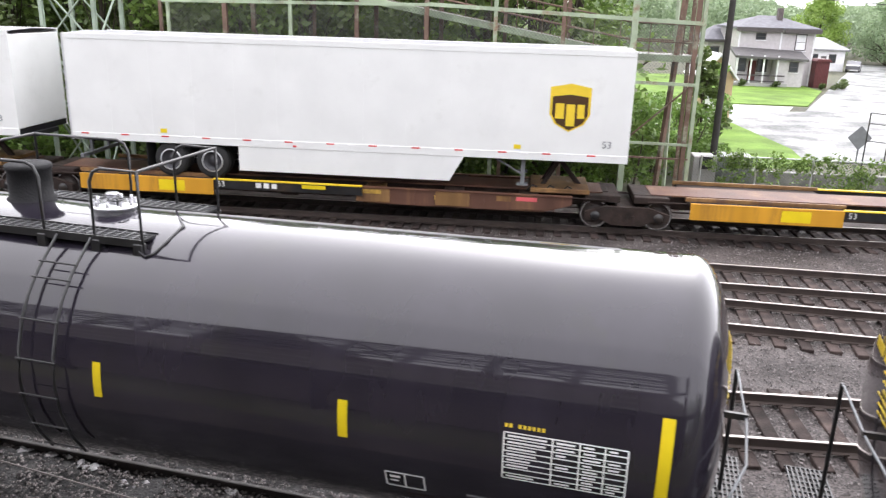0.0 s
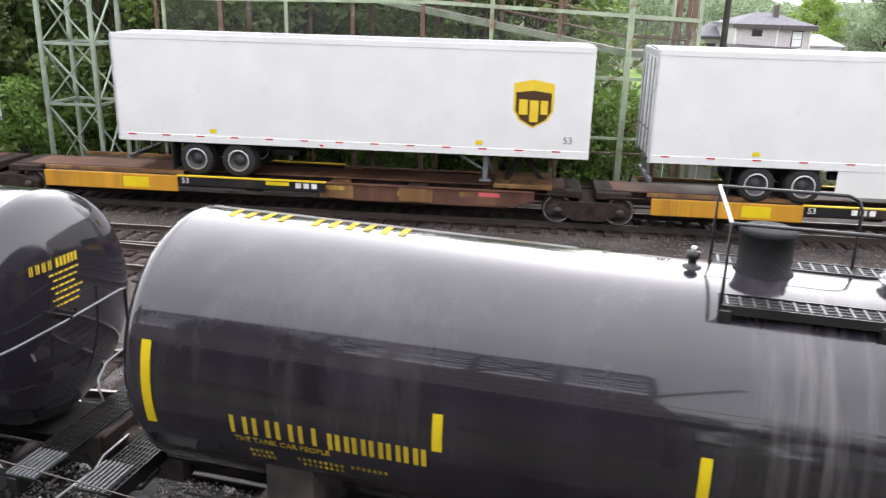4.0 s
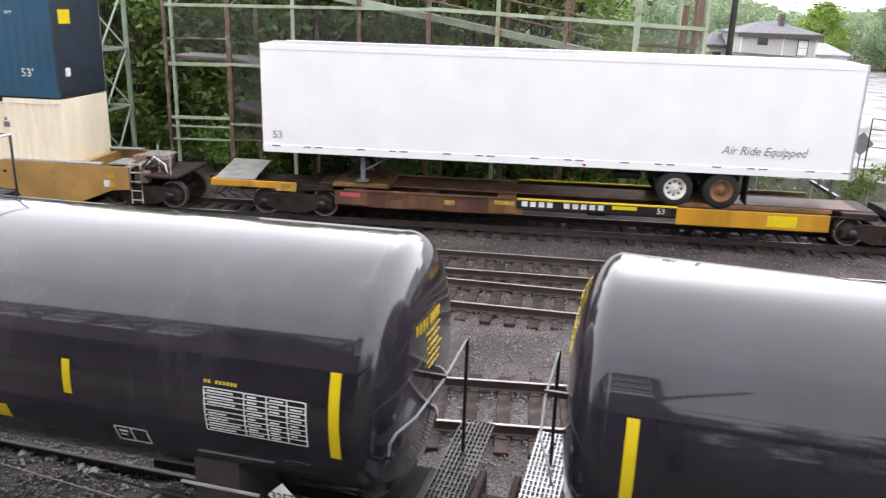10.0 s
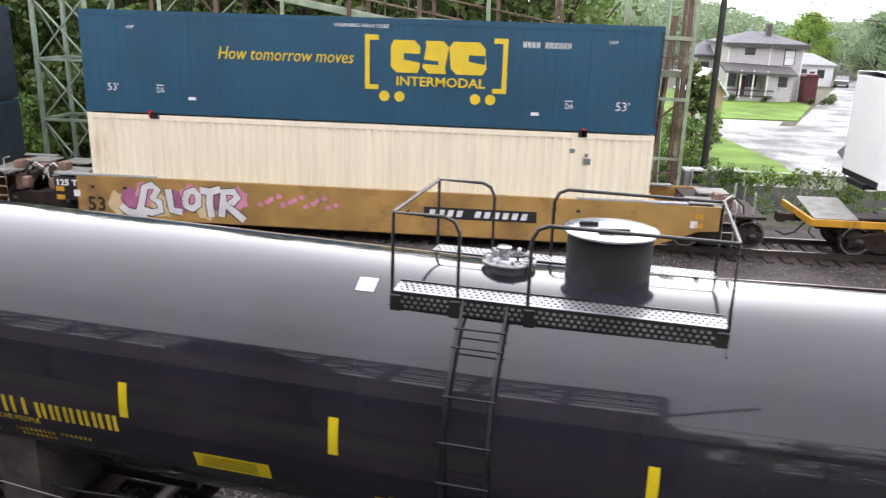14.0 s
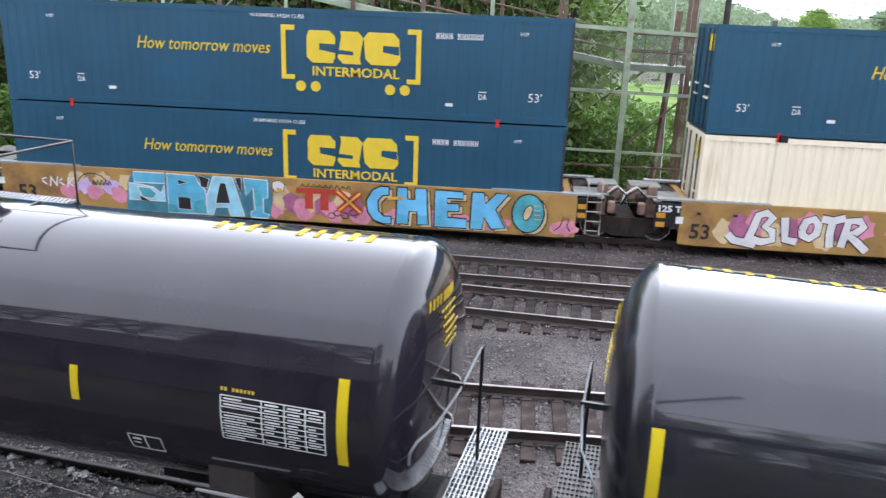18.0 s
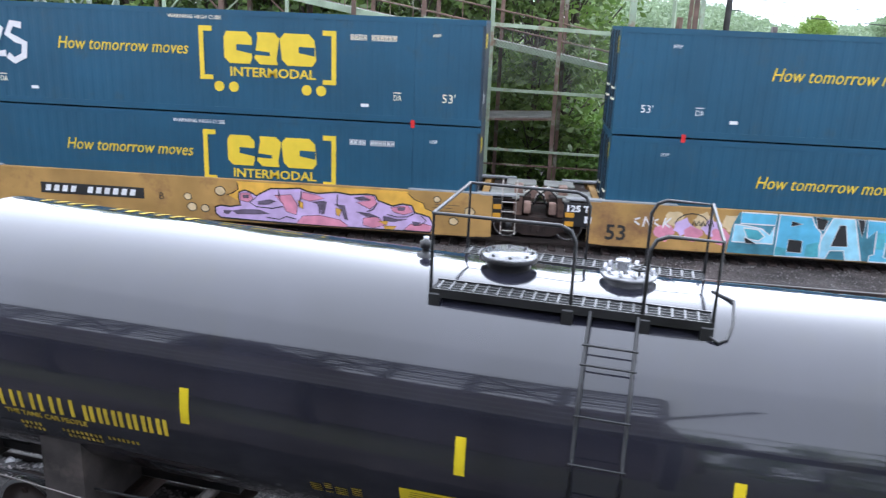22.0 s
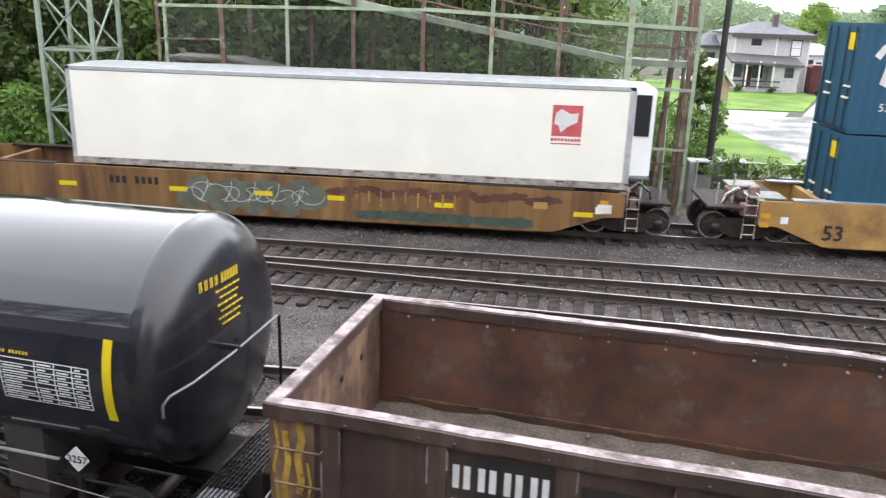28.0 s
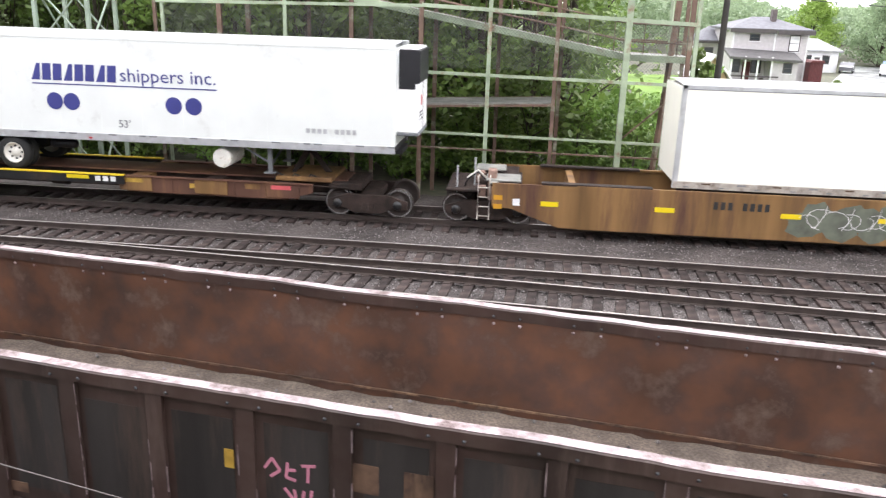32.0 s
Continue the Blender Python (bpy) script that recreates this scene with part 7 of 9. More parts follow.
    part("end_plate", Geo().box(w * h - 1.3 if w > 0 else -h + 0.2, w * h - 0.2 if w > 0 else -h + 1.3, -0.65, 0.65, 0.9, 1.0, 0.02), M["rust"], t)
    part("brake_cylinder", Geo().lathe([(0, -0.3), (0.13, -0.28), (0.14, -0.1), (0.14, 0.25), (0.05, 0.28), (0.05, 0.45)], 14, "x", (w * (h - 8.0), -0.75, 0.62)), M["rust"], t)
    part("air_reservoir", Geo().lathe([(0, -0.5), (0.16, -0.46), (0.18, -0.4), (0.18, 0.4), (0.16, 0.46), (0, 0.5)], 16, "x", (w * (h - 11.5), -0.8, 0.66)), M["blacksteel"], t)
    part("train_pipe", Geo().tube([(-h + 0.6, -0.95, 0.86), (-h * 0.3, -1.0, 0.9), (h * 0.4, -1.0, 0.9), (h - 0.6, -0.95, 0.86)], 0.022, 6), M["rust"], t)
    part("brake_rod", Geo().tube([(-h + 1, -0.55, 0.5), (h - 1, -0.55, 0.5)], 0.025, 6), M["rust"], t)
    if nose:
        n0 = -h - 2.4
        part("nose_sill", Geo().box(n0 + 0.5, -h + 0.6, -0.4, 0.4, 0.62, 1.0, 0.03), M["rust"], t)
        nd = part("nose_frame", Geo().box(n0, n0 + 2.6, -1.36, -1.3, 0.92, 1.12, 0.01).box(n0, n0 + 0.1, -1.36, 1.3, 0.92, 1.12, 0.01), M["deck_yellow"], t, "worn yellow end frame")
        part("nose_plate", Geo().add([(n0 + 0.1, -1.28, 1.14), (n0 + 1.3, -1.28, 1.14), (n0 + 1.3, 0.4, 1.42), (n0 + 0.1, 0.4, 1.42), (n0 + 0.1, -1.28, 1.1), (n0 + 1.3, -1.28, 1.1), (n0 + 1.3, 0.4, 1.38), (n0 + 0.1, 0.4, 1.38)], [(0, 1, 2, 3), (7, 6, 5, 4), (0, 4, 5, 1), (1, 5, 6, 2), (2, 6, 7, 3), (3, 7, 4, 0)]), M["deck"], nd, "grey wet tread plate")
        part("nose_box", Geo().box(n0 + 2.0, n0 + 2.6, -1.375, -1.36, 0.86, 1.06), M["old_yellow"], nd)
        for k in range(3):
            part("hose", Geo().tube([(n0 + 0.2 + 0.4 * k, -0.9, 0.95), (n0 + 0.05 + 0.4 * k, -1.15, 0.7), (n0 + 0.3 + 0.4 * k, -1.0, 0.5)], 0.025, 6), M["tyre"], t)
        coupler(t, n0 + 0.2, -1, M["rust"])
    if left_truck:
        truck(t, -h, M["rust"], far_wheels)
    far_things.append((t, uc))
    return t


SP = "spine rail car in worn yellow paint carrying a trailer"
build_spine(41.95, 60.0, -1, "empty-looking yellow spine rail car with worn deck")
build_spine(23.9, 41.95, -1, SP)
build_spine(5.85, 23.9, -1, SP)
build_spine(-11.2, 5.85, 1, SP, nose=True)
s = build_spine(-123.2, -105.5, -1, SP, "well_brown")
truck(s, 8.85, M["rust"], far_wheels)
build_spine(-141.3, -123.2, -1, SP, "well_brown")

# ---- far train: double-stack wells ----


def corrugated(L, z0, z1, y, s, pitch=0.3, depth=0.028):
    g = Geo()
    n = int(L * 2 / pitch)
    xs, ds = [], []
    for i in range(n):
        a = -L + 2 * L * i / n
        for k, d in ((0, 0), (0.35, 0), (0.5, depth), (0.85, depth)):
            xs.append(a + k * pitch)
            ds.append(d)
    xs.append(L)
    ds.append(0)
    v = [(x, y - s * d * -1 if False else y + (d if s < 0 else -d), z) for z in (z0, z1) for x, d in zip(xs, ds)]
    m = len(xs)
    return g.add(v, [(i, i + 1, m + i + 1, m + i) for i in range(m - 1)])


def build_container(u, z0, paint, brand, label, scrawl=False):
    t = thing("container", label, "shipping container", "containers")
    L, H, w = 8.2, 2.87, 1.295
    z1 = z0 + H
    for s in (-1, 1):
        part("side_panel", corrugated(L - 0.08, z0 + 0.16, z1 - 0.14, s * w, s, 0.3 if paint is M["box_blue"] else 0.24, 0.012 if paint is M["box_blue"] else 0.035), paint, t)
        part("side_rail", Geo().box(-L, L, min(s * (w - 0.06), s * (w + 0.006)), max(s * (w - 0.06), s * (w + 0.006)), z0, z0 + 0.17).box(-L, L, min(s * (w - 0.06), s * (w + 0.006)), max(s * (w - 0.06), s * (w + 0.006)), z1 - 0.15, z1), paint, t)
        for x in (-6.1, 6.1):
            part("lift_post", Geo().box(x - 0.14, x + 0.14, min(s * (w - 0.05), s * (w + 0.004)), max(s * (w - 0.05), s * (w + 0.004)), z0 + 0.1, z1 - 0.1), paint, t)
    part("roof", Geo().box(-L, L, -w + 0.02, w - 0.02, z1 - 0.08, z1 - 0.015), paint, t)
    part("floor", Geo().box(-L, L, -w + 0.05, w - 0.05, z0 + 0.02, z0 + 0.12), M["unit_black"], t)
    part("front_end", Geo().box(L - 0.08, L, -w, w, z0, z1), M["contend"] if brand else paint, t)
    de = part("door_end", Geo().box(-L, -L + 0.08, -w, w, z0, z1), paint, t)
    for y in (-0.95, -0.4, 0.4, 0.95):
        part("lock_bar", Geo().tube([(-L - 0.04, y, z0 + 0.1), (-L - 0.04, y, z1 - 0.1)], 0.022, 6), M["contend"], de)
    for y in (-0.95, 0.4):
        for z in (z0 + 0.9, z0 + 1.2):
            part("handle", Geo().box(-L - 0.06, -L - 0.01, y - 0.1, y + 0.3, z, z + 0.05), M["cream"], de)
    part("yellow_plate", Geo().box(-L - 0.008, -L, -0.95, -0.45, z1 - 0.7, z1 - 0.25), M["yellow"], de)
    part("yellow_plate", Geo().box(L, L + 0.008, -1.0, -0.4, z1 - 0.75, z1 - 0.35), M["yellow"] if brand else M["cream"], t)
    part("white_plate", Geo().box(L, L + 0.008, -0.9, -0.65, z0 + 0.6, z0 + 0.85), M["white_mark"], t)
    for x in (-6.1, 6.1, -L + 0.1, L - 0.1):
        for s in (-1, 1):
            for za, zb in ((z1 - 0.13, z1 + 0.003), (z0 - 0.003, z0 + 0.13)):
                part("corner_casting", Geo().box(x - 0.1, x + 0.1, min(s * (w - 0.1), s * (w + 0.012)), max(s * (w - 0.1), s * (w + 0.012)), za, zb), paint, t)
    y = -w - 0.012
    if brand:
        writing("slogan", "How tomorrow moves", 0.5, M["gold"], t, (-4.17, y, z0 + 1.62), 3.9, slant=0.25)
        for x, s in ((0.08, 1), (4.04, -1)):
            g = Geo()
            a, b = sorted((x, x + s * 0.13))
            c, d = sorted((x + s * 0.13, x + s * 0.38))
            g.box(a, b, y, y + 0.006, z0 + 0.94, z0 + 2.42).box(c, d, y, y + 0.006, z0 + 2.28, z0 + 2.42).box(c, d, y, y + 0.006, z0 + 0.94, z0 + 1.07)
            part("emblem_bracket", g, M["gold"], t)
        for i, (a, b) in enumerate(((0.81, 1.62), (1.69, 2.42), (2.48, 3.42))):
            k = 0.16
            lean = (0.0, 0.1, -0.05)[i]
            out = [(a + k, 1.42), (b - k * 0.4, 1.42), (b - lean, 1.42 + k), (b, 2.3 - k), (b - k, 2.3), (a + k * 0.5, 2.3), (a + lean, 2.3 - k), (a, 1.42 + k)]
            part("emblem_block", Geo().prism([(x, z0 + z) for x, z in out], y, y + 0.006), M["gold"], t, "plain yellow emblem block")
            part("emblem_slot", Geo().prism([(b - 0.45, z0 + 1.78), (b + 0.01, z0 + 1.7), (b + 0.01, z0 + 1.94), (b - 0.45, z0 + 1.95)] if i != 1 else [(a - 0.01, z0 + 1.68), (a + 0.45, z0 + 1.66), (a + 0.45, z0 + 1.76), (a - 0.01, z0 + 1.8)], y - 0.003, y - 0.001), M["box_blue"], t)
        writing("lettering", "INTERMODAL", 0.36, M["gold"], t, (0.95, y, z0 + 1.07), 2.48, thin=0.006)
        for x in (0.63, 1.06, 3.19, 3.61):
            part("emblem_dot", Geo().lathe([(0.0, -0.001), (0.145, -0.001), (0.145, 0.004)], 20, "y", (x, y, z0 + 0.76), False), M["gold"], t)
        m = M["white_mark"] if not scrawl else M["cream"]
        for x in [4.45 + 0.12 * i for i in range(4)] + [5.05 + 0.12 * i for i in range(6)]:
            part("mark_bar", Geo().box(x, x + 0.03, y, y + 0.005, z0 + 2.2, z0 + 2.36).box(x + 0.06, x + 0.09, y, y + 0.005, z0 + 2.2, z0 + 2.36).box(x, x + 0.09, y, y + 0.005, z0 + 2.26, z0 + 2.3), m, t)
        writing("caution", "WARNING HIGH CUBE", 0.15, m, t, (-0.8, y, z0 + 2.6), 1.55)
        writing("length_mark", "53'", 0.34, m, t, (7.05, y, z0 + 0.6))
        writing("length_mark", "53'", 0.3, m, t, (-7.5, y, z0 + 0.62))
        for x in (5.68, -6.02):
            writing("tag", "DA", 0.22, m, t, (x, y, z0 + 0.6), 0.22)
            part("tag_bar", Geo().box(x, x + 0.22, y, y + 0.004, z0 + 0.8, z0 + 0.825), m, t)
        for x in (-6.8, 6.75):
            writing("type_tag", "HYP", 0.14, m, t, (x, y, z0 + 2.36), 0.22)
        part("label_plate", Geo().box(4.76, 4.98, y, y + 0.004, z0 + 0.38, z0 + 0.47), M["white_mark"], t)
        part("label_plate", Geo().box(-5.08, -4.86, y, y + 0.004, z0 + 0.42, z0 + 0.51), M["white_mark"], t)
        for x in (-6.35, 6.16):
            part("latch", Geo().box(x + 0.04, x + 0.15, y - 0.02, y + 0.006, z0 - 0.14, z0 + 0.08), M["red"], t, "red stacking latch")
    else:
        part("tag", Geo().box(5.9, 6.05, y, y + 0.004, z0 + 2.3, z0 + 2.42).box(6.3, 6.5, y, y + 0.004, z0 + 2.0, z0 + 2.16).box(6.34, 6.42, y, y + 0.004, z0 + 2.2, z0 + 2.3), M["sign_back"], t)
        for x in (-6.25, 6.1):
            part("latch", Geo().box(x, x + 0.25, y - 0.02, y + 0.006, z0 + 2.76, z0 + 2.95), M["unit_black"], t)
    if scrawl:
        lines = (((-7.75, 2.0), (-7.6, 2.25), (-7.1, 2.3), (-7.0, 2.0), (-7.15, 1.8), (-7.4, 1.75)), ((-7.45, 2.25), (-7.4, 1.8), (-7.5, 1.35), (-7.3, 1.3)),
                 ((-6.85, 2.25), (-6.9, 1.8), (-6.82, 1.35)), ((-6.4, 2.2), (-6.45, 1.8), (-6.38, 1.3)), ((-6.88, 1.75), (-6.45, 1.82)),
                 ((-6.25, 2.1), (-6.05, 2.3), (-5.85, 2.1), (-6.0, 1.75), (-6.3, 1.35), (-5.75, 1.4)), ((-5.2, 2.2), (-5.5, 2.25), (-5.65, 1.95), (-5.4, 1.8), (-5.15, 1.7), (-5.2, 1.35), (-5.5, 1.2), (-5.7, 1.35)))
        for i, pts in enumerate(lines):
            stroke(t, M["g_white"], [(px, z0 + pz) for px, pz in pts], 0.19, y - 0.001 - 0.002 * i, "white spray-paint scrawl")
    far_things.append((t, u))
    return t


UC = (-26.3, -46.47, -66.5)
build_container(UC[0], 0.36, M["cream"], False, "cream corrugated container in the well car")
build_container(UC[0], 3.28, M["box_blue"], True, "blue container with yellow emblem stacked on a cream one")
build_container(UC[1], 0.36, M["box_blue"], True, "blue container with yellow emblem low in the well car")
build_container(UC[1], 3.28, M["box_blue"], True, "blue container with yellow emblem stacked on another")
build_container(UC[2], 0.36, M["box_blue"], True, "blue container with yellow emblem low in the well car")
build_container(UC[2], 3.28, M["box_blue"], True, "blue container with yellow emblem and white spray scrawl", True)


def build_well(u, paint, extra, label, trucks=(True, False), free=(False, False), tip=10.2, low=8.4):
    t = thing("well_car", label, "well car", "well cars")
    top, bot, y = 1.345, 0.12, 1.45
    for s in (-1, 1):
        left = [(-tip + 0.55, 0.62), (-tip, 0.66)] if free[0] else [(-8.64, bot + 0.02)]
        right = [(tip, 0.66), (tip - 0.55, 0.62)] if free[1] else [(8.64, bot + 0.02)]
        sd = part("well_side", Geo().prism([(left[-1][0], top), (right[0][0], top)] + right + [(low, bot), (-low, bot)] + left, s * y - 0.03, s * y + 0.03), paint, t)
        part("top_chord", Geo().box(-8.3, 8.3, min(s * 1.36, s * 1.476), max(s * 1.36, s * 1.476), top - 0.05, top + 0.03, 0.005), paint, sd)
        for xa, xb in ((6.2, 9.3), (-9.3, -6.2)):
            part("top_cap", Geo().box(xa, xb, s * (y - 0.12) - 0.14, s * (y - 0.12) + 0.14, top + 0.01, top + 0.06), M["roof"] if paint is M["well"] else M["rust"], sd)
        part("bottom_chord", Geo().box(-8.2, 8.2, min(s * 1.36, s * 1.476), max(s * 1.36, s * 1.476), bot - 0.02, bot + 0.1, 0.005), paint, sd)
    part("well_floor", Geo().box(-8.2, 8.2, -1.3, 1.3, 0.2, 0.34), M["rust"], t)
    for e in (-1, 1):
        part("end_bulkhead", Geo().box(min(e * 8.3, e * 8.5), max(e * 8.3, e * 8.5), -1.4, 1.4, 0.3, 1.3), paint, t)
        o = tip - 9.35 if free[(e + 1) // 2] else 0.0
        pf = part("end_platform", Geo().box(min(e * (8.5 + o), e * (9.75 + o)), max(e * (8.5 + o), e * (9.75 + o)), -0.75, 0.75, 1.05, 1.25, 0.03).box(min(e * (8.6 + o), e * (9.4 + o)), max(e * (8.6 + o), e * (9.4 + o)), -1.4, 1.4, 1.22, 1.3, 0.02), M["rust"], t)
        part("tread_plate", Geo().box(min(e * (8.55 + o), e * (9.55 + o)), max(e * (8.55 + o), e * (9.55 + o)), -1.15, -0.2, 1.32, 1.37, 0.012), M["deck"], pf, "pale wet tread plate")
        part("tread_plate", Geo().box(min(e * (9.0 + o), e * (9.9 + o)), max(e * (9.0 + o), e * (9.9 + o)), -0.1, 0.75, 1.42, 1.47, 0.012), M["deck"], pf, "pale wet tread plate")
        part("rusty_upright", Geo().box(min(e * (9.25 + o), e * (9.5 + o)), max(e * (9.25 + o), e * (9.5 + o)), -0.95, -0.6, 0.7, 1.62, 0.03), M["rust_pink"], pf)
        part("slack_adjuster", Geo().box(min(e * (9.6 + o), e * (9.95 + o)), max(e * (9.6 + o), e * (9.95 + o)), -0.3, 0.25, 1.05, 1.42, 0.05), M["rust_pink"], pf)
        part("valve_block", Geo().box(min(e * (9.55 + o), e * (9.75 + o)), max(e * (9.55 + o), e * (9.75 + o)), -1.1, -0.85, 0.8, 1.15, 0.03), M["rust_pink"], pf)
        part("grip_step", Geo().box(min(e * (9.2 + o), e * (9.4 + o)), max(e * (9.2 + o), e * (9.4 + o)), -1.45, -0.8, 1.3, 1.34), M["deck"], pf)
        loose = free[(e + 1) // 2]
        if e > 0 or loose:
            la, lb, lt = (9.42 + o, 9.75 + o, 1.5) if loose else (8.92, 9.32, 1.78)
            lad = part("ladder", Geo().tube([(e * la, -1.5, 0.25), (e * la, -1.5, lt), (e * la, -1.2, lt)], 0.022, 6).tube([(e * lb, -1.5, 0.25), (e * lb, -1.5, lt), (e * lb, -1.2, lt)], 0.022, 6), M["rail_dirty"], pf)
            for i in range(4):
                part("rung", Geo().tube([(e * la, -1.5, 0.36 + 0.28 * i), (e * lb, -1.5, 0.36 + 0.28 * i)], 0.018, 6), M["rail_dirty"], lad)
        for za in (0.72, 0.98):
            part("yellow_panel", Geo().box(min(e * ((8.67 if e > 0 else 9.05) + o), e * ((8.9 if e > 0 else 9.3) + o)), max(e * ((8.67 if e > 0 else 9.05) + o), e * ((8.9 if e > 0 else 9.3) + o)), -1.486, -1.468, za - (0.0 if e > 0 else 0.12), za + 0.14 - (0.0 if e > 0 else 0.12)), M["deck_yellow"], t)
        if not free[(e + 1) // 2]:
            # black panel backs the marks and paints the recess dark
            part("end_panel", Geo().box(min(e * (8.645 + o), e * ((9.35 if e < 0 else 8.9) + o)), max(e * (8.645 + o), e * ((9.35 if e < 0 else 8.9) + o)), -1.47, -1.42, 0.6, 1.28, 0.01), M["blacksteel"], t, "black end panel, its dark painted for the recess")
        if e < 0 or loose:
            part("white_tag", Geo().box(min(e * (8.55 + o), e * (8.75 + o)), max(e * (8.55 + o), e * (8.75 + o)), -1.486, -1.481, 0.72, 0.92), M["white_mark"], t)
        for i in range(2):
            part("hose", Geo().tube([(e * (9.5 + o), -0.9 + 0.3 * i, 1.25), (e * (9.8 + o), -1.0 + 0.3 * i, 1.55), (e * (10.1 + o), -0.9 + 0.3 * i, 1.3), (e * (10.2 + o), -0.7, 1.0)], 0.028, 6), M["hub_white"] if i else M["tyre"], pf)
        if free[(e + 1) // 2]:
            coupler(t, e * (9.9 + o), e, M["rust"])
            part("brake_stand", Geo().tube([(e * (9.9 + o), -0.6, 1.0), (e * (9.9 + o), -0.6, 1.9)], 0.03, 6), M["alu"], pf)
            part("grab_post", Geo().tube([(e * (10.4 + o), -0.9, 0.9), (e * (10.4 + o), -0.9, 1.7)], 0.025, 6), M["alu"], pf)
            part("end_deck", Geo().box(min(e * (9.7 + o), e * (10.7 + o)), max(e * (9.7 + o), e * (10.7 + o)), -1.2, 1.2, 0.98, 1.06, 0.02), M["rust"], pf)
    if trucks[0]:
        truck(t, -(tip + 0.15 if free[0] else 10.04), M["rust"], far_wheels)
    if trucks[1]:
        truck(t, tip + 0.15 if free[1] else 10.04, M["rust"], far_wheels)
    extra(t)
    far_things.append((t, u))
    return t


YW = -1.485


def plate_marks(t, x):
    p = part("number_panel", Geo().box(x, x + 3.25, YW - 0.002, YW + 0.004, 0.62, 0.95), M["black_mark"], t, "black panel with white bars")
    for i in range(11):
        if i != 4:
            part("number_bar", Geo().prism([(x + 0.14 + 0.265 * i, 0.69), (x + 0.3 + 0.265 * i, 0.69), (x + 0.35 + 0.265 * i, 0.88), (x + 0.19 + 0.265 * i, 0.88)], YW - 0.006, YW - 0.002), M["white_mark"], p)


def splat(t, m, cx, cz, rx, rz, seed, layer=1, name="spray_shape"):
    rnd = random.Random(seed)
    n = 14
    pts = []
    for i in range(n):
        a = 2 * math.pi * i / n
        k = rnd.uniform(0.72, 1.12)
        pts.append((cx + rx * k * math.cos(a), min(1.33, max(0.13, cz + rz * k * math.sin(a)))))
    splat.count = splat.count + 1 if seed % 20 else 0
    y = YW - 0.002 * layer - 0.00006 * (splat.count % 20)
    part(name, Geo().prism(pts, y, y + 0.0015), m, t)


splat.count = 0


def shape(t, m, pts, layer, edge=None, w=0.03):
    """A sprayed field with an optional line round it; higher layers lie over lower ones."""
    shape.count += 1
    pts = [(x, 0.13 + (z - 0.13) * 1.03) for x, z in pts]
    y = YW - 0.003 * layer - 0.00004 * (shape.count % 60)
    part("spray_shape", Geo().prism(pts, y, y + 0.0015), m, t)
    if edge:
        stroke(t, edge, pts + pts[:2], w, y - 0.0026)


shape.count = 0


def deco_first(t):
    writing("load_mark", "125 T", 0.25, M["white_mark"], t, (-9.3, YW + 0.008, 1.04), 0.64, thin=0.01)
    plate_marks(t, 1.85)
    writing("end_letter", "A", 0.3, M["black_mark"], t, (1.3, YW - 0.001, 0.64))
    for i in range(9):
        splat(t, (M["g_cream"], M["g_rose"], M["g_pink"])[i % 3], -7.4 + 0.46 * i, 0.72 + 0.16 * ((i * 7) % 3 - 1), 0.36, 0.4, 200 + i, 1)
    bubbles = (((-6.75, 0.3), (-6.62, 0.7), (-6.52, 1.1), (-6.3, 1.18), (-6.12, 1.05), (-6.3, 0.78), (-6.1, 0.68), (-6.05, 0.42), (-6.35, 0.34), (-6.6, 0.4)),
               ((-5.8, 1.08), (-5.76, 0.75), (-5.72, 0.45), (-5.4, 0.4)),
               ((-5.3, 0.75), (-5.22, 1.0), (-5.02, 1.08), (-4.88, 0.92), (-4.9, 0.66), (-5.08, 0.52), (-5.26, 0.6), (-5.3, 0.75)),
               ((-4.82, 1.1), (-4.5, 1.06), (-4.2, 1.16)), ((-4.52, 1.05), (-4.55, 0.7), (-4.5, 0.3)),
               ((-4.2, 0.32), (-4.14, 0.7), (-4.1, 1.08), (-3.8, 1.1), (-3.68, 0.94), (-3.86, 0.76), (-4.06, 0.7), (-3.8, 0.5), (-3.5, 0.24)),
               ((-7.3, 0.52), (-7.1, 0.34), (-6.8, 0.3), (-6.5, 0.24)))
    for k, pts in enumerate(bubbles):
        stroke(t, M["black_mark"], pts, 0.27, YW - 0.008 - 0.0004 * k, "white bubble letters with a black edge" if k == 0 else "")
        stroke(t, M["g_white"], pts, 0.21, YW - 0.012 - 0.0004 * k)
    for i in range(14):
        splat(t, M["g_pink"], -3.0 + 0.17 * i + 0.05 * (i % 2), 0.85 + 0.09 * ((i * 5) % 4 - 1), 0.1, 0.08, 380 + i, 1)
    for x in (-8.2, -7.2, 5.5, 6.2):
        part("small_mark", Geo().box(x, x + 0.12, YW - 0.003, YW + 0.002, 1.0, 1.08), M["black_mark"], t)
    writing("length_mark", "53", 0.6, M["black_mark"], t, (-8.35, YW - 0.001, 0.32), thin=0.012)


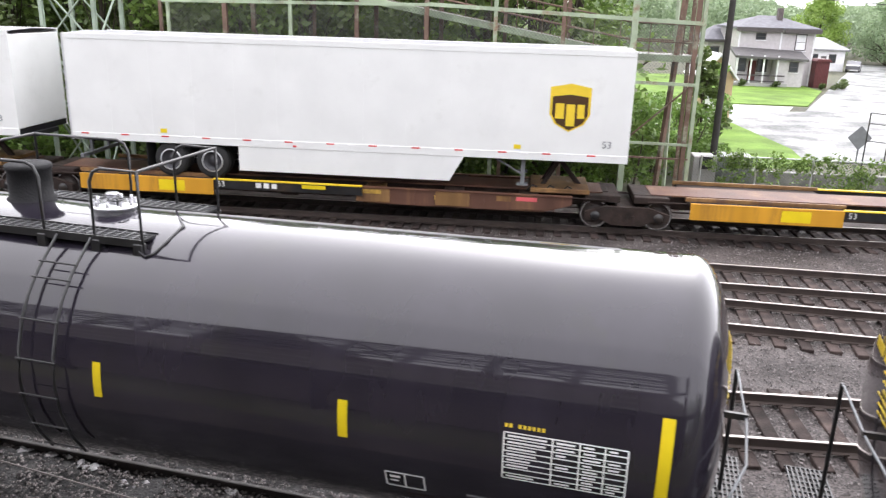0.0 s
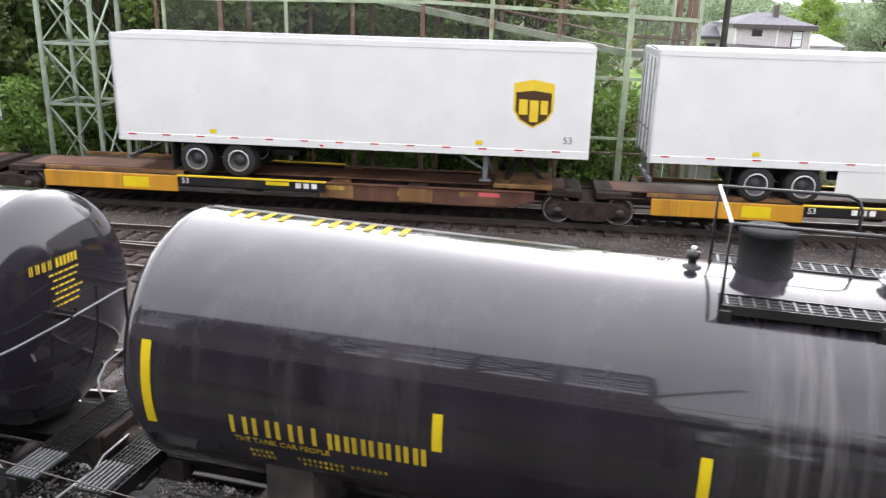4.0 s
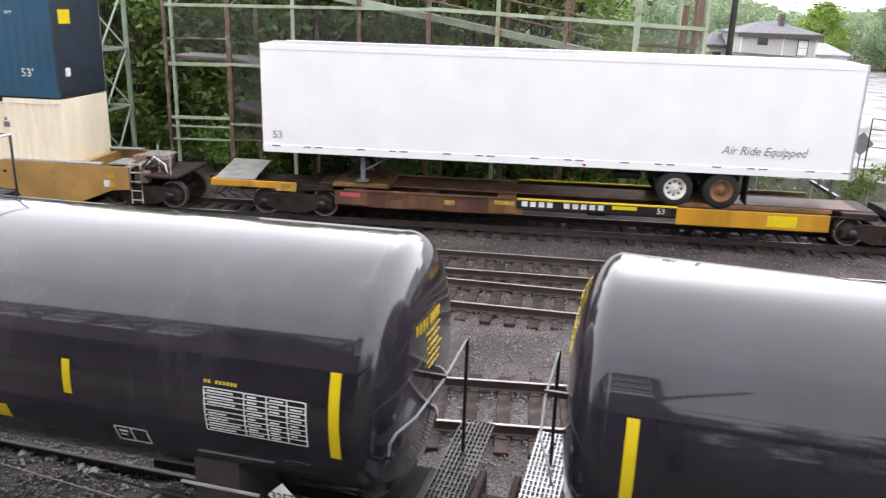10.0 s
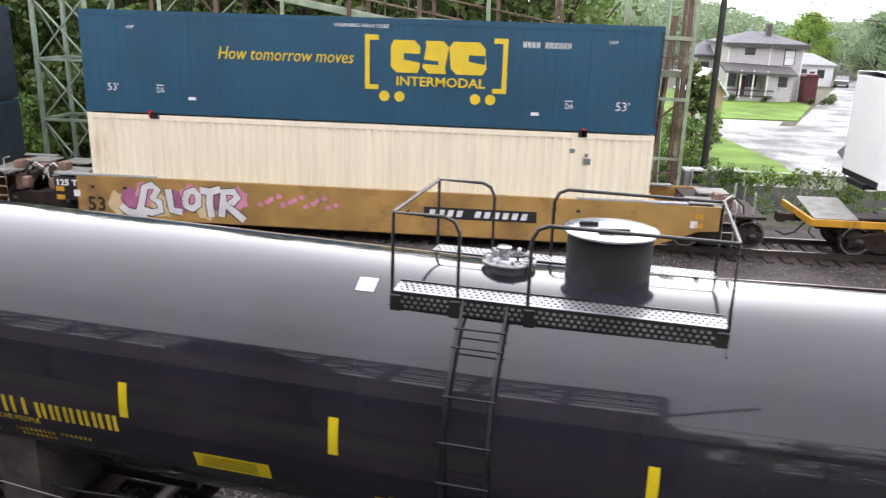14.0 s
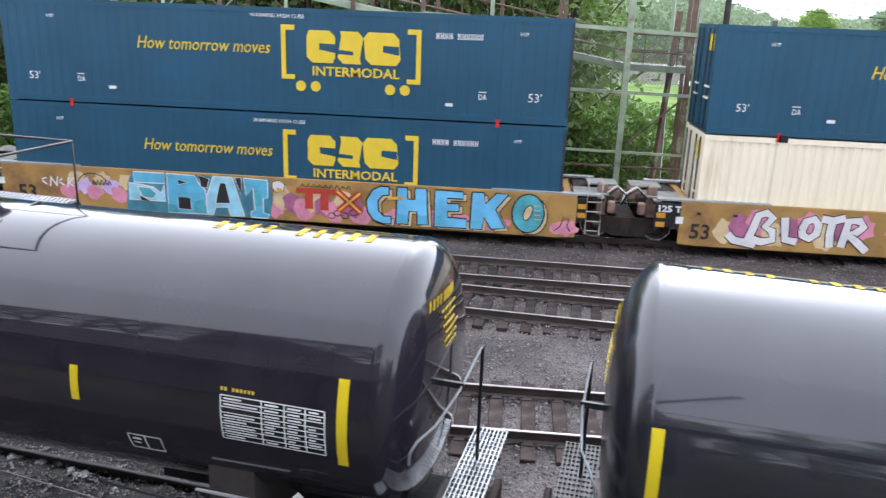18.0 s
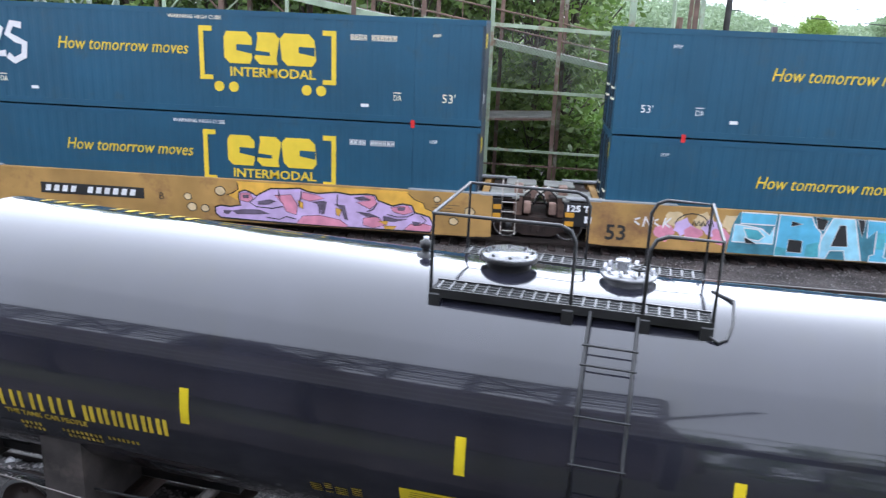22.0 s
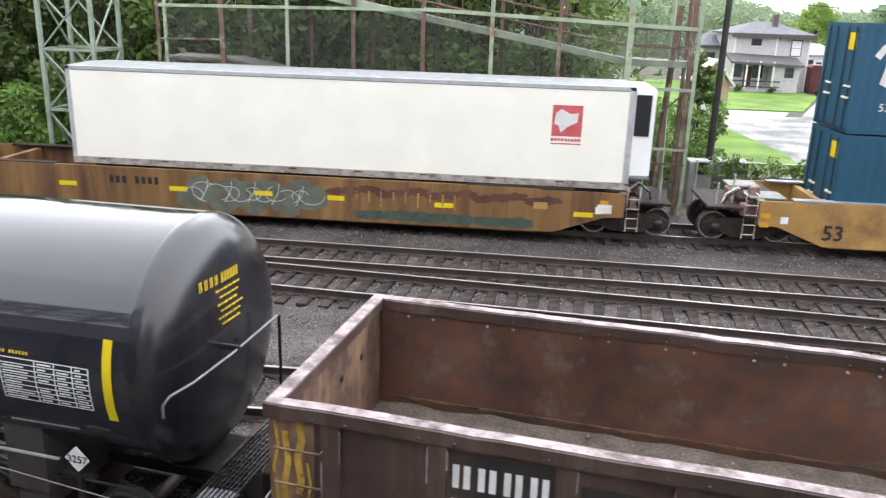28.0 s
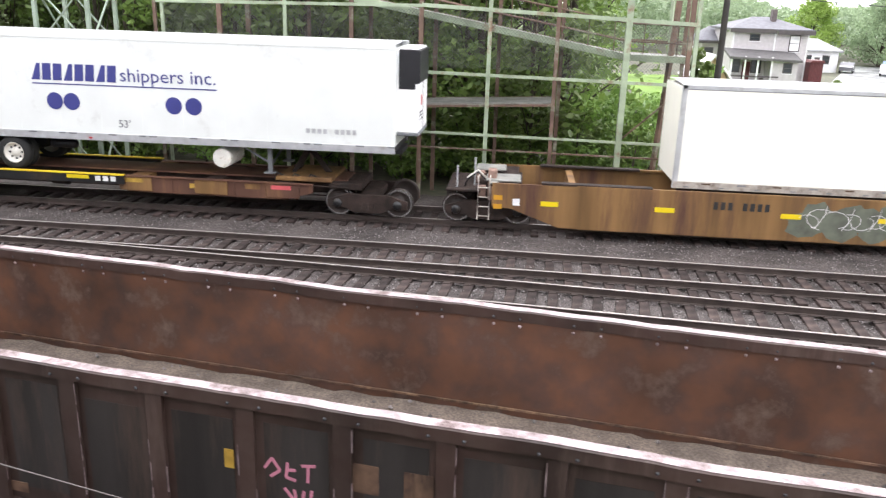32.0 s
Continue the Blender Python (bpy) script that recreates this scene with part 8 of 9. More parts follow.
def deco_second(t):
    writing("length_mark", "53", 0.62, M["black_mark"], t, (-8.15, YW - 0.001, 0.3), thin=0.012)
    writing("load_mark", "125 T", 0.25, M["white_mark"], t, (-9.3, YW - 0.003, 1.04), 0.64, thin=0.01)
    g = Geo()
    for x0, z0, x1, z1 in ((-7.2, 1.0, -7.35, 0.9), (-7.35, 0.9, -7.2, 0.75), (-7.1, 0.75, -7.05, 1.0), (-7.05, 1.0, -6.9, 0.75), (-6.9, 0.75, -6.85, 1.0), (-6.7, 1.0, -6.8, 0.88), (-6.8, 0.88, -6.65, 0.75), (-6.55, 0.75, -6.5, 1.0), (-6.5, 0.88, -6.35, 1.0), (-6.5, 0.88, -6.35, 0.72)):
        g.beam((x0, YW - 0.002, z0 - 0.02), (x1, YW - 0.002, z1 + 0.03), 0.004, 0.045)
    part("spray_scrawl", g, M["g_white"], t)
    for i in range(9):
        splat(t, (M["g_pink"], M["g_cream"], M["g_lilac"])[i % 3], -6.5 + 0.26 * i, 0.8 + 0.2 * ((i * 5) % 3 - 1), 0.28, 0.26, 20 + i, 1)
    for i in range(9):
        splat(t, (M["g_pink"], M["g_cream"], M["g_rose"])[i % 3], -0.2 + 0.3 * i, 0.62 + 0.16 * ((i * 5) % 3 - 1), 0.34, 0.36, 40 + i, 1)
    # arc and small words on the pale ground
    stroke(t, M["black_mark"], [(-5.75 + 0.5 * math.cos(a), 0.78 + 0.42 * math.sin(a)) for a in (2.9, 2.5, 2.1, 1.7, 1.3, 0.9, 0.5)], 0.03, YW - 0.009)
    for i in range(5):
        stroke(t, M["black_mark"], [(-5.75 + 0.12 * i, 0.85), (-5.7 + 0.12 * i, 1.0), (-5.65 + 0.12 * i, 0.86)], 0.04, YW - 0.009)
    # first word: heavy letters in blues with pale edges over a dark ground
    shape(t, M["g_teal"], [(-4.72, 0.14), (-4.66, 0.9), (-4.5, 1.29), (-0.3, 1.29), (-0.22, 0.7), (-0.3, 0.14)], 4)
    for m, pts in ((M["g_blue"], [(-4.45, 1.29), (-3.5, 1.29), (-3.5, 0.98), (-4.45, 0.98)]),
                   (M["g_ice"], [(-4.6, 0.95), (-4.2, 0.92), (-3.85, 0.86), (-3.62, 0.7), (-3.52, 0.94), (-3.5, 0.46), (-4.62, 0.46)]),
                   (M["g_sea"], [(-4.35, 0.86), (-3.95, 0.84), (-3.75, 0.66), (-3.9, 0.52), (-4.2, 0.56)]),
                   (M["g_blue"], [(-3.42, 1.29), (-2.55, 1.27), (-2.45, 1.05), (-2.25, 0.85), (-2.2, 0.15), (-3.42, 0.14)]),
                   (M["g_ice"], [(-2.0, 1.28), (-1.42, 1.28), (-1.08, 0.15), (-1.5, 0.14), (-1.58, 0.4), (-1.95, 0.38), (-2.05, 0.14), (-2.3, 0.15), (-2.22, 0.7)]),
                   (M["g_blue"], [(-1.08, 1.28), (-0.36, 1.25), (-0.36, 0.75), (-0.5, 0.7), (-0.5, 0.28), (-0.32, 0.26), (-0.36, 0.14), (-0.88, 0.14), (-0.88, 0.3), (-0.76, 0.35), (-0.8, 1.0), (-1.02, 0.78)])):
        shape(t, m, pts, 6, M["g_white"], 0.035)
    for pts in ([(-4.3, 0.62), (-4.25, 0.44), (-3.95, 0.44)], [(-3.08, 1.13), (-2.78, 1.06), (-3.08, 0.98)], [(-3.1, 0.62), (-2.72, 0.6), (-2.7, 0.26), (-3.1, 0.27)],
                [(-2.45, 1.29), (-2.12, 1.2), (-2.2, 0.92), (-2.38, 0.96)], [(-1.8, 1.1), (-1.63, 1.1), (-1.5, 0.52), (-1.95, 0.5)], [(-1.36, 1.28), (-1.14, 1.28), (-1.16, 0.8)]):
        shape(t, M["black_mark"], pts, 9, M["g_white"], 0.02)
    for pts in ([(-3.42, 0.4), (-3.12, 0.36), (-3.12, 0.16), (-3.42, 0.16)], [(-2.6, 0.5), (-2.28, 0.6), (-2.24, 0.18), (-2.6, 0.18)], [(-0.76, 0.95), (-0.54, 0.95), (-0.54, 0.5), (-0.76, 0.5)]):
        shape(t, M["g_sea"], pts, 9)
    shape(t, M["g_white"], [(-0.2, 1.22), (0.0, 1.27), (0.16, 1.16), (0.12, 0.98), (-0.1, 0.92), (-0.22, 1.04)], 9, M["black_mark"], 0.02)
    shape(t, M["g_gold"], [(-0.1, 1.06), (0.08, 1.04), (0.06, 0.92), (-0.08, 0.94)], 11)
    # two red letters and an orange cross
    shape(t, M["g_red"], [(0.5, 1.1), (1.68, 1.1), (1.68, 0.95), (1.46, 0.95), (1.46, 0.48), (1.22, 0.48), (1.22, 0.95), (1.0, 0.95), (1.0, 0.5), (0.76, 0.5), (0.76, 0.95), (0.5, 0.95)], 6)
    for pts in ([(1.72, 1.08), (2.0, 0.85), (2.42, 0.48)], [(2.4, 1.06), (2.1, 0.8), (1.76, 0.5)]):
        stroke(t, M["g_red"], pts, 0.2, YW - 0.02)
        stroke(t, M["g_gold"], pts, 0.06, YW - 0.022)
    for i in range(9):
        stroke(t, M["black_mark"], [(0.62 + 0.17 * i, 1.15), (0.7 + 0.17 * i, 1.25), (0.75 + 0.17 * i, 1.16)], 0.03, YW - 0.014)
    for cx, cz in ((1.55, 0.34), (1.72, 0.42), (1.95, 0.36), (2.2, 0.46)):
        stroke(t, M["black_mark"], [(cx + 0.11 * math.cos(0.8 * k), cz + 0.09 * math.sin(0.8 * k)) for k in range(9)], 0.025, YW - 0.014)
    # second word: pale blue letters, black edge, cream drop shade
    for i in range(7):
        splat(t, M["g_pink"], 2.5 + 0.97 * i, 0.4, 0.42, 0.26, 80 + i, 1)
    for ch in ([(3.25, 1.27), (3.0, 1.28), (2.76, 1.16), (2.58, 0.85), (2.62, 0.52), (2.8, 0.28), (3.1, 0.19), (3.32, 0.2), (3.32, 0.42), (3.1, 0.42), (2.95, 0.56), (2.93, 0.85), (3.05, 1.0), (3.25, 1.03)],
               [(3.48, 1.28), (3.78, 1.28), (3.8, 0.95), (4.0, 0.95), (4.0, 1.28), (4.34, 1.27), (4.42, 0.24), (4.08, 0.22), (4.08, 0.6), (3.85, 0.6), (3.82, 0.22), (3.46, 0.22)],
               [(4.58, 1.27), (5.4, 1.25), (5.4, 1.04), (4.95, 1.04), (4.95, 0.9), (5.3, 0.9), (5.3, 0.68), (4.97, 0.66), (4.97, 0.5), (5.52, 0.48), (5.54, 0.2), (4.58, 0.2)],
               [(5.65, 1.26), (6.0, 1.26), (6.05, 0.95), (6.35, 1.27), (6.7, 1.24), (6.35, 0.8), (6.65, 0.28), (6.25, 0.22), (6.02, 0.55), (5.98, 0.2), (5.62, 0.2)],
               [(7.28 + 0.46 * math.cos(k * math.pi / 10), 0.74 + 0.55 * math.sin(k * math.pi / 10)) for k in range(20)]):
        shape(t, M["g_cream"], [(x + 0.1, max(0.14, z - 0.07)) for x, z in ch], 4, M["black_mark"], 0.03)
        shape(t, M["g_sea"] if ch[0][0] > 7.5 else M["g_bright"], ch, 7, M["black_mark"], 0.04)
    shape(t, M["g_cream"], [(7.27 + 0.12 * math.cos(k * math.pi / 6) + 0.06 * math.sin(k * math.pi / 6), 0.76 + 0.22 * math.sin(k * math.pi / 6)) for k in range(12)], 10, M["black_mark"], 0.03)
    for k in range(4):
        stroke(t, M["g_cream"], [(7.45, 0.6 + 0.13 * k), (7.66 - 0.02 * k, 0.6 + 0.13 * k)], 0.03, YW - 0.032)
    for z0, xa, xb in ((0.52, 4.6, 4.95), (0.5, 3.5, 3.8), (0.5, 4.1, 4.38), (0.45, 5.66, 5.96)):
        shape(t, M["g_blue"], [(xa, z0), (xb, z0), (xb, 0.25), (xa, 0.25)], 10)
    shape(t, M["g_gold"], [(3.2, 0.98), (3.66, 1.02), (3.66, 0.93), (3.2, 0.9)], 11)
    stroke(t, M["black_mark"], [(8.05, 0.3), (8.2, 0.42), (8.3, 0.7), (8.45, 0.66), (8.4, 0.45), (8.5, 0.3)], 0.03, YW - 0.012)


def deco_third(t):
    plate_marks(t, -5.0)
    writing("end_letter", "B", 0.3, M["black_mark"], t, (-1.3, YW - 0.001, 0.64))
    writing("length_mark", "53", 0.6, M["black_mark"], t, (-8.45, YW - 0.001, 0.32), thin=0.012)
    # golden ground with a wavy dark edge
    ground = [(1.12, 1.29), (1.16, 1.1), (1.0, 0.98), (0.8, 0.9), (1.2, 0.7), (1.6, 0.4), (6.4, 0.3), (7.0, 0.5), (6.95, 0.78), (6.72, 0.86), (6.66, 1.02), (6.4, 1.1), (6.2, 1.29)]
    shape(t, M["g_gold"], ground, 1)
    stroke(t, M["black_mark"], ground[:4], 0.03, YW - 0.006)
    stroke(t, M["black_mark"], ground[7:], 0.03, YW - 0.006)
    # one flowing lilac and pink piece
    body = [(0.44, 0.5), (0.6, 0.56), (0.9, 0.54), (1.22, 0.6), (1.16, 0.8), (1.17, 0.98), (1.36, 1.05), (1.52, 1.0), (1.7, 0.9), (1.9, 1.02), (2.14, 1.14), (2.6, 1.16), (3.0, 1.2), (3.25, 1.12), (3.55, 1.08), (4.1, 1.15), (4.52, 1.1), (5.0, 1.15), (5.24, 1.13),
            (5.33, 0.98), (5.55, 0.92), (5.76, 0.85), (6.05, 0.93), (6.32, 0.9), (6.42, 0.7), (6.62, 0.66), (6.84, 0.6), (7.0, 0.36), (6.88, 0.15), (4.6, 0.15), (3.1, 0.15), (1.6, 0.17), (0.6, 0.2), (0.44, 0.32)]
    shape(t, M["g_lilac"], body, 3, M["black_mark"], 0.045)
    for pts in ([(2.9, 0.16), (3.1, 0.4), (3.6, 0.45), (4.2, 0.36), (4.45, 0.2), (4.4, 0.15)], [(2.25, 0.95), (2.75, 1.0), (2.95, 0.7), (2.9, 0.42), (2.6, 0.5), (2.5, 0.72)], [(3.1, 1.1), (3.5, 1.04), (3.75, 0.95), (3.3, 0.84), (3.05, 0.9)],
                [(4.7, 0.9), (5.1, 0.72), (5.3, 0.9), (5.22, 1.1), (4.9, 1.12), (5.1, 0.98)], [(5.7, 0.8), (6.2, 0.9), (6.38, 0.72), (6.1, 0.62), (5.8, 0.68)], [(6.1, 0.18), (6.3, 0.36), (6.7, 0.4), (6.95, 0.34), (6.85, 0.17)],
                [(1.2, 0.75), (1.22, 0.96), (1.5, 0.98), (1.6, 0.82), (1.45, 0.7)], [(4.9, 0.45), (5.3, 0.52), (5.6, 0.3), (5.2, 0.18), (4.9, 0.25)]):
        shape(t, M["g_pink"], pts, 6, M["black_mark"], 0.014)
    for pts in ([(1.75, 0.74), (2.1, 0.82), (2.3, 0.78), (2.05, 0.68), (1.75, 0.66)], [(0.95, 0.42), (1.3, 0.48), (1.8, 0.5), (2.1, 0.4), (1.6, 0.36), (1.1, 0.34)], [(3.4, 0.82), (3.75, 0.88), (3.6, 0.5), (3.55, 0.78)], [(3.68, 0.84), (3.82, 0.86), (3.74, 0.5), (3.66, 0.5)],
                [(4.05, 0.8), (4.35, 0.78), (4.45, 0.35), (4.35, 0.4), (4.25, 0.68)], [(4.7, 0.62), (5.1, 0.6), (5.4, 0.5), (5.0, 0.5)], [(5.5, 0.55), (5.9, 0.48), (6.2, 0.5), (5.8, 0.4), (5.5, 0.42)], [(4.62, 1.02), (4.9, 1.08), (5.12, 1.0), (4.8, 0.96)], [(5.9, 0.82), (6.15, 0.84), (6.1, 0.74), (5.92, 0.74)],
                [(1.3, 0.9), (1.5, 0.92), (1.46, 0.82), (1.3, 0.83)], [(0.7, 0.42), (0.95, 0.42), (0.85, 0.32), (0.7, 0.34)], [(6.35, 0.44), (6.6, 0.42), (6.5, 0.34), (6.36, 0.36)]):
        shape(t, M["g_shade"], pts, 8, M["black_mark"], 0.012)
    for pts in ([(2.95, 0.85), (3.1, 0.8), (3.12, 0.6), (3.0, 0.66)], [(4.08, 0.7), (4.26, 0.66), (4.2, 0.46), (4.1, 0.5)], [(5.35, 0.38), (5.65, 0.42), (5.6, 0.28)], [(5.5, 0.26), (5.9, 0.28), (5.8, 0.17), (5.55, 0.17)]):
        shape(t, M["g_gold"], pts, 8, M["black_mark"], 0.012)
    for pts in ([(2.36, 1.14), (2.42, 0.86)], [(3.06, 1.15), (3.0, 0.72)], [(4.14, 1.12), (4.12, 0.78)], [(2.0, 0.3), (2.4, 0.26), (2.6, 0.36), (2.9, 0.3)], [(1.7, 0.88), (1.5, 0.72), (1.7, 0.6), (2.2, 0.58), (2.5, 0.66)], [(5.33, 0.96), (5.2, 0.74), (5.0, 0.66)],
                [(6.42, 0.7), (6.2, 0.58), (5.9, 0.56), (5.6, 0.62)], [(6.6, 0.64), (6.76, 0.5), (6.6, 0.36), (6.4, 0.34)]):
        stroke(t, M["black_mark"], pts, 0.028, YW - 0.03)
    for x, z, r in ((-0.4, 0.76, 0.12), (0.6, 0.98, 0.16), (-0.28, 0.46, 0.15), (0.12, 0.44, 0.13), (7.05, 1.12, 0.1), (7.55, 0.52, 0.13), (8.0, 0.82, 0.15)):
        shape(t, M["g_cream"], [(x + r * (1 + 0.12 * math.sin(3 * k + x)) * math.cos(k * 0.63), z + 0.85 * r * math.sin(k * 0.63)) for k in range(10)], 2, M["black_mark"], 0.026)
    for k in range(4):
        part("stencil_line", Geo().box(6.95 + 0.05 * (k % 2), 7.7 - 0.1 * (k % 3), YW - 0.002, YW + 0.003, 0.72 + 0.09 * k, 0.735 + 0.09 * k), M["panel_black"], t)


WL = "long well car in faded yellow paint with spray-painted side"
build_well(UC[0], M["well"], deco_first, WL, (True, True), (False, True))
build_well(UC[1], M["well"], deco_second, WL, (True, False))
build_well(UC[2], M["well"], deco_third, WL, (True, False), (True, False))


def deco_reefer(t):
    for i, (x, w) in enumerate(((-9.3, 0.5), (-6.1, 0.55), (-2.65, 0.55), (-0.05, 0.55), (2.15, 0.5), (5.3, 0.55), (9.3, 0.55))):
        part("yellow_tab", Geo().box(x, x + w, YW - 0.005, YW + 0.003, 0.74 - 0.014 * max(0, x), 0.88 - 0.014 * max(0, x)), M["yellow"], t)
    for i in range(8):
        if i != 3:
            part("mark_bar", Geo().box(-4.5 + 0.2 * i, -4.38 + 0.2 * i, YW - 0.003, YW + 0.002, 0.9, 1.12), M["black_mark"], t)
    for i in range(12):
        splat(t, M["g_grey"], -2.0 + 0.33 * i, 0.72 + 0.14 * ((i * 5) % 3 - 1), 0.5, 0.42, 220 + i, 1)
    rnd = random.Random(66)
    for i in range(11):
        cx, cz = -1.9 + 0.36 * i, 0.74 + rnd.uniform(-0.08, 0.08)
        a0, turn, r = rnd.uniform(0, 6), rnd.choice((-1, 1)) * rnd.uniform(0.35, 0.6), rnd.uniform(0.2, 0.36)
        stroke(t, M["g_white"], [(cx + r * 1.2 * math.cos(a0 + turn * k), cz + r * math.sin(a0 + turn * k) * (1 - 0.05 * k)) for k in range(8)], 0.015, YW - 0.008)
        if i % 2:
            stroke(t, M["g_white"], [(cx - 0.15, cz - 0.3), (cx + 0.05, cz + 0.05), (cx + 0.1, cz + 0.34)], 0.015, YW - 0.008)
    part("cream_patch", Geo().box(8.15, 8.55, YW - 0.01, YW + 0.003, 0.78, 0.98), M["well"], t)
    part("cream_patch", Geo().box(9.95, 10.35, YW - 0.01, YW + 0.003, 0.75, 1.0), M["hub_white"], t)
    for i in range(9):
        part("paint_drip", Geo().box(3.0 + 0.36 * i, 3.03 + 0.36 * i + 0.02 * (i % 2), YW - 0.006, YW - 0.004, 0.8 - 0.1 * (i % 3), 1.05), M["well"], t)
    for i in range(14):
        splat(t, M["spine_brown"], 2.4 + 0.48 * i, 1.04 + 0.06 * (i % 3 - 1), 0.34, 0.13, 820 + i, 1)
    for i in range(6):
        splat(t, M["g_moss"], 3.4 + 0.85 * i, 0.34, 0.6, 0.17, 740 + i, 1)


build_well(-91.1, M["well_brown"], deco_reefer, "rusty brown well car with grey-green spray paint", (True, True), (True, True), 10.7, 8.75)


def build_reefer_box(u):
    t = thing("refrigerated_box", "ivory refrigerated trailer box with red emblem sitting in a well car", "semi-trailer")
    L, z0, z1, w = 8.2, 1.42, 4.28, 1.295
    body = part("body", Geo().box(-L, L, -w, w, z0 + 0.15, z1 - 0.08, 0.015), M["trail_cream"], t)
    part("top_rail", Geo().box(-L, L, -w - 0.012, -w + 0.03, z1 - 0.11, z1, 0.006), M["alu"], body)
    part("rail_joint", Geo().box(-L, L, -w - 0.006, -w + 0.01, z1 - 0.128, z1 - 0.11), M["sign_back"], body)
    part("roof", Geo().add([(-L, -w, z1 - 0.01), (L, -w, z1 - 0.01), (L, w, z1), (-L, w, z1), (-L, 0, z1 + 0.04), (L, 0, z1 + 0.04)], [(0, 1, 5, 4), (4, 5, 2, 3)]), M["roof"], body)
    part("bottom_rail", Geo().box(-L, L, -w - 0.015, -w + 0.03, z0, z0 + 0.2, 0.006), M["rail_dirty"], body)
    for i in range(34):
        x = -L + 0.3 + 0.485 * i
        part("reflector", Geo().box(x, x + (0.24 if i % 2 else 0.14), -w - 0.02, -w - 0.014, z0 + (0.13 if i % 2 else 0.04), z0 + (0.17 if i % 2 else 0.07)), M["logo_brown"] if i % 4 == 1 else M["sign_back"], body)
    part("corner_post", Geo().box(L - 0.16, L + 0.01, -w - 0.012, -w + 0.1, z0, z1), M["alu"], body)
    part("corner_post", Geo().box(-L - 0.01, -L + 0.12, -w - 0.012, -w + 0.1, z0, z1), M["alu"], body)
    un = part("refrigeration_unit", Geo().box(L, L + 0.6, -1.05, 1.05, z0 + 0.3, z1 - 0.02, 0.08), M["trail_white"], t, "white nose refrigeration unit")
    part("grille", Geo().box(L + 0.06, L + 0.48, -1.085, -1.05, z0 + 1.5, z1 - 0.22), M["unit_black"], un)
    part("maker_mark", Geo().box(L + 0.595, L + 0.606, -0.55, -0.25, z1 - 0.85, z1 - 0.5), M["red"], un)
    part("door_edge", Geo().box(L + 0.595, L + 0.604, -0.95, -0.93, z0 + 0.45, z1 - 0.2), M["sign_back"], un)
    part("base_band", Geo().box(L, L + 0.615, -1.065, 1.065, z0 + 0.27, z0 + 0.33, 0.01), M["sign_back"], un)
    for k in range(3):
        part("stencil_bar", Geo().box(L + 0.595, L + 0.606, -0.75, -0.15, z1 - 1.15 - 0.09 * k, z1 - 1.11 - 0.09 * k), M["unit_black"], un)
    y = -w - 0.008
    part("emblem_panel", Geo().box(5.97, 6.8, y, y + 0.006, 2.86, 3.72), M["logo_red"], body, "faded red square emblem")
    part("emblem_mark", Geo().prism([(6.06, 3.5), (6.22, 3.62), (6.45, 3.48), (6.7, 3.52), (6.66, 3.26), (6.4, 3.12), (6.22, 2.96), (6.16, 3.15), (6.03, 3.2)], y - 0.004, y - 0.001), M["g_white"], body)
    g = Geo()
    for i in range(9):
        g.box(5.97 + 0.093 * i, 6.04 + 0.093 * i, y, y + 0.004, 2.72, 2.8).box(5.97 + 0.093 * i, 6.05 + 0.093 * i, y, y + 0.004, 2.63, 2.67)
    tagged(part("caption_bar", g, M["logo_red"], body), kind="stuff")
    for i in range(1, 14):
        x = -L + 1.17 * i
        part("panel_seam", Geo().box(x - 0.006, x + 0.006, -w - 0.002, -w + 0.002, z0 + 0.2, z1 - 0.14), M["trail_cream"], body)
    for s in (-1, 1):
        part("support", Geo().box(-7.6, 7.6, s * 1.1 - 0.1, s * 1.1 + 0.1, 0.33, z0), M["rust"], t)
    far_things.append((t, u))


build_reefer_box(-88.55)

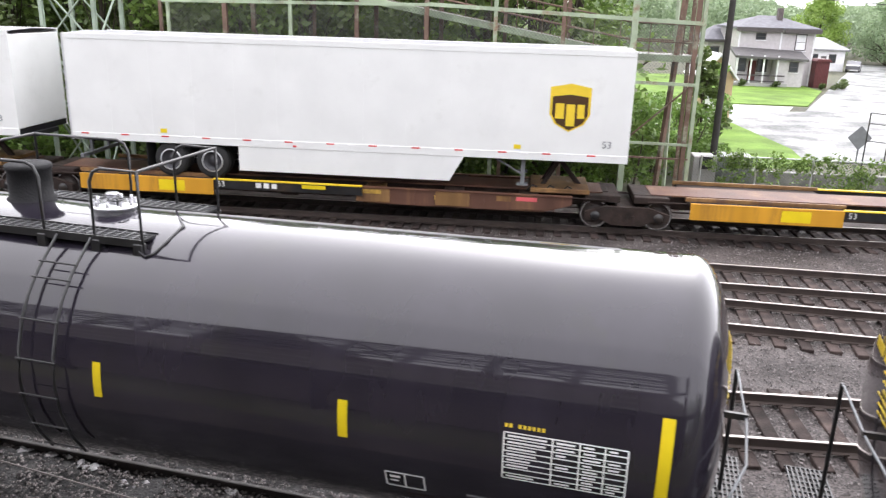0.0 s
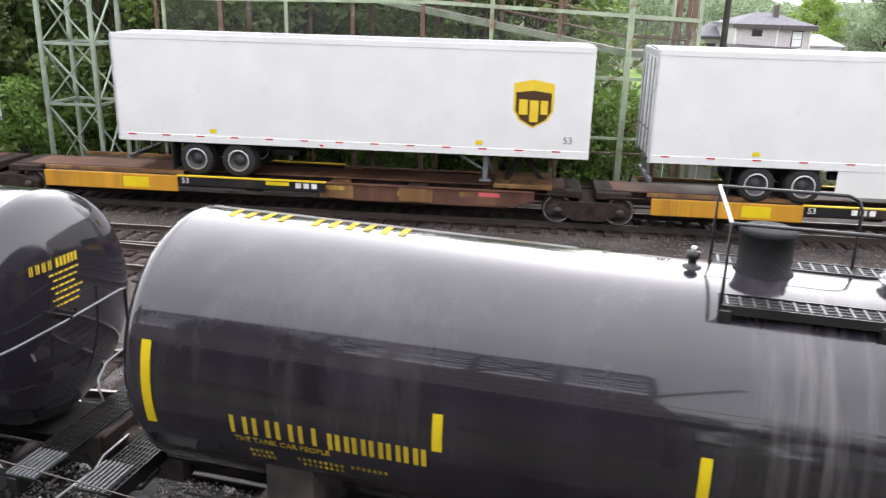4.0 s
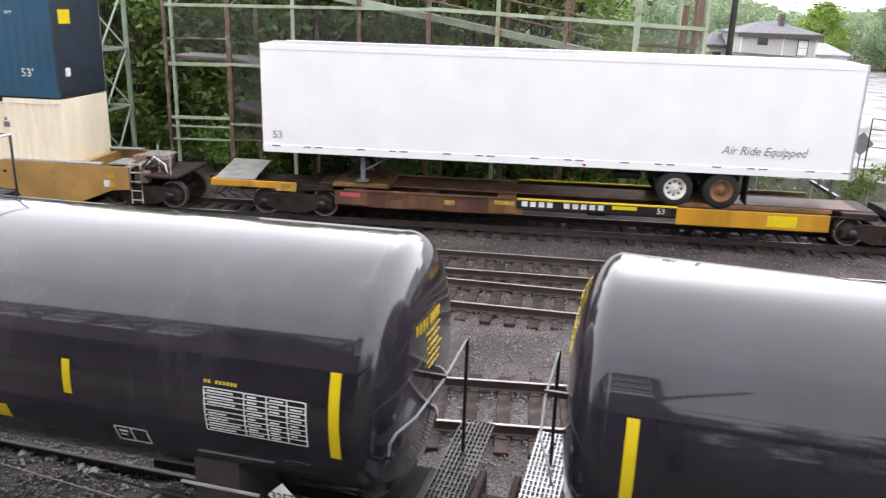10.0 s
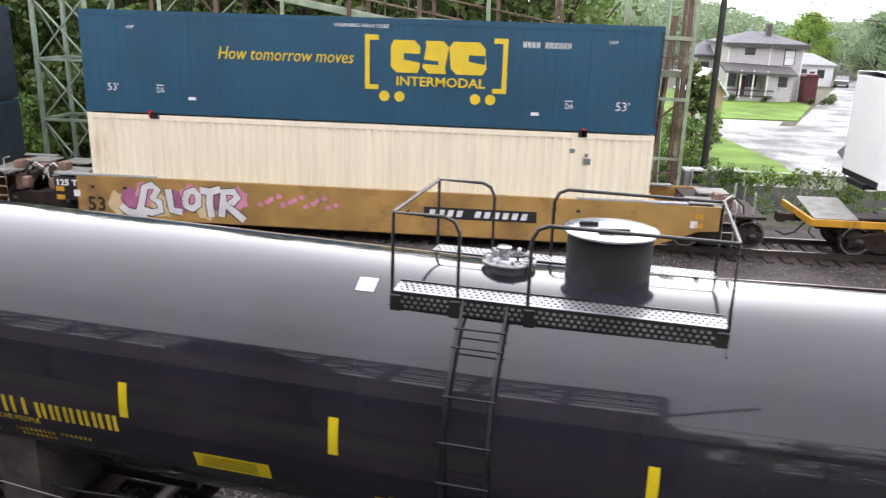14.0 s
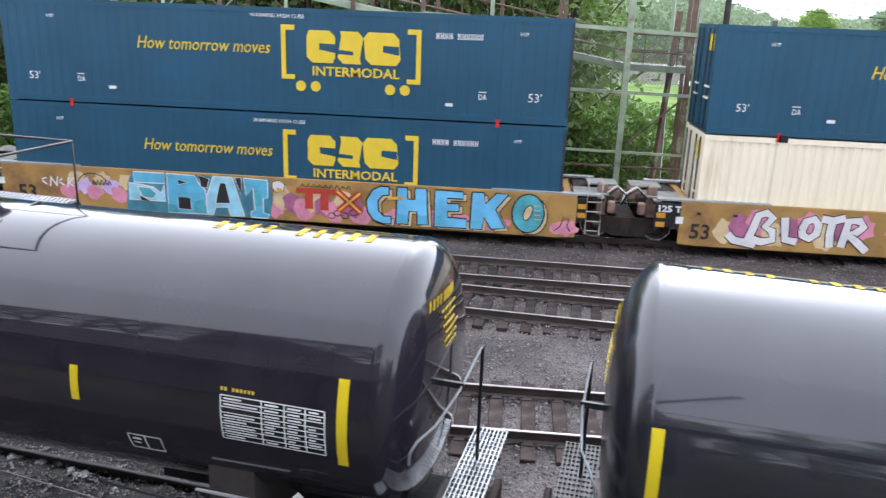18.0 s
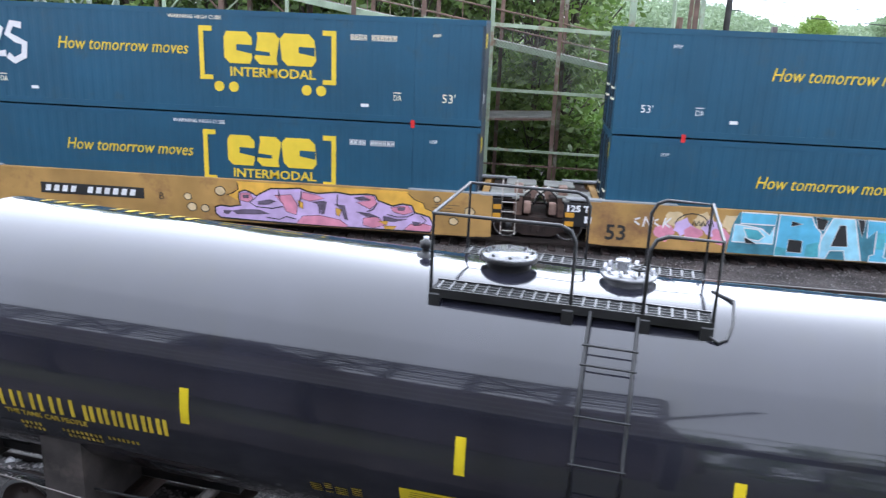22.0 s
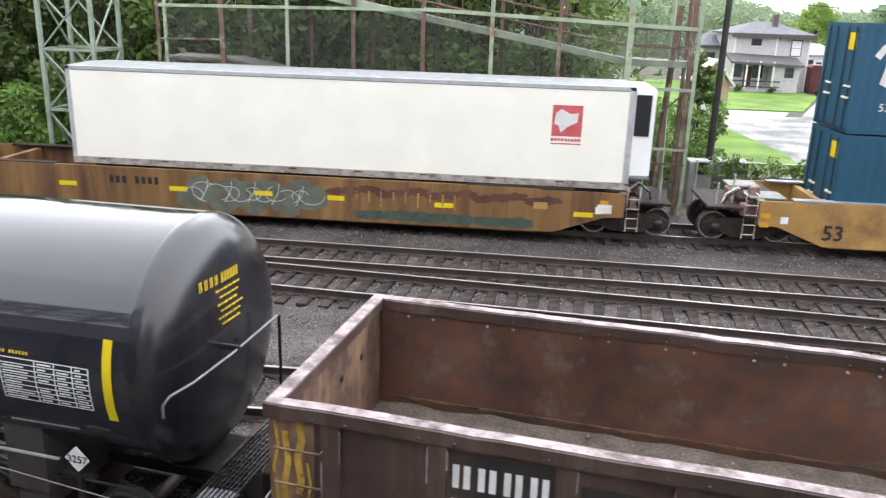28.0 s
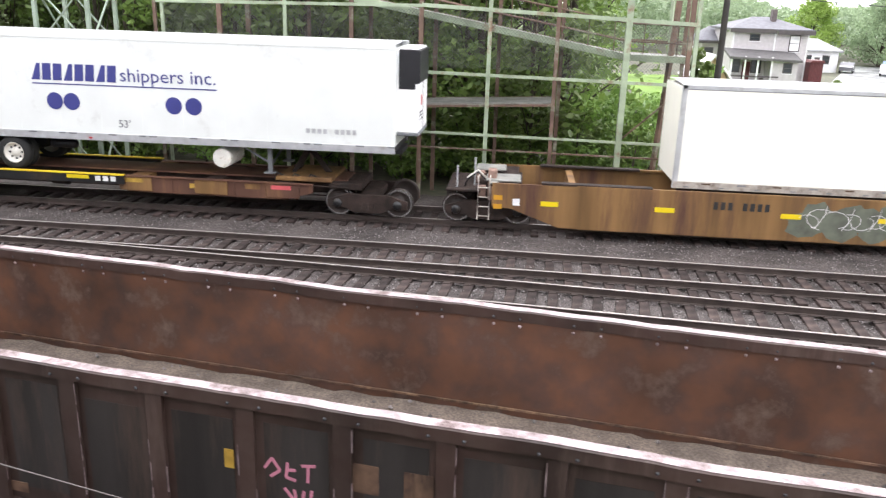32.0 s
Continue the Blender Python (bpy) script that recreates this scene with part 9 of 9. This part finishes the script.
# ---- ties, laid last ----
TIE = Geo().box(-0.115, 0.115, -1.3, 1.3, -0.35, -0.175, 0.012).mesh("tie", M["tie"])
PLATE = Geo().box(-0.09, 0.09, -0.15, 0.15, -0.176, -0.16, 0.004).box(-0.1, -0.06, -0.1, -0.075, -0.16, -0.135).box(0.06, 0.1, 0.075, 0.1, -0.16, -0.135)
rnd = random.Random(14)
for name, y0, slope, bend, pitch, x0, x1 in TRACKS:
    tr, line = track_things[name]
    lo, hi = (-16, 14) if name not in ("track_near",) else (-12, 9)
    x = max(lo, x0)
    g = Geo()
    a = math.atan(slope)
    while x < min(hi, x1):
        ob = new("tie", TIE)
        ob.parent = tr
        ob.matrix_basis = pose(x + rnd.uniform(-0.02, 0.02), line(x) + rnd.uniform(-0.04, 0.04), rnd.uniform(-0.012, 0.0) - (0.05 if name == "track_near" else 0), 0, rnd.uniform(-0.6, 0.6), math.degrees(a) + rnd.uniform(-1.2, 1.2))
        for s in (-0.7525, 0.7525):
            g.add([(x + vx, line(x) + s + vy, vz) for vx, vy, vz in PLATE.v], PLATE.f)
        x += pitch
    part("tie_plates", g, M["railsteel"], tr)


def motions():
    """Both trains roll at a steady pace: the far one to +x, the near one back along its own line."""
    far = [(0, -38.85), (3, -26.08), (6, -13.13), (9, 0.0), (12, 13.12), (15, 26.34), (18, 39.6), (21, 52.81), (24, 66.0), (27, 79.02), (29.5, 90.13), (32, 101.15)]
    near = [(0, 16.51), (3, 10.98), (6, 5.6), (9, 0.0), (12, -5.55), (15, -11.34), (18, -17.06), (21, -22.67), (24, -28.1), (27, -33.48), (29.5, -37.85), (32, -42.07)]
    turn = math.atan(-0.16)
    for ob, u in far_things:
        walk(ob, [(t, pose(u + s, 23.72, 0)) for t, s in far])
    for wheels, path, step in ((far_wheels, far, 4), (near_wheels, near, 9)):
        ts, ss = zip(*path)
        last = FPS * 32
        times = [k / FPS for k in range(0, last + 1, step)]
        if times[-1] < 32:
            times.append(32.0)
        for ws, x in wheels:
            walk(ws, [(t, pose(x, 0, 0.42) @ Matrix.Rotation(float(np.interp(t, ts, ss)) / 0.42, 4, "Y")) for t in times])
    for ob, u in near_things:
        walk(ob, [(t, pose((u + s) * math.cos(turn), 7.6 + (u + s) * math.sin(turn), 0, 0, 0, math.degrees(turn))) for t, s in near])


motions()
